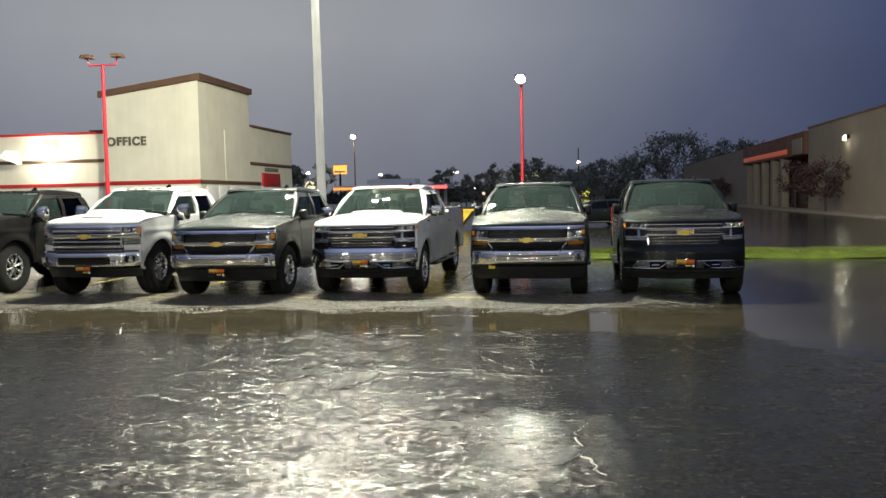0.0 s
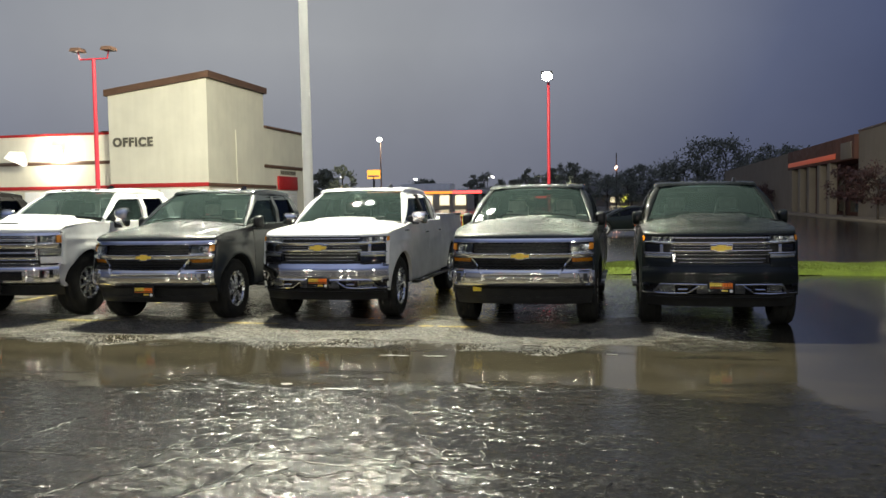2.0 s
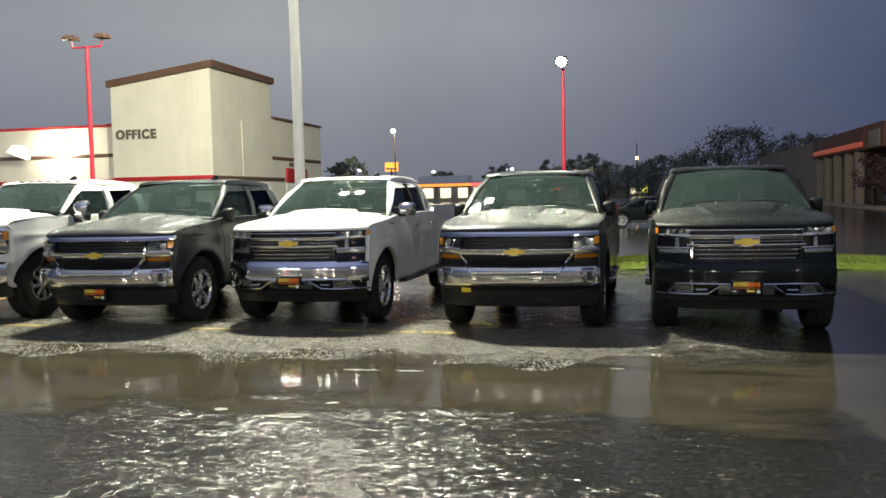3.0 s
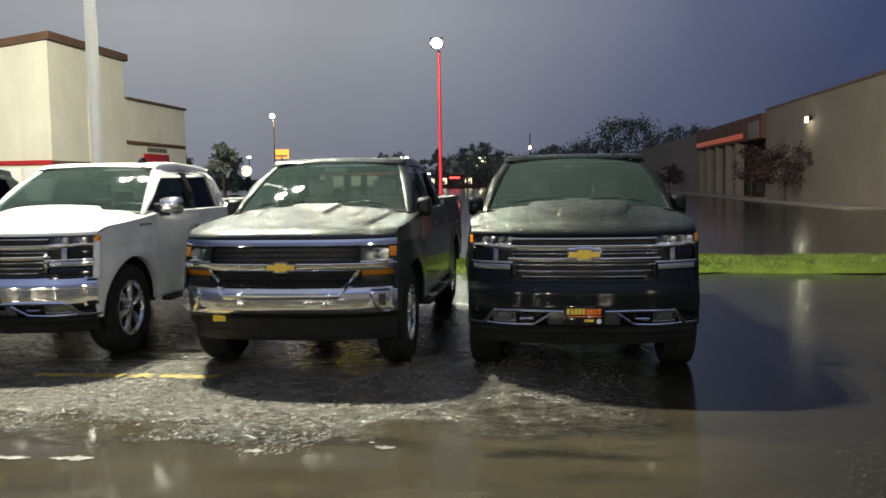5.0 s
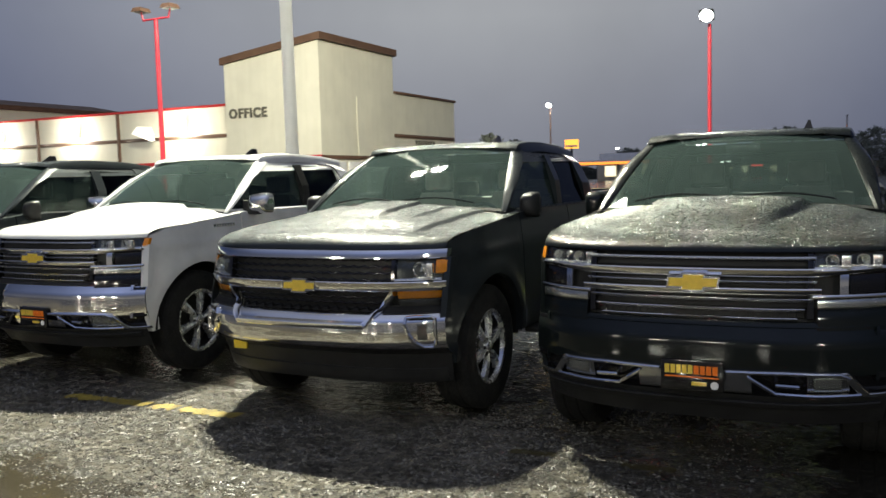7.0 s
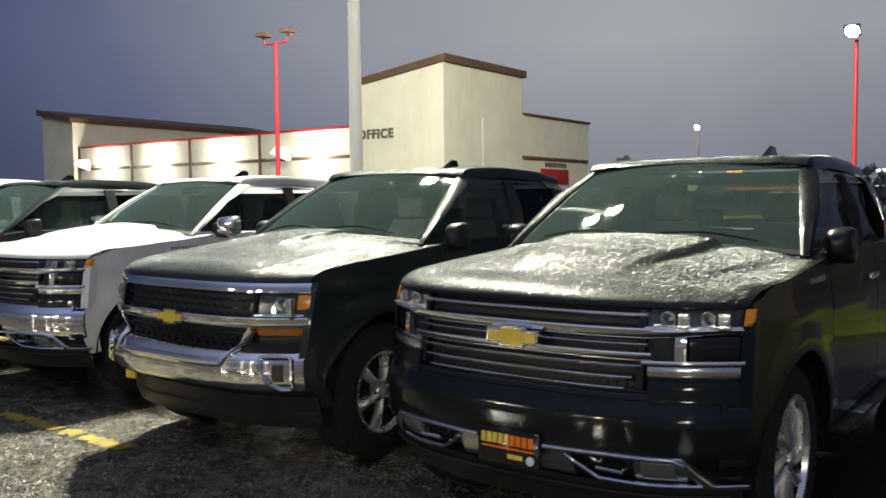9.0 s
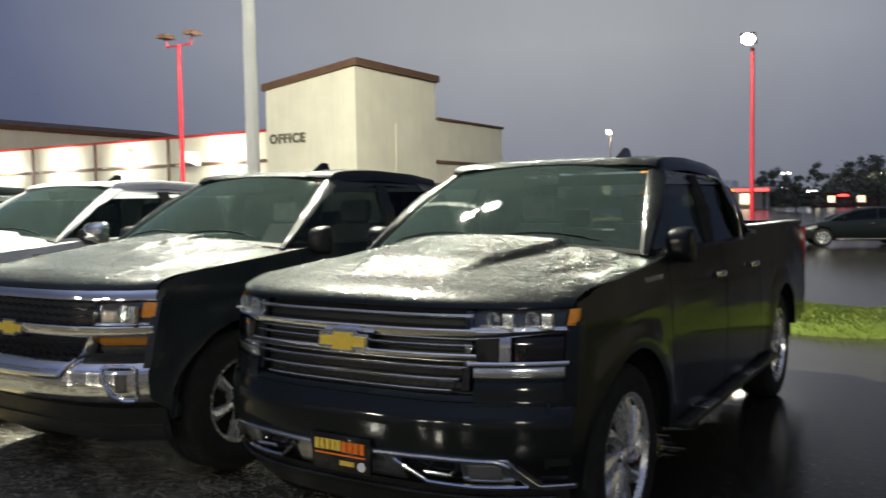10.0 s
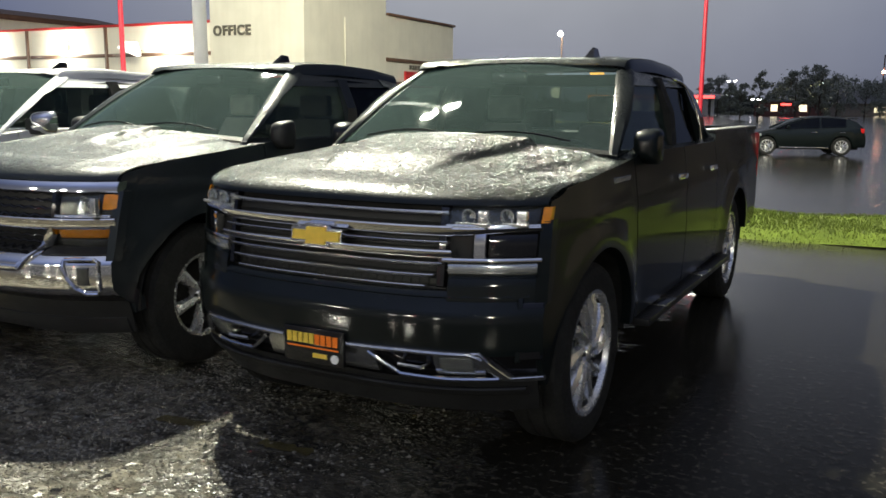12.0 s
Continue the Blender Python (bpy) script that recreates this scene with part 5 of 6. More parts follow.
def nose_heavy(T, S, colour, plate):
    """The nose of the heavy-duty trucks: tall chrome-barred grille and straight bumper."""
    L = S.lift
    part("grille_backing", S.plate(-0.94, 0.94, 0.74, 1.30, -0.05), "plastic", T)
    part("grille_top_bar", S.strip(-0.955, 0.955, 1.19, 1.235, 0.02, 0.06, 30), "chrome", T)
    mb = part("grille_mid_bar", S.strip(-0.955, 0.955, 1.0, 1.075, 0.03, 0.06, 30, tilt=0.010), "chrome", T)
    part("grille_bar", S.strip(-0.66, 0.66, 1.125, 1.15, 0.02, 0.05, 20, tilt=0.010), "chrome", T)
    part("grille_bar", S.strip(-0.66, 0.66, 0.93, 0.955, 0.02, 0.05, 20, tilt=0.010), "chrome", T)
    part("grille_bottom_bar", S.strip(-0.66, 0.66, 0.83, 0.875, 0.024, 0.06, 20, tilt=0.010), "chrome", T)
    part("upper_grille", grille_mesh(S, -0.66, 0.66, 1.08, 1.19, 0.012, 0.07, 0.03, True), "gloss_black", T)
    part("lower_grille", grille_mesh(S, -0.66, 0.66, 0.87, 1.0, 0.012, 0.07, 0.03, True), "gloss_black", T)
    for sx in (-1, 1):
        def seg(xa, xb, za, zb, out=0.02, th=0.04, n=10):
            p, q = sorted((sx * xa, sx * xb))
            return S.strip(p, q, za, zb, out, th, n)
        part("lamp_divider", seg(0.655, 0.69, 0.83, 1.2, 0.02, 0.05, 3), "chrome", T)
        headlamp(T, S, sx, 0.70, 0.93, 1.08, 1.19, 1, (0.915, 0.955, 1.08, 1.19))
        ll = part("lower_lamp", seg(0.70, 0.95, 0.90, 0.995, -0.005, 0.05), "lampchrome", T)
        part("lens", seg(0.70, 0.952, 0.88, 0.998, 0.008, 0.008), "lens", ll)
        part("corner_panel", seg(0.70, 0.955, 0.78, 0.88, 0.0, 0.05), colour, T)
        part("corner_post", seg(0.935, 0.965, 0.76, 1.22, 0.0, 0.06, 3), colour, T)
        fp = part("fog_pocket", seg(0.74, 0.90, 0.57, 0.69, 0.004, 0.03, 6), "gloss_black", T)
        part("fog_light", lathe([(0.0001, 0.0), (0.045, -0.004), (0.055, 0.02)], 18, "y", (sx * 0.82, S.front(0.82, 0.63 + L) - 0.008, 0.63 + L)), "lampchrome", fp)
    part("front_bumper", S.plate(-0.965, 0.965, 0.49, 0.755, 0.0, 36, 14), "chrome", T, "chrome bumper")
    part("bumper_top", sheet(lambda u, v: ((2 * u - 1) * 0.96, S.front((2 * u - 1) * 0.96, 0.755 + L) + 0.10 * v, 0.755 + L), 30, 2), "chrome", T)
    part("bumper_intake", S.strip(-0.50, 0.50, 0.535, 0.675, 0.003, 0.03, 20), "gloss_black", T)
    for x in (-0.60, 0.60):
        part("bumper_rib", S.strip(x - 0.055, x + 0.055, 0.51, 0.735, 0.012, 0.03, 5), "chrome", T)
    for z in (0.775, 1.165, 1.105):
        part("grille_bar", S.strip(-0.66, 0.66, z, z + 0.014, 0.012, 0.03, 20), "satin", T)
    part("valance", S.plate(-0.94, 0.94, 0.30, 0.50, 0.0, 30, 5), "plastic", T)
    badge(T, S.front(0, 1.035 + L) - 0.05, 1.035 + L, 0.26)
    if plate:
        dealer_plate(T, S, S.front(0, 0.53 + L) - 0.012, 0.45 + L)

# ---- ground ----
bm = bmesh.new()
bmesh.ops.create_grid(bm, x_segments=8, y_segments=8, size=900)
tagged(part("ground", bm, "asphalt"), "wet dark asphalt lot with standing water", "asphalt", kind="structure")

rnd = random.Random(3)


def worn_line(points, width, keep=0.74):
    """A painted line with ragged ends and worn-out gaps."""
    bm = bmesh.new()
    pts = [Vector((*p, 0.004)) for p in points]
    total = (pts[-1] - pts[0]).length
    d = (pts[-1] - pts[0]).normalized()
    s = Vector((-d.y, d.x, 0)) * width / 2
    k = 0.0
    while k < total:
        ln = rnd.uniform(0.15, 0.7)
        if rnd.random() < keep:
            n = max(3, int(ln / 0.03))
            left, right = [], []
            for i in range(n + 1):
                p = pts[0] + d * (k + ln * i / n)
                left.append(p + s * rnd.uniform(0.40, 1.10))
                right.append(p - s * rnd.uniform(0.40, 1.10))
            bm.faces.new([bm.verts.new(p) for p in left + right[::-1]])
        k += ln * (1.0 if rnd.random() < 0.8 else 1.25)
    return bm


for x in (-10.2, -7.45, -5.05, -2.45):
    tagged(part("stall_line", worn_line([(x, 15.2), (x, 20.4)], 0.10), "line"), "worn yellow stall line painted on asphalt", "stall line", "yellow stall lines", "structure")
# the two sparse stretches before the trucks get the shade-darkened yellow
for xa, xb, keep in ((-13.5, -9.6, 0.5), (-8.1, -6.9, 0.8), (-5.5, -4.3, 0.9), (-3.2, -1.8, 1.0), (-1.8, 0.4, 0.22), (0.5, 1.6, 0.22)):
    tagged(part("row_line", worn_line([(xa, 13.07), (xb, 13.07)], 0.16 if keep == 1.0 else 0.10, keep), "line" if keep > 0.3 else "line_shade"), "worn yellow line across the stall ends", "row line", "worn row line", "structure")


def crack(points, width, label="jagged crack filled with rain water"):
    """A crack in the asphalt: a thin wandering band with a raised lip."""
    bm = bmesh.new()
    pts = []
    for a, b in zip(points, points[1:]):
        a, b = Vector((*a, 0)), Vector((*b, 0))
        n = max(2, int((b - a).length / 0.05))
        for i in range(n):
            pts.append(a.lerp(b, i / n) + Vector((rnd.uniform(-1, 1), rnd.uniform(-1, 1), 0)) * 0.032)
    rings = []
    for i, p in enumerate(pts):
        d = (pts[min(i + 1, len(pts) - 1)] - pts[max(i - 1, 0)]).normalized()
        s = Vector((-d.y, d.x, 0)) * width * 0.6 * rnd.choice((0.06, 0.25, 0.5, 0.7, 0.9)) * rnd.uniform(0.7, 1.2)
        rings.append([p - s + Vector((0, 0, 0.001)), p - s * 0.4 + Vector((0, 0, 0.004)), p + s * 0.4 + Vector((0, 0, 0.005)), p + s + Vector((0, 0, 0.001))])
    loops(rings, closed=False, caps=False, bm=bm)
    return tagged(part("pavement_crack", bm, "crackshine"), label, "crack", "cracks in the asphalt", "structure")


for pts, w in (
    ([(-0.03, 5.25), (-0.06, 4.88), (-0.02, 4.56), (0.06, 4.28), (0.16, 4.10)], 0.022),
    ([(-0.02, 4.56), (-0.12, 4.40), (-0.16, 4.25)], 0.014),
    ([(-3.30, 4.63), (-3.34, 4.90), (-3.23, 5.16), (-2.95, 5.40)], 0.016),
    ([(-2.75, 7.18), (-2.20, 7.28), (-1.55, 7.25), (-0.86, 7.15), (-0.42, 7.22)], 0.016),
    ([(-0.86, 5.02), (-0.84, 4.74), (-0.76, 4.55)], 0.013),
    ([(-2.89, 6.22), (-2.74, 6.59), (-2.5, 6.96), (-2.34, 7.08), (-2.03, 7.07), (-1.68, 7.07), (-1.26, 7.04), (-0.89, 7.03), (-0.44, 6.94), (-0.03, 6.96)], 0.022),
    ([(-2.1, 6.29), (-1.92, 6.6), (-1.76, 6.81), (-1.64, 6.95)], 0.022),
    ([(-2.66, 7.1), (-2.62, 7.4), (-2.51, 7.69)], 0.016),
    ([(-2.34, 7.08), (-2.34, 7.41), (-2.32, 7.68)], 0.018),
    ([(-2.04, 7.1), (-2.11, 7.45), (-2.21, 7.65)], 0.014),
    ([(-2.24, 7.39), (-2.01, 7.5), (-1.69, 7.66)], 0.012),
    ([(-0.89, 7.03), (-0.69, 6.82), (-0.51, 6.63)], 0.018),
    ([(-1.04, 7.09), (-1.05, 7.33), (-1.07, 7.49)], 0.014),
    ([(-0.56, 7.85), (-0.52, 7.39), (-0.41, 7.11)], 0.014),
    ([(-3.91, 6.68), (-3.89, 6.97), (-3.18, 6.96)], 0.014),
    ([(-1.76, 6.81), (-1.43, 6.8), (-1.24, 6.97)], 0.012),
    ([(-3.88, 6.99), (-3.84, 7.44), (-3.79, 7.93)], 0.012),
    ([(-2.40, 7.03), (-2.41, 7.35), (-2.39, 7.55)], 0.012),
    ([(-2.66, 7.03), (-2.65, 7.36), (-2.54, 7.56)], 0.012),
    ([(-1.08, 7.89), (-0.81, 7.43), (-0.68, 7.20)], 0.013),
    ([(-2.12, 6.29), (-2.01, 6.63), (-1.89, 7.00)], 0.012),
    ([(0.17, 6.26), (0.22, 6.64), (0.36, 7.0)], 0.013),
):
    crack(pts, w)

# loose stone chips lie along the stall ends
def gravel(x0, x1, count, size, seed):
    r = random.Random(seed)
    vs, fs = [], []
    while len(fs) < count * 4:
        x = r.uniform(x0, x1)
        low = 11.35 + 0.95 * ss((x + 0.4) / 1.3) + 0.22 * math.sin(2.3 * x) + 0.13 * math.sin(5.9 * x + 1)
        y = low + 2.1 * r.random() ** 1.15
        if math.sin(3.1 * x + 1.7 * y) * math.sin(2.2 * y - 1.3 * x + 2) + 0.5 * math.sin(7.3 * x - 4.1 * y) < r.uniform(-1.3, 0.5):
            continue
        if r.random() < ss((x - 0.9) / 1.2):
            continue
        q = size * (0.45 + 0.9 * r.random() ** 1.6)
        a = r.uniform(0, 2 * math.pi)
        n = len(vs)
        for k in range(4):
            b, w = a + math.pi / 2 * k + r.uniform(-0.4, 0.4), q * r.uniform(0.7, 1.25)
            vs.append((x + w * math.cos(b), y + w * math.sin(b), r.uniform(-0.001, 0.002)))
        vs.append((x + q * r.uniform(-0.5, 0.5), y + q * r.uniform(-0.5, 0.5), q * r.uniform(0.35, 0.8)))
        fs += [(n + k, n + (k + 1) % 4, n + 4) for k in range(4)]
    me = bpy.data.meshes.new("stone_chips")
    me.from_pydata(vs, [], fs)
    me.materials.append(M["chip"])
    return tagged(new("stone_chips", me), "loose wet pale stone chips on the asphalt", "gravel", kind="stuff")


gravel(-2.6, 2.1, 13000, 0.010, 21)
gravel(-13.5, -2.6, 14000, 0.013, 22)

# pale blots on the asphalt before the row
def pale_blot(a, b, wide):
    """A pale blot with a ragged outline, stretched from a to b."""
    a, b = Vector((*a, 0.004)), Vector((*b, 0.004))
    c, d = (a + b) / 2, (b - a) / 2
    s = Vector((-d.y, d.x, 0)).normalized() * wide
    bm = bmesh.new()
    bm.faces.new([bm.verts.new(c + d * math.cos(k * math.pi / 13) * rnd.uniform(0.6, 1.05) + s * math.sin(k * math.pi / 13) * rnd.uniform(0.3, 1.1)) for k in range(26)])
    return tagged(part("pale_blot", bm, "pale"), "ragged pale blot on the wet asphalt", "paint mark", "pale paint remnants", "structure")


for a, b, wide in (((-2.26, 10.86), (-1.84, 10.87), 0.05), ((-1.76, 10.88), (-1.46, 10.89), 0.06), ((-0.62, 11.10), (-0.46, 11.11), 0.04), ((0.17, 11.23), (0.34, 11.23), 0.04), ((-1.07, 9.56), (-0.82, 9.33), 0.05),
                   ((-2.74, 9.30), (-2.58, 9.30), 0.05), ((-2.28, 9.16), (-1.91, 9.18), 0.05), ((-1.94, 9.62), (-1.80, 9.61), 0.04)):
    pale_blot(a, b, wide)

# grass island
GRASS = (-0.9, 46.0, 21.2, 23.75)


def island_edge(t):
    return 0.10 * math.sin(1.7 * t) + 0.06 * math.sin(4.3 * t + 1)


def island(u, v):
    x = mixv(GRASS[0], GRASS[1], u * u * 0.6 + u * 0.4)
    y0, y1 = GRASS[2] + island_edge(x), GRASS[3] + island_edge(x + 7)
    if x < 1.0:
        k = math.sqrt(max(0.0, 1 - ((1.0 - x) / 1.95) ** 2))
        c = (y0 + y1) / 2
        y0, y1 = c + (y0 - c) * k, c + (y1 - c) * k
    e = min(v, 1 - v)
    return (x, mixv(y0, y1, v), 0.002 + 0.12 * ss(e / 0.12) + 0.02 * math.sin(x * 2.1 + v * 7))


gi = tagged(part("grass_island", sheet(island, 150, 14), "turf"), "low grass island in the wet parking lot", "grass", kind="structure")
verts, faces = [], []
rnd = random.Random(5)
for i in range(46000):
    u = rnd.random() ** 1.5 * 0.62
    v = rnd.random()
    p = Vector(island(u, v))
    h = rnd.uniform(0.02, 0.05)
    a = rnd.uniform(0, 2 * math.pi)
    w = rnd.uniform(0.004, 0.008)
    lean = Vector((rnd.uniform(-1, 1), rnd.uniform(-1, 1), 0)) * h * 0.45
    c = Vector((math.cos(a), math.sin(a), 0)) * w
    n = len(verts)
    verts += [p - c, p + c, p + lean * 0.5 + c * 0.7 + Vector((0, 0, h * 0.6)), p + lean + Vector((0, 0, h)), p + lean * 0.5 - c * 0.7 + Vector((0, 0, h * 0.6))]
    faces.append((n, n + 1, n + 2, n + 3, n + 4))
me = bpy.data.meshes.new("grass_blades")
me.from_pydata(verts, [], faces)
me.materials.append(M["grass"])
tagged(new("grass_blades", me), "wet bright green grass blades", "grass", kind="stuff")

# ---- the parked row ----
BLACK = dict(style="new", colour="black_paint", bumper="body", plate="dealer", rim=0.30, spokes=10, twist=2.2, seats="seat_dark", mirror="black_paint", side="privacy")
truck("pickup_truck", (1.56, 13.03, 0), label="glossy black crew-cab pickup with chrome-barred grille, beaded with rain", drops=14000, **BLACK)
truck("pickup_truck", (-0.94, 13.06, 0), "mid", "grey_paint", "dark grey crew-cab pickup with chrome bumper, beaded with rain", plate="tag", rim=0.255, spokes=6, drops=11000)
truck("pickup_truck", (-3.81, 13.33, 0), "new", "white_paint", "white crew-cab pickup with chrome bumper and grille", plate="dealer", rim=0.265, spokes=6, seats="seat_dark", mirror="chrome")
truck("pickup_truck", (-6.17, 12.78, 0), "mid", "grey_paint", "dark grey crew-cab pickup with chrome bumper and dealer plate", plate="dealer", rim=0.255, spokes=6, drops=5000)
truck("pickup_truck", (-8.72, 12.95, 0), "heavy", "white_paint", "white heavy-duty pickup with hood scoop and chrome grille", plate="dealer", rim=0.245, spokes=8, lift=0.06, seats="seat_dark", scoop=True, mirror="chrome")
truck("pickup_truck", (-11.75, 13.0, 0), "heavy", "dark_paint", "dark brown heavy-duty pickup with chrome wheels", plate="dealer", rim=0.245, spokes=8, lift=0.06, seats="seat_dark", mirror="chrome")


# ---- poles ----
def flood_head(parent, at, target, mat="lamp", size=0.36, shell="plastic"):
    """A box floodlight that faces down and outward."""
    m = look((0, 0, 0), Vector(target) - Vector(at))
    hd = part("lamp_head", loops([[(-size, -size * 0.8, 0.0), (size, -size * 0.8, 0.0), (size, size * 0.8, 0.0), (-size, size * 0.8, 0.0)], [(-size, -size * 0.8, 0.10), (size, -size * 0.8, 0.10), (size, size * 0.8, 0.10), (-size, size * 0.8, 0.10)], [(-size * 0.5, -size * 0.4, 0.24), (size * 0.5, -size * 0.4, 0.24), (size * 0.5, size * 0.4, 0.24), (-size * 0.5, size * 0.4, 0.24)]]), shell, parent)
    hd.matrix_local = Matrix.Translation(at) @ m
    part("lamp_lens", lathe([(0.0001, -size * 0.42), (size * 0.5, -size * 0.36), (size * 0.8, -size * 0.18), (size * 0.92, -0.004)], 20, "z"), mat, hd)
    return hd


def pole(name, at, height, r0, r1, mat, label, lean=(0, 0), base=0.0):
    P = thing(name, (at[0], at[1], 0), label, "lamp post", "lamp posts of the lot")
    part("shaft", tube([(lean[0] * z, lean[1] * z, z) for z in (0, height * 0.3, height * 0.6, height)], [r0, mixv(r0, r1, 0.3), mixv(r0, r1, 0.6), r1], 14), mat, P)
    part("base", lathe([(0.32, 0.0), (0.32, 0.55), (0.29, 0.60), (0.0001, 0.60)], 20, "z"), "white", P)
    return P


P = pole("lamp_post", POLE, POLE_TOP, 0.125, 0.085, "whitepole", "tall white painted lamp post with two floodlights", (-0.008, 0.0))
tip = Vector((-0.008 * POLE_TOP, 0, POLE_TOP))
part("cross_arm", tube([tip + Vector((-0.6, 0, 0)), tip + Vector((0.9, 0, 0))], 0.05, 8), "whitepole", P)
for dx in (-0.55, 0.75):
    flood_head(P, (dx, -0.2, POLE_TOP + 0.02), (dx * 2.5, -6.0, 0.0))

P = pole("lamp_post", (-18.17, 29.62), 6.95, 0.088, 0.065, "redpole", "red painted lamp post with two unlit lamp heads")
part("cross_arm", tube([(-0.55, 0, 6.95), (0.55, 0, 6.95)], 0.03, 8), "redpole", P)
for dx in (-0.62, 0.62):
    part("lamp_head", loops([[(dx - 0.16, -0.2, 7.35), (dx + 0.16, -0.2, 7.35), (dx + 0.16, 0.2, 7.35), (dx - 0.16, 0.2, 7.35)], [(dx - 0.2, -0.25, 7.22), (dx + 0.2, -0.25, 7.22), (dx + 0.2, 0.25, 7.22), (dx - 0.2, 0.25, 7.22)]]), "brown", P)
    part("lamp_bracket", tube([(dx * 0.88, 0, 6.95), (dx, 0, 7.25)], 0.025, 6), "redpole", P)

P = pole("lamp_post", (-3.23, 44.0), 7.4, 0.09, 0.07, "redpole", "red painted lamp post with a lit lamp head")
flood_head(P, (0, -0.75, 7.60), (0.0, -6.0, 4.0), "lamp", 0.27)
P = pole("lamp_post", (-21.3, 77.2), 7.2, 0.07, 0.05, "brown", "distant thin lamp post with a lit lamp head")
flood_head(P, (0, -0.4, 7.4), (0.0, -6.0, 4.0), "lamp", 0.22)

for px, py, watts in REAR_POSTS:
    P = pole("lamp_post", (px, py), 7.3, 0.11, 0.09, "redpole", "red painted lamp post with lit lamp heads behind the aisle")
    part("cross_arm", tube([(-0.7, 0, 7.3), (0.7, 0, 7.3)], 0.04, 8), "redpole", P)
    for dx in (-0.7, 0.7):
        flood_head(P, (dx, 0.2, 7.4), (dx, 6.0, 4.5), "lamp", 0.45)

# ---- office building ----
B = thing("office_building", (-22.3, 41, 0), "cream stucco office building with brown roof edge and red band", "building")


def bpart(name, bm, mat, parent=None, label=""):
    """A part of a building, given in places of the lot."""
    parent = parent or B
    bmesh.ops.translate(bm, verts=bm.verts, vec=-parent.matrix_world.translation)
    return part(name, bm, mat, parent, label)


X0, X1, Y0, Y1, Y2 = -25.05, -19.66, 40.95, 47.68, 55.0


def prism(x0, x1, y0, y1, zl, zr, z0=0.0):
    """A block with a roof that slopes across x."""
    return loops([[(x0, y0, z0), (x1, y0, z0), (x1, y0, zr), (x0, y0, zl)], [(x0, y1, z0), (x1, y1, z0), (x1, y1, zr), (x0, y1, zl)]])


bpart("wall", prism(X0, X1, Y0, Y1, 7.25, 7.95), "cream")
bpart("roof", loops([[(X0 - 0.15, Y0 - 0.15, 7.22), (X1 + 0.18, Y0 - 0.15, 7.95), (X1 + 0.18, Y0 - 0.15, 8.27), (X0 - 0.15, Y0 - 0.15, 7.54)], [(X0 - 0.15, Y1 + 0.15, 7.22), (X1 + 0.18, Y1 + 0.15, 7.95), (X1 + 0.18, Y1 + 0.15, 8.27), (X0 - 0.15, Y1 + 0.15, 7.54)]]), "brown", label="brown metal roof edge")
bpart("annex_wall", box(-30.0, X1 - 0.01, Y1 + 0.001, Y2, 0, 6.05), "cream")
bpart("annex_roof", box(-30.1, X1 + 0.08, Y1 + 0.16, Y2 + 0.1, 6.05, 6.18, 0.01), "brown")
bpart("annex_band", box(X1 - 0.02, X1 + 0.05, Y1 + 0.02, Y2 - 0.1, 3.80, 3.98, 0.01), "brown")
rb = bmesh.new()
box(X0, X1 + 0.06, Y0 - 0.06, Y0 - 0.002, 2.62, 2.82, 0.01, bm=rb)
bpart("red_band", rb, "red")
bpart("side_band", box(X1 + 0.002, X1 + 0.06, Y0 - 0.06, 49.2, 2.62, 2.80, 0.01), "brown")
bpart("downpipe", tube([(X1 + 0.05, 44.04, 2.8), (X1 + 0.03, 44.04, 5.6)], 0.022, 8), "cream")
for k in range(4):
    y = 41.6 + k * 1.55
    w = bpart("window", box(X1 + 0.004, X1 + 0.05, y, y + 1.3, 0.9, 2.5, 0.01), "white")
for k in range(4):
    x = X0 + 0.25 + k * 1.28
    w = bpart("window", box(x, x + 1.1, Y0 - 0.05, Y0 - 0.004, 0.8, 2.5, 0.01), "white")
sg = bpart("sign_panel", box(X1 + 0.01, X1 + 0.12, 49.45, 52.4, 2.55, 3.36, 0.015), "red", label="red sign panel over white shutters")
bl = bmesh.new()
for k in range(8):
    y = 50.0 + k * 0.3
    box(X1 + 0.003, X1 + 0.03, y, y + 0.21, 3.47, 3.70, bm=bl)
bpart("writing_bars", bl, "letter", label="dark unreadable lettering")
for k in range(7):
    bpart("shutter_slat", box(X1 + 0.01, X1 + 0.06, 49.45, 52.4, 0.95 + k * 0.225, 1.15 + k * 0.225, 0.008), "white")
txt = bpy.data.curves.new("office_lettering", "FONT")
txt.body, txt.size, txt.extrude, txt.space_character, txt.align_x = "OFFICE", 0.60, 0.03, 1.18, "LEFT"
txt.offset = 0.022
txt.materials.append(M["letter"])
ob = new("office_lettering", txt)
ob.parent = B
ob.location = (-24.82 + 22.3, Y0 - 0.04 - 41, 4.70)
ob.rotation_euler = (math.pi / 2, 0, 0)
ob["label"] = "dark raised letters on the stucco"

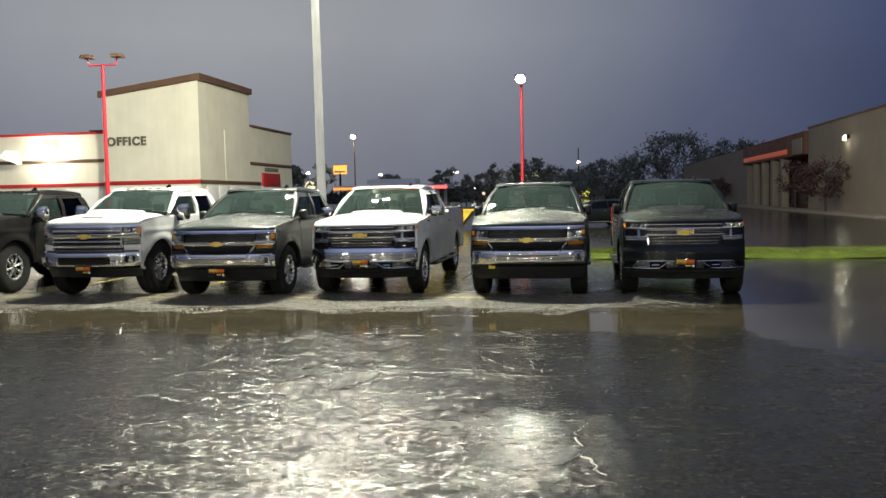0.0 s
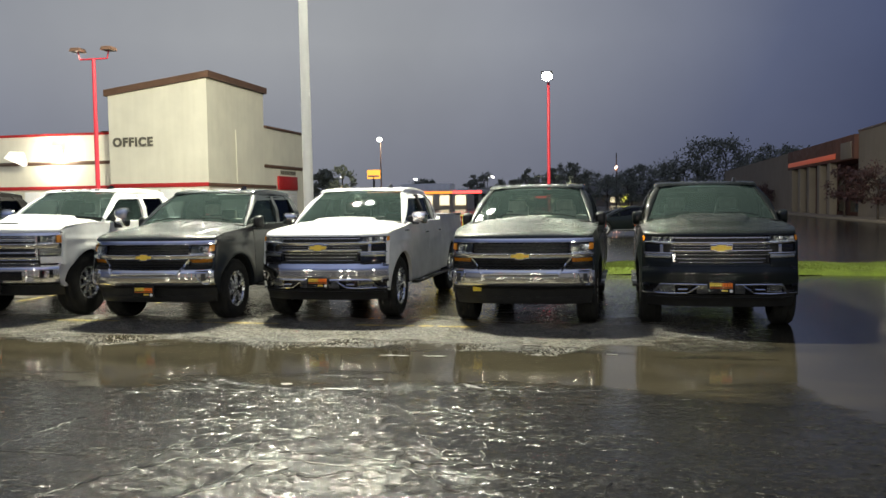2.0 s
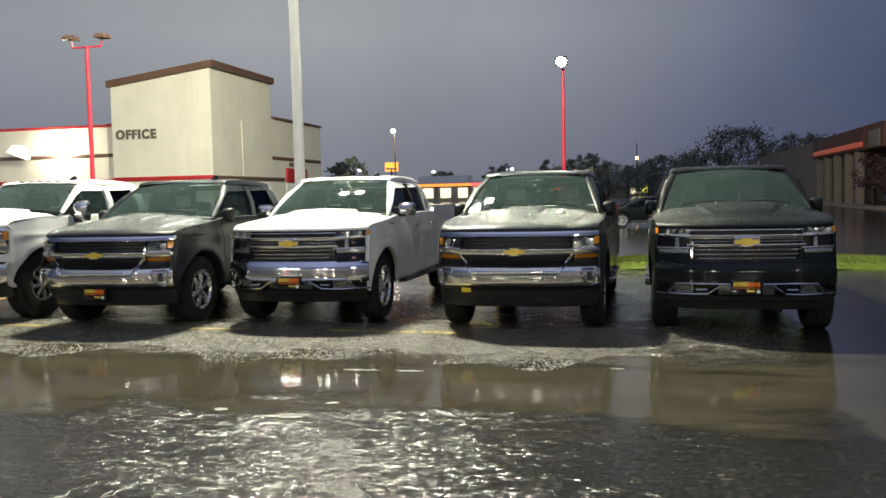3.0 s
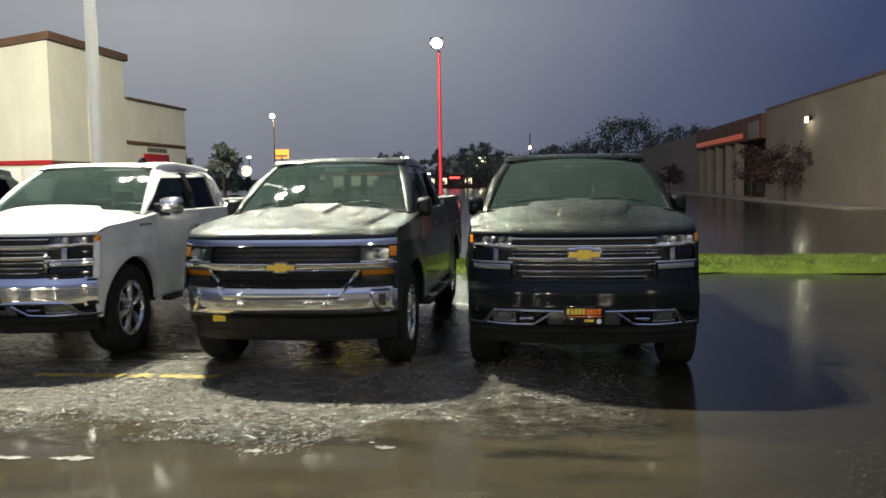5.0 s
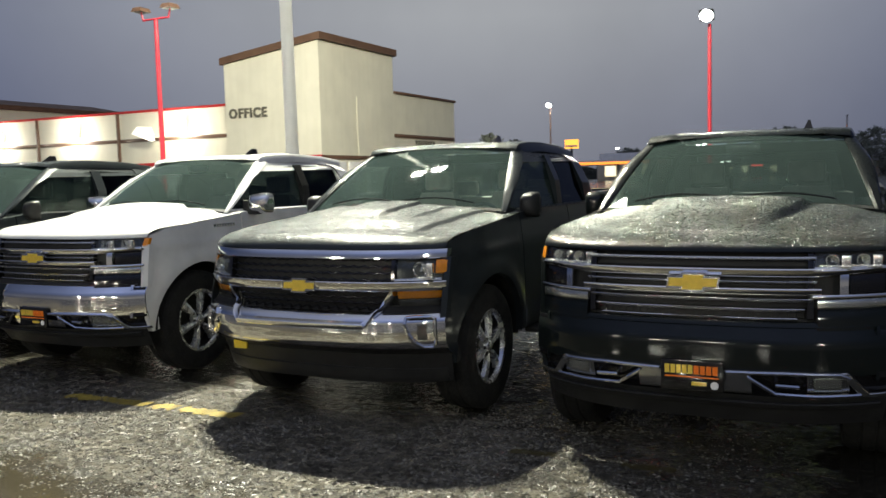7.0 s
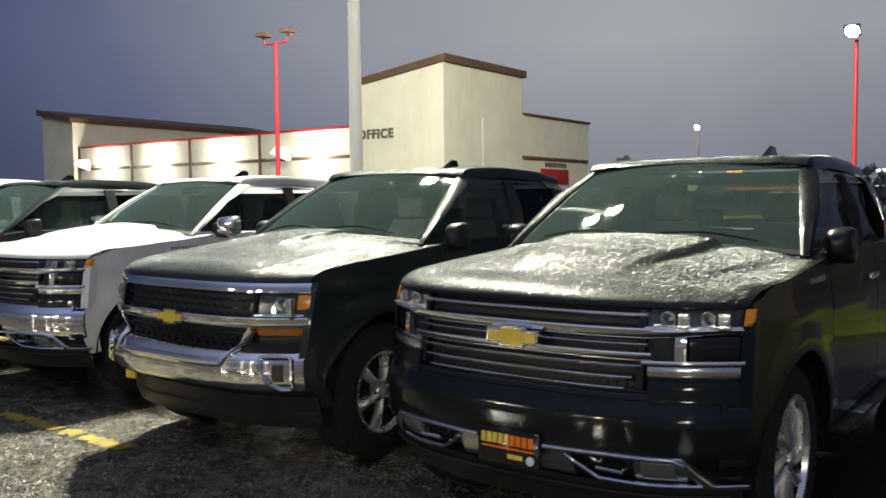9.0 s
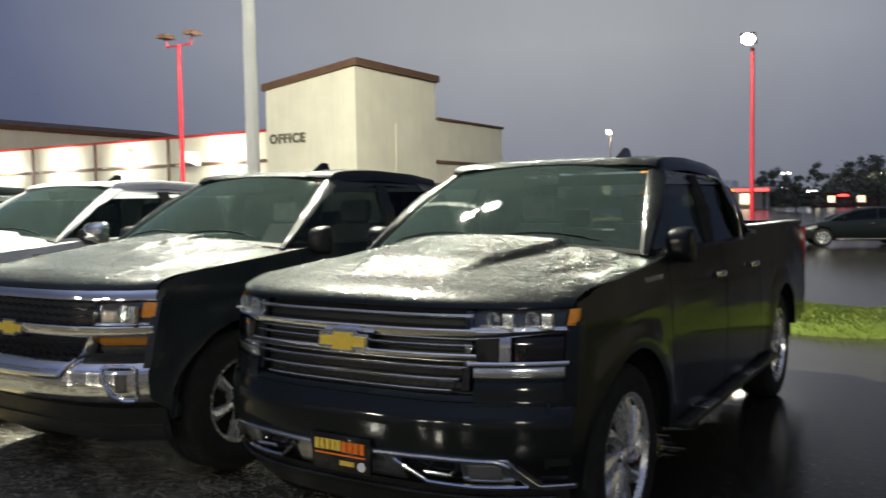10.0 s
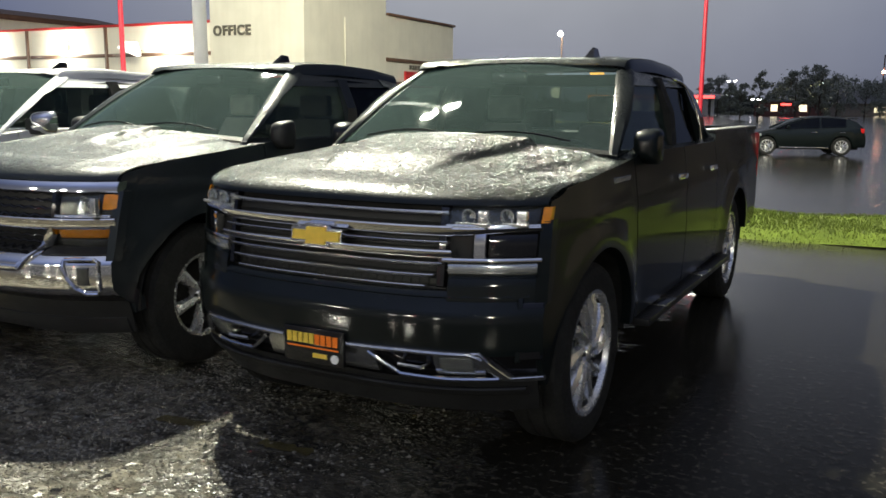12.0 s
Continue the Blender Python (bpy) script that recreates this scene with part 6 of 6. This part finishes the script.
# wing with lamps
B = thing("service_wing", (-38, 42.3, 0), "long cream service wing with brown posts, red edge and wall lamps", "building")
WY = 42.3
bpart("wall", box(-52.0, X0 + 0.2, WY, WY + 11, 0, 5.45), "cream")
bpart("roof_edge", box(-52.1, X0 - 0.02, WY - 0.08, WY + 11, 5.45, 5.57, 0.01), "red")
for k in range(4):
    xa, xb = -51.9 + k * 6.12, -51.9 + (k + 1) * 6.12 if k < 3 else X0 - 0.02
    bpart("brown_band", box(xa + 0.08, (xb - 0.1 if k < 3 else X0 - 0.05), WY - 0.05, WY - 0.002, 3.92, 4.10, 0.01), "brown")
for x in (-51.95, -45.8, -39.75, -33.5):
    bpart("post", box(x - 0.09, x + 0.09, WY - 0.10, WY - 0.003, 0, 5.45, 0.01), "brown")
bpart("red_band", box(-51.8, X0 - 0.02, WY - 0.07, WY - 0.054, 2.62, 2.80, 0.004), "red")
for k in range(9):
    x = -51.0 + k * 2.85
    if x + 2.2 < X0:
        bpart("window", box(x, x + 2.2, WY - 0.045, WY - 0.004, 0.4, 2.5, 0.01), "white")
for x in (-28.96, -36.66, -42.87, -48.59):
    wl = bpart("wall_lamp", box(x - 0.28, x + 0.28, WY - 0.20, WY - 0.004, 4.30, 4.85, 0.03), "white")
    bpart("lamp_lens", box(x - 0.30, x + 0.30, WY - 0.26, WY - 0.204, 4.22, 4.86, 0.02), "walllamp")
for x in (-30.75, -50.0):
    # the heads are turned out towards the lot
    rings = []
    for deep, k in ((0.0, 1.0), (0.30, 0.55)):
        rings.append([(x + 0.71 * (u * k - deep), WY - 1.0 + 0.71 * (u * k + deep), 4.22 + w * k) for u, w in ((-0.58, 0.05), (0.34, -0.36), (0.55, -0.30), (0.40, 0.36), (-0.28, 0.40))])
    bpart("flood_lamp", loops(rings), "white", label="white floodlight housing on an arm")
    bpart("lamp_arm", tube([(x - 0.2, WY - 0.80, 4.22), (x - 0.2, WY, 4.2)], 0.03, 6), "brown")

# block at the wing's end
B = thing("end_building", (-54, 48, 0), "cream block with a sloping brown roof at the wing's end", "building")
bpart("wall", prism(-56.0, -52.12, WY - 0.4, 60, 7.9, 7.25), "cream")
bpart("roof", loops([[(-56.3, WY - 0.7, 7.95), (-51.9, WY - 0.7, 7.22), (-51.9, WY - 0.7, 7.55), (-56.3, WY - 0.7, 8.35)], [(-56.3, 61, 7.95), (-51.9, 61, 7.22), (-51.9, 61, 7.55), (-56.3, 61, 8.35)]]), "brown")

# ---- long store on the other side ----
SX = 18.0
B = thing("store_building", (24, 90, 0), "long dark tan store with an entrance canopy and one wall lamp", "building")
bpart("wall", box(SX, SX + 30, 20.0, 73.4, 0, 6.65), "tan")
bpart("wall_cap", box(SX - 0.06, SX + 30, 20.0, 73.45, 6.65, 6.80, 0.01), "brown")
bpart("far_wall", box(SX + 0.1, SX + 30, 101.2, 165, 0, 6.55), "tan")
bpart("entrance_wall", box(SX + 2.5, SX + 30, 73.41, 101.19, 0, 6.5), "darkwall")
bpart("entrance_canopy", box(SX - 0.3, SX + 3.0, 73.5, 101.1, 4.6, 6.5, 0.02), "darkwall")
bpart("canopy_light", box(SX - 0.36, SX - 0.304, 79.5, 100.5, 4.85, 5.30, 0.01), "dimled", label="dim red light strip")
bpart("canopy_panel", box(SX - 0.36, SX - 0.304, 74.2, 77.6, 4.7, 6.0, 0.01), "tan", label="dull pale sign panel")
for y in (82.5, 86.5, 91.0, 95.5, 99.8):
    bpart("column", box(SX - 0.2, SX + 0.4, y - 0.55, y + 0.55, 0, 4.62, 0.02), "tan")
for y0 in (83.4, 88.0, 92.2, 96.4):
    bpart("shop_window", box(SX + 2.44, SX + 2.49, y0, y0 + 2.6, 0.3, 3.4), "shop")
wl = bpart("wall_lamp", box(SX - 0.22, SX - 0.003, 62.2, 63.0, 5.15, 5.45, 0.03), "plastic")
bpart("lamp_lens", box(SX - 0.26, SX - 0.222, 62.3, 62.9, 5.05, 5.40, 0.01), "storelamp")
bpart("kerb", box(SX - 2.2, SX - 0.002, 50.0, 160, 0.0, 0.15, 0.02), "tan")


# ---- trees ----
def tree(name, at, height, spread, leaf="leaf", label="dark leafy tree", trunk_share=0.3, clumps=46, leaves=1500, seed=1, leaf_size=0.35, group="trees round the lot"):
    """A trunk with limbs and a loose crown of leaf clusters."""
    r = random.Random(seed)
    T = thing(name, (*at, 0), label, "tree", group)
    bm = tube([(0, 0, 0), (0.03 * height * r.uniform(-1, 1), 0, height * trunk_share), (0.04 * height * r.uniform(-1, 1), 0.02 * height, height * 0.8)], [height * 0.022, height * 0.016, height * 0.005], 8)
    centres = []
    for k in range(clumps):
        a, q = r.uniform(0, 2 * math.pi), r.random()
        z = height * (trunk_share + (1 - trunk_share) * r.random() ** 0.85)
        t = (z / height - trunk_share) / (1 - trunk_share)
        w = spread * (0.35 + 0.65 * math.sin(math.pi * min(1, 0.18 + 0.75 * t))) * math.sqrt(q)
        c = Vector((w * math.cos(a), w * math.sin(a), z))
        centres.append((c, r.uniform(0.12, 0.26) * spread))
        if k % 4 == 0:
            s = Vector((0, 0, max(height * trunk_share * 0.8, z - 0.5 * w - 0.1 * height)))
            tube([s, s.lerp(c, 0.5) + Vector((0, 0, 0.03 * height)), c], [height * 0.008, height * 0.005, height * 0.002], 5, bm=bm)
    part("trunk", bm, "bark", T)
    vs, fs = [], []
    for k in range(leaves):
        c, rad = centres[r.randrange(len(centres))]
        d = Vector((r.gauss(0, 1), r.gauss(0, 1), r.gauss(0, 0.8))) * rad * 0.62
        p = c + d
        u = Vector((r.gauss(0, 1), r.gauss(0, 1), r.gauss(0, 1))).normalized()
        v = u.orthogonal().normalized()
        s = leaf_size * r.uniform(0.5, 1.2)
        n = len(vs)
        vs += [p - u * s, p + v * s * 0.5, p + u * s, p - v * s * 0.5]
        fs.append((n, n + 1, n + 2, n + 3))
    me = bpy.data.meshes.new("crown")
    me.from_pydata(vs, [], fs)
    me.materials.append(M[leaf])
    o = new("crown", me)
    o.parent = T
    return T


RED = dict(leaf="redleaf", label="small ornamental tree with dark red leaves beside the store", clumps=40, leaves=1500, leaf_size=0.14, trunk_share=0.38, group="ornamental trees by the store")
tree("ornamental_tree", (16.7, 72.0), 3.6, 1.7, seed=11, **RED)
tree("ornamental_tree", (16.7, 63.2), 3.6, 1.9, seed=12, **RED)
tree("ornamental_tree", (16.5, 112.0), 3.2, 1.6, seed=13, **RED)


def bearing(deg, dist):
    """A place seen in that direction from the lot's front, so many metres on."""
    return (dist * math.tan(radians(deg)), dist)


for k, (deg, dist, h, w) in enumerate([(-6.3, 290, 9.0, 6), (-5.2, 285, 10.0, 6), (-4.2, 290, 10.5, 6), (-3.0, 285, 9.5, 6), (-1.9, 290, 9.0, 6), (-0.8, 285, 9.0, 6), (0.5, 240, 10.0, 6), (1.5, 235, 10.5, 6), (2.5, 230, 10.5, 6),
                                       (3.8, 210, 12.0, 6), (5.0, 205, 14.5, 6.5), (6.3, 200, 14.0, 6), (7.6, 205, 11.5, 5), (9.2, 195, 12.5, 5), (10.3, 195, 12.0, 5), (-9.6, 228, 8.5, 3.0),
                                       (-19.6, 150, 8.0, 2.8), (-22.5, 160, 7.5, 3), (-13.0, 260, 9, 4)]):
    x, y = bearing(deg, dist)
    tree("tree", (x, y), h, w, label="dark tree at the far edge of the lots", clumps=40, leaves=1900, seed=40 + k, leaf_size=0.40, trunk_share=0.12, group="trees at the far edge")
tree("shrub", (-17.9, 56.5), 4.2, 1.0, label="slim young tree beside the office wall", clumps=16, leaves=360, seed=91, leaf_size=0.16, trunk_share=0.4, group="")

# ---- far side of the road ----
B = thing("fuel_station", (-46, 200, 0), "far filling station with a glowing orange canopy edge", "building")
bpart("canopy", box(-59, -31.8, 196, 208, 3.65, 4.65, 0.03), "white")
bpart("canopy_light", box(-59.1, -38.6, 195.9, 195.99, 3.7, 4.25, 0.01), "led")
bpart("canopy_light", box(-38.5, -31.7, 195.9, 195.99, 3.7, 4.25, 0.01), "redled", label="red light strip")
for x in (-57, -48, -40, -33):
    bpart("column", box(x - 0.3, x + 0.3, 201, 201.6, 0, 3.65), "white")
bpart("shop", box(-56, -38, 212, 222, 0, 3.9), "cream")
for x in (-54, -49.5, -45, -41):
    bpart("window", box(x, x + 2.6, 211.9, 211.99, 1.0, 3.4), "window")
bpart("roof_panel", box(-52, -40, 200, 206, 4.7, 6.2, 0.05), "white")

B = thing("tall_sign", (-58.5, 200, 0), "tall lit yellow and orange roadside sign", "sign")
bpart("mast", tube([(-58.5, 200, 0), (-58.5, 200, 8.2)], 0.25, 8), "plastic")
bpart("panel", box(-60.1, -56.9, 199.8, 200.2, 7.6, 9.7, 0.05), "signglow")
bpart("panel_bar", box(-59.9, -57.1, 199.72, 199.79, 8.0, 8.4, 0.01), "white")

B = thing("roadside_house", (-5, 280, 0), "low dark house with a lit window", "house")
bpart("wall", box(-16, 6, 280, 290, 0, 3.4), "tan")
bpart("roof", loops([[(-17, 279, 3.4), (7, 279, 3.4), (7, 291, 3.4), (-17, 291, 3.4)], [(-14, 284.8, 7.4), (4, 284.8, 7.4), (4, 285.2, 7.4), (-14, 285.2, 7.4)]]), "roofgrey")
bpart("window", box(-4.2, -1.0, 279.9, 279.99, 1.0, 2.6), "window")
B = thing("round_sign", (0.5, 270, 0), "round lit yellow sign on a stand", "sign")
bpart("stand", tube([(0.5, 270, 0), (0.5, 270, 1.4)], 0.1, 6), "plastic")
bpart("face", lathe([(0.0001, 269.8), (1.3, 269.8), (1.3, 270.1), (0.0001, 270.1)], 24, "y", (0.5, 0, 2.3)), "yellowglow")
B = thing("round_sign", (-53.0, 160, 0), "round lit white roadside sign", "sign")
bpart("stand", tube([(-53, 160, 0), (-53, 160, 3.4)], 0.1, 6), "plastic")
bpart("face", lathe([(0.0001, 159.8), (1.0, 159.8), (1.0, 160.1), (0.0001, 160.1)], 24, "y", (-53, 0, 4.2)), "window")

B = thing("utility_pole", (-2.0, 250, 0), "wooden utility pole with a small lamp", "utility pole")
bpart("shaft", tube([(-2.0, 250, 0), (-2.0, 250, 15.0)], [0.22, 0.14], 8), "wood")
bpart("lamp", lathe([(0.0001, 10.4), (0.35, 10.6), (0.35, 11.1), (0.0001, 11.3)], 12, "z", (-2.0, 249.5, 0)), "orangelamp")
B = thing("utility_pole", (-84, 70, 0), "wooden utility pole behind the wing", "utility pole")
bpart("shaft", tube([(-84, 70, 0), (-84, 70, 11.0)], [0.2, 0.13], 8), "wood")
bpart("cross_arm", box(-85.2, -82.8, 69.9, 70.1, 10.2, 10.4), "wood")

for deg, dist, h, n in [(-8.85, 270, 9.3, 2), (-3.7, 300, 9.5, 2), (-9.6, 280, 5.2, 3), (-18.4, 210, 8.2, 1), (-21.0, 190, 5.0, 1), (-13.6, 230, 8.0, 1), (-7.4, 260, 4.0, 2), (-10.8, 240, 4.4, 1)]:
    x, y = bearing(deg, dist)
    B = thing("street_lamp", (x, y, 0), "distant lit street lamp on a thin mast", "street lamp", "distant street lamps")
    bpart("mast", tube([(x, y, 0), (x, y, h)], 0.12, 6), "plastic")
    for k in range(n):
        bpart("lamp", box(x - 0.4 + k * 1.7, x + 0.4 + k * 1.7, y - 0.4, y + 0.1, h - 0.1, h + 0.35, 0.05), "tinylamp")


# hedges and low roofs that close the horizon
def hedge(deg0, deg1, dist, height, seed):
    """A ragged dark hedge row across the view: leaf clusters round a shade-toned core."""
    r = random.Random(seed)
    xa, xb = bearing(deg0, dist)[0], bearing(deg1, dist)[0]
    T = thing("hedge", ((xa + xb) / 2, dist, 0), "ragged dark hedge row at the far side of the road", "hedge", "far hedges")
    half = (xb - xa) / 2
    n = 40
    top = [height * r.uniform(0.55, 1.0) for k in range(n + 1)]
    # solid core whose dark colour stands for shade inside the hedge
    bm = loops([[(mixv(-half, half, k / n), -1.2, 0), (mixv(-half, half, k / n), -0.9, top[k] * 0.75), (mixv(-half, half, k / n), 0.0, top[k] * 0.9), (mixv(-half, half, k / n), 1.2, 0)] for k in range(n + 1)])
    part("shade_core", bm, "hedgecore", T)
    vs, fs = [], []
    for k in range(int(half * 60)):
        u = r.random()
        p = Vector((mixv(-half, half, u), r.uniform(-1.4, 0.6), top[int(u * n)] * r.uniform(0.1, 1.12)))
        d = Vector((r.gauss(0, 1), r.gauss(0, 1), r.gauss(0, 1))).normalized()
        e = d.orthogonal().normalized()
        q = 0.34 * r.uniform(0.5, 1.2)
        m = len(vs)
        vs += [p - d * q, p + e * q * 0.5, p + d * q, p - e * q * 0.5]
        fs.append((m, m + 1, m + 2, m + 3))
    me = bpy.data.meshes.new("foliage")
    me.from_pydata(vs, [], fs)
    me.materials.append(M["leaf"])
    o = new("foliage", me)
    o.parent = T
    return T


for k, (a, b, dist, h) in enumerate(((-27.0, -17.5, 305, 6.0), (-17.6, -11.5, 310, 6.0), (-11.6, -5.0, 305, 6.5), (-5.2, 1.0, 310, 6.5), (0.8, 6.0, 300, 6.5), (5.8, 11.0, 295, 6.5))):
    hedge(a, b, dist, h, 130 + k)

for k, (deg, dist, h, w) in enumerate(((-9.0, 206, 8.6, 2.6), (-7.9, 158, 5.4, 1.8), (-7.2, 149, 5.2, 1.6), (-6.2, 150, 7.0, 1.3), (-4.3, 160, 7.4, 2.6), (-3.6, 166, 8.6, 2.6), (-3.0, 160, 8.4, 2.4), (-2.2, 164, 7.0, 2.6), (-1.0, 200, 8.0, 4.0), (0.3, 205, 7.6, 4.0))):
    tree("tree", bearing(deg, dist), h, w, label="dark ragged tree beyond the road", clumps=30, leaves=1700, seed=200 + k, leaf_size=0.22, trunk_share=0.12, group="trees at the far edge")


# a low shop row with lit windows on the far side of the road
B = thing("roadside_shop", (-21.5, 236, 0), "low dark shop row with small lit windows", "building")
bpart("wall", box(-29, -14, 232, 240, 0, 3.4), "darkwall")
bpart("roof", box(-29.4, -13.6, 231.6, 240.4, 3.4, 3.75, 0.03), "roofgrey")
for x, w in ((-25.2, 1.5), (-18.9, 1.8), (-27.8, 0.8)):
    bpart("window", box(x, x + w, 231.92, 231.99, 1.1, 2.7), "window")
# added red strip stands in for the red lights of traffic
bpart("red_glow_strip", box(-23.0, -20.2, 231.9, 231.98, 2.5, 3.0, 0.01), "redled", label="small red glow strip for the lights of far traffic")

# ---- parked car across the grass ----
def hatchback(at, rz, colour="black_paint", label="black hatchback with alloy wheels parked on the wet lot"):
    """A low five-door hatchback; y runs back from the nose."""
    C = thing("parked_car", (*at, 0), label, "car", rz=rz)

    def belt(y):
        return table(y, [(0.10, 0.62), (0.25, 0.70), (0.70, 0.80), (1.20, 0.90), (2.6, 0.95), (3.7, 1.00), (3.95, 0.98), (4.08, 0.74)])

    def wide(y):
        return 0.86 * (1 - 0.22 * ss((0.55 - y) / 0.5) ** 2 - 0.12 * ss((y - 3.5) / 0.6) ** 2)

    rings = []
    for k in range(31):
        y = 0.10 + 3.98 * k / 30
        w, z = wide(y), belt(y)
        lo = 0.24 + 0.05 * ss((y - 3.4) / 0.6)
        if min(abs(y - 0.78), abs(y - 3.28)) < 0.36:
            lo = max(lo, 0.32 + math.sqrt(max(0.0, 0.36 ** 2 - min(abs(y - 0.78), abs(y - 3.28)) ** 2)))
        half = [(w * 0.93, lo), (w, lo + 0.10 * (z - lo)), (w * 1.01, mixv(lo, z, 0.55)), (w * 0.985, z - 0.05), (w * 0.93, z), (w * 0.5, z + 0.045)]
        rings.append([(x, y, h) for x, h in half] + [(-x, y, h) for x, h in half[::-1]])
    part("body", loops(rings), colour, C, sharp=50)
    part("floor_pan", box(-0.60, 0.60, 0.3, 3.9, 0.20, 0.62, 0.03), "under", C)
    top = [(1.10, 0.92), (1.55, 1.14), (2.0, 1.30), (2.5, 1.36), (3.0, 1.35), (3.5, 1.29), (3.8, 1.18), (3.98, 0.98)]

    def shell(y, g=0.0):
        z = table(y, top) + g
        b = belt(y)
        k = max(0.0, min(1.0, (z - b) / 0.4))
        return [(0.78 + g, y, b - 0.01), (0.78 - 0.17 * k + g, y, z - 0.05 * k), (0.78 - 0.30 * k, y, z), (0.0, y, z + 0.012), (-0.78 + 0.30 * k, y, z), (-0.78 + 0.17 * k - g, y, z - 0.05 * k), (-0.78 - g, y, b - 0.01)]

    ys = [1.10, 1.35, 1.55, 1.8, 2.0, 2.25, 2.5, 2.75, 3.0, 3.25, 3.5, 3.65, 3.8, 3.92, 3.98]
    g = part("glasshouse", loops([shell(y) for y in ys], closed=False, caps=False), "privacy", C, "dark tinted glass band")
    part("roof", loops([shell(y, 0.008)[1:6] for y in ys if 1.9 < y < 3.7], closed=False, caps=False), colour, C)
    for sx in (-1, 1):
        for y0, y1 in ((1.10, 2.0), (2.55, 2.60), (3.42, 3.98)):
            rows = [[Vector((sx * p[0], p[1], p[2])) for p in shell(mixv(y0, y1, i / 6), 0.006)[:2]] for i in range(7)]
            bm = loops(rows, closed=False, caps=False) if y0 > 2 else tube([r[1] for r in rows], 0.03, 6)
            part("pillar", bm, colour, C)
        for y in (0.78, 3.28):
            wh = new("wheel")
            wh.parent = C
            wh.location = (sx * 0.79, y, 0.32)
            part("tyre", lathe([(0.2, -0.09), (0.30, -0.10), (0.32, -0.07), (0.32, 0.07), (0.30, 0.10), (0.2, 0.09)], 28), "rubber", wh)
            b2 = lathe([(0.21, 0.085), (0.225, 0.10), (0.195, 0.10), (0.18, 0.0)], 28)
            for k in range(10):
                a = 2 * math.pi * k / 10
                tube([(0.085, 0.03 * math.cos(a), 0.03 * math.sin(a)), (0.085, 0.2 * math.cos(a), 0.2 * math.sin(a))], 0.022, 5, bm=b2)
            part("rim", b2, "alloy", wh)
            if sx < 0:
                wh.rotation_euler = (0, 0, math.pi)
        part("headlight", loops([[(sx * (wide(y) - d), y, belt(y) - 0.055 + e) for d, e in ((-0.012, -0.05), (-0.012, 0.02), (0.05, 0.045), (0.05, -0.05))] for y in (0.16, 0.3, 0.45, 0.58)]), "lampchrome", C)
        part("tail_light", box(sx * 0.70 - 0.10, sx * 0.70 + 0.09, 3.82, 4.03, 0.80, 0.96, 0.03), "tail", C)
        part("mirror", box(sx * 0.90 - 0.08, sx * 0.90 + 0.08, 1.42, 1.52, 0.93, 1.05, 0.03), colour, C)
        for y in (2.35, 3.30):
            part("handle", box(sx * 0.865 - 0.012, sx * 0.865 + 0.012, y - 0.09, y + 0.09, 0.80, 0.825, 0.006), "chrome", C)
        part("sill_trim", box(sx * 0.845 - 0.02, sx * 0.845 + 0.02, 1.2, 2.85, 0.25, 0.29, 0.006), "satin", C)
    part("spoiler", box(-0.50, 0.50, 3.55, 3.86, 1.285, 1.315, 0.012), colour, C)
    part("rear_bumper", box(-0.72, 0.72, 3.92, 4.12, 0.34, 0.62, 0.05), colour, C)
    part("plate", box(-0.24, 0.24, 4.12, 4.135, 0.45, 0.57, 0.004), "white", C)
    return C


hatchback((-1.55, 43.2), -72)

# ---- yellow skip behind the row ----
SK = thing("skip_container", (-7.6, 43.0, 0), "bright yellow steel skip with sloping ends on the wet lot", "skip")
prof = [(-1.25, 0.10), (1.22, 0.10), (1.95, 0.96), (-1.95, 0.96)]
part("tub", loops([[(x, -0.85, z) for x, z in prof], [(x, 0.85, z) for x, z in prof]]), "yellow", SK)
part("rim", loops([[(-2.02, -0.92, 0.94), (2.02, -0.92, 0.94), (2.02, -0.92, 1.02), (-2.02, -0.92, 1.02)], [(-2.02, 0.92, 0.94), (2.02, 0.92, 0.94), (2.02, 0.92, 1.02), (-2.02, 0.92, 1.02)]]), "yellow", SK)
for x in (-0.7, 0.0, 0.7):
    part("rib", box(x - 0.05, x + 0.05, -0.90, -0.852, 0.12, 0.93, 0.01), "yellow", SK)
part("sticker", box(1.0, 1.35, -0.862, -0.852, 0.60, 0.82), "plastic", SK, "dark sticker")
for x in (-0.9, 0.9):
    part("skid", box(x - 0.08, x + 0.08, -0.85, 0.85, 0.0, 0.10, 0.01), "plastic", SK)
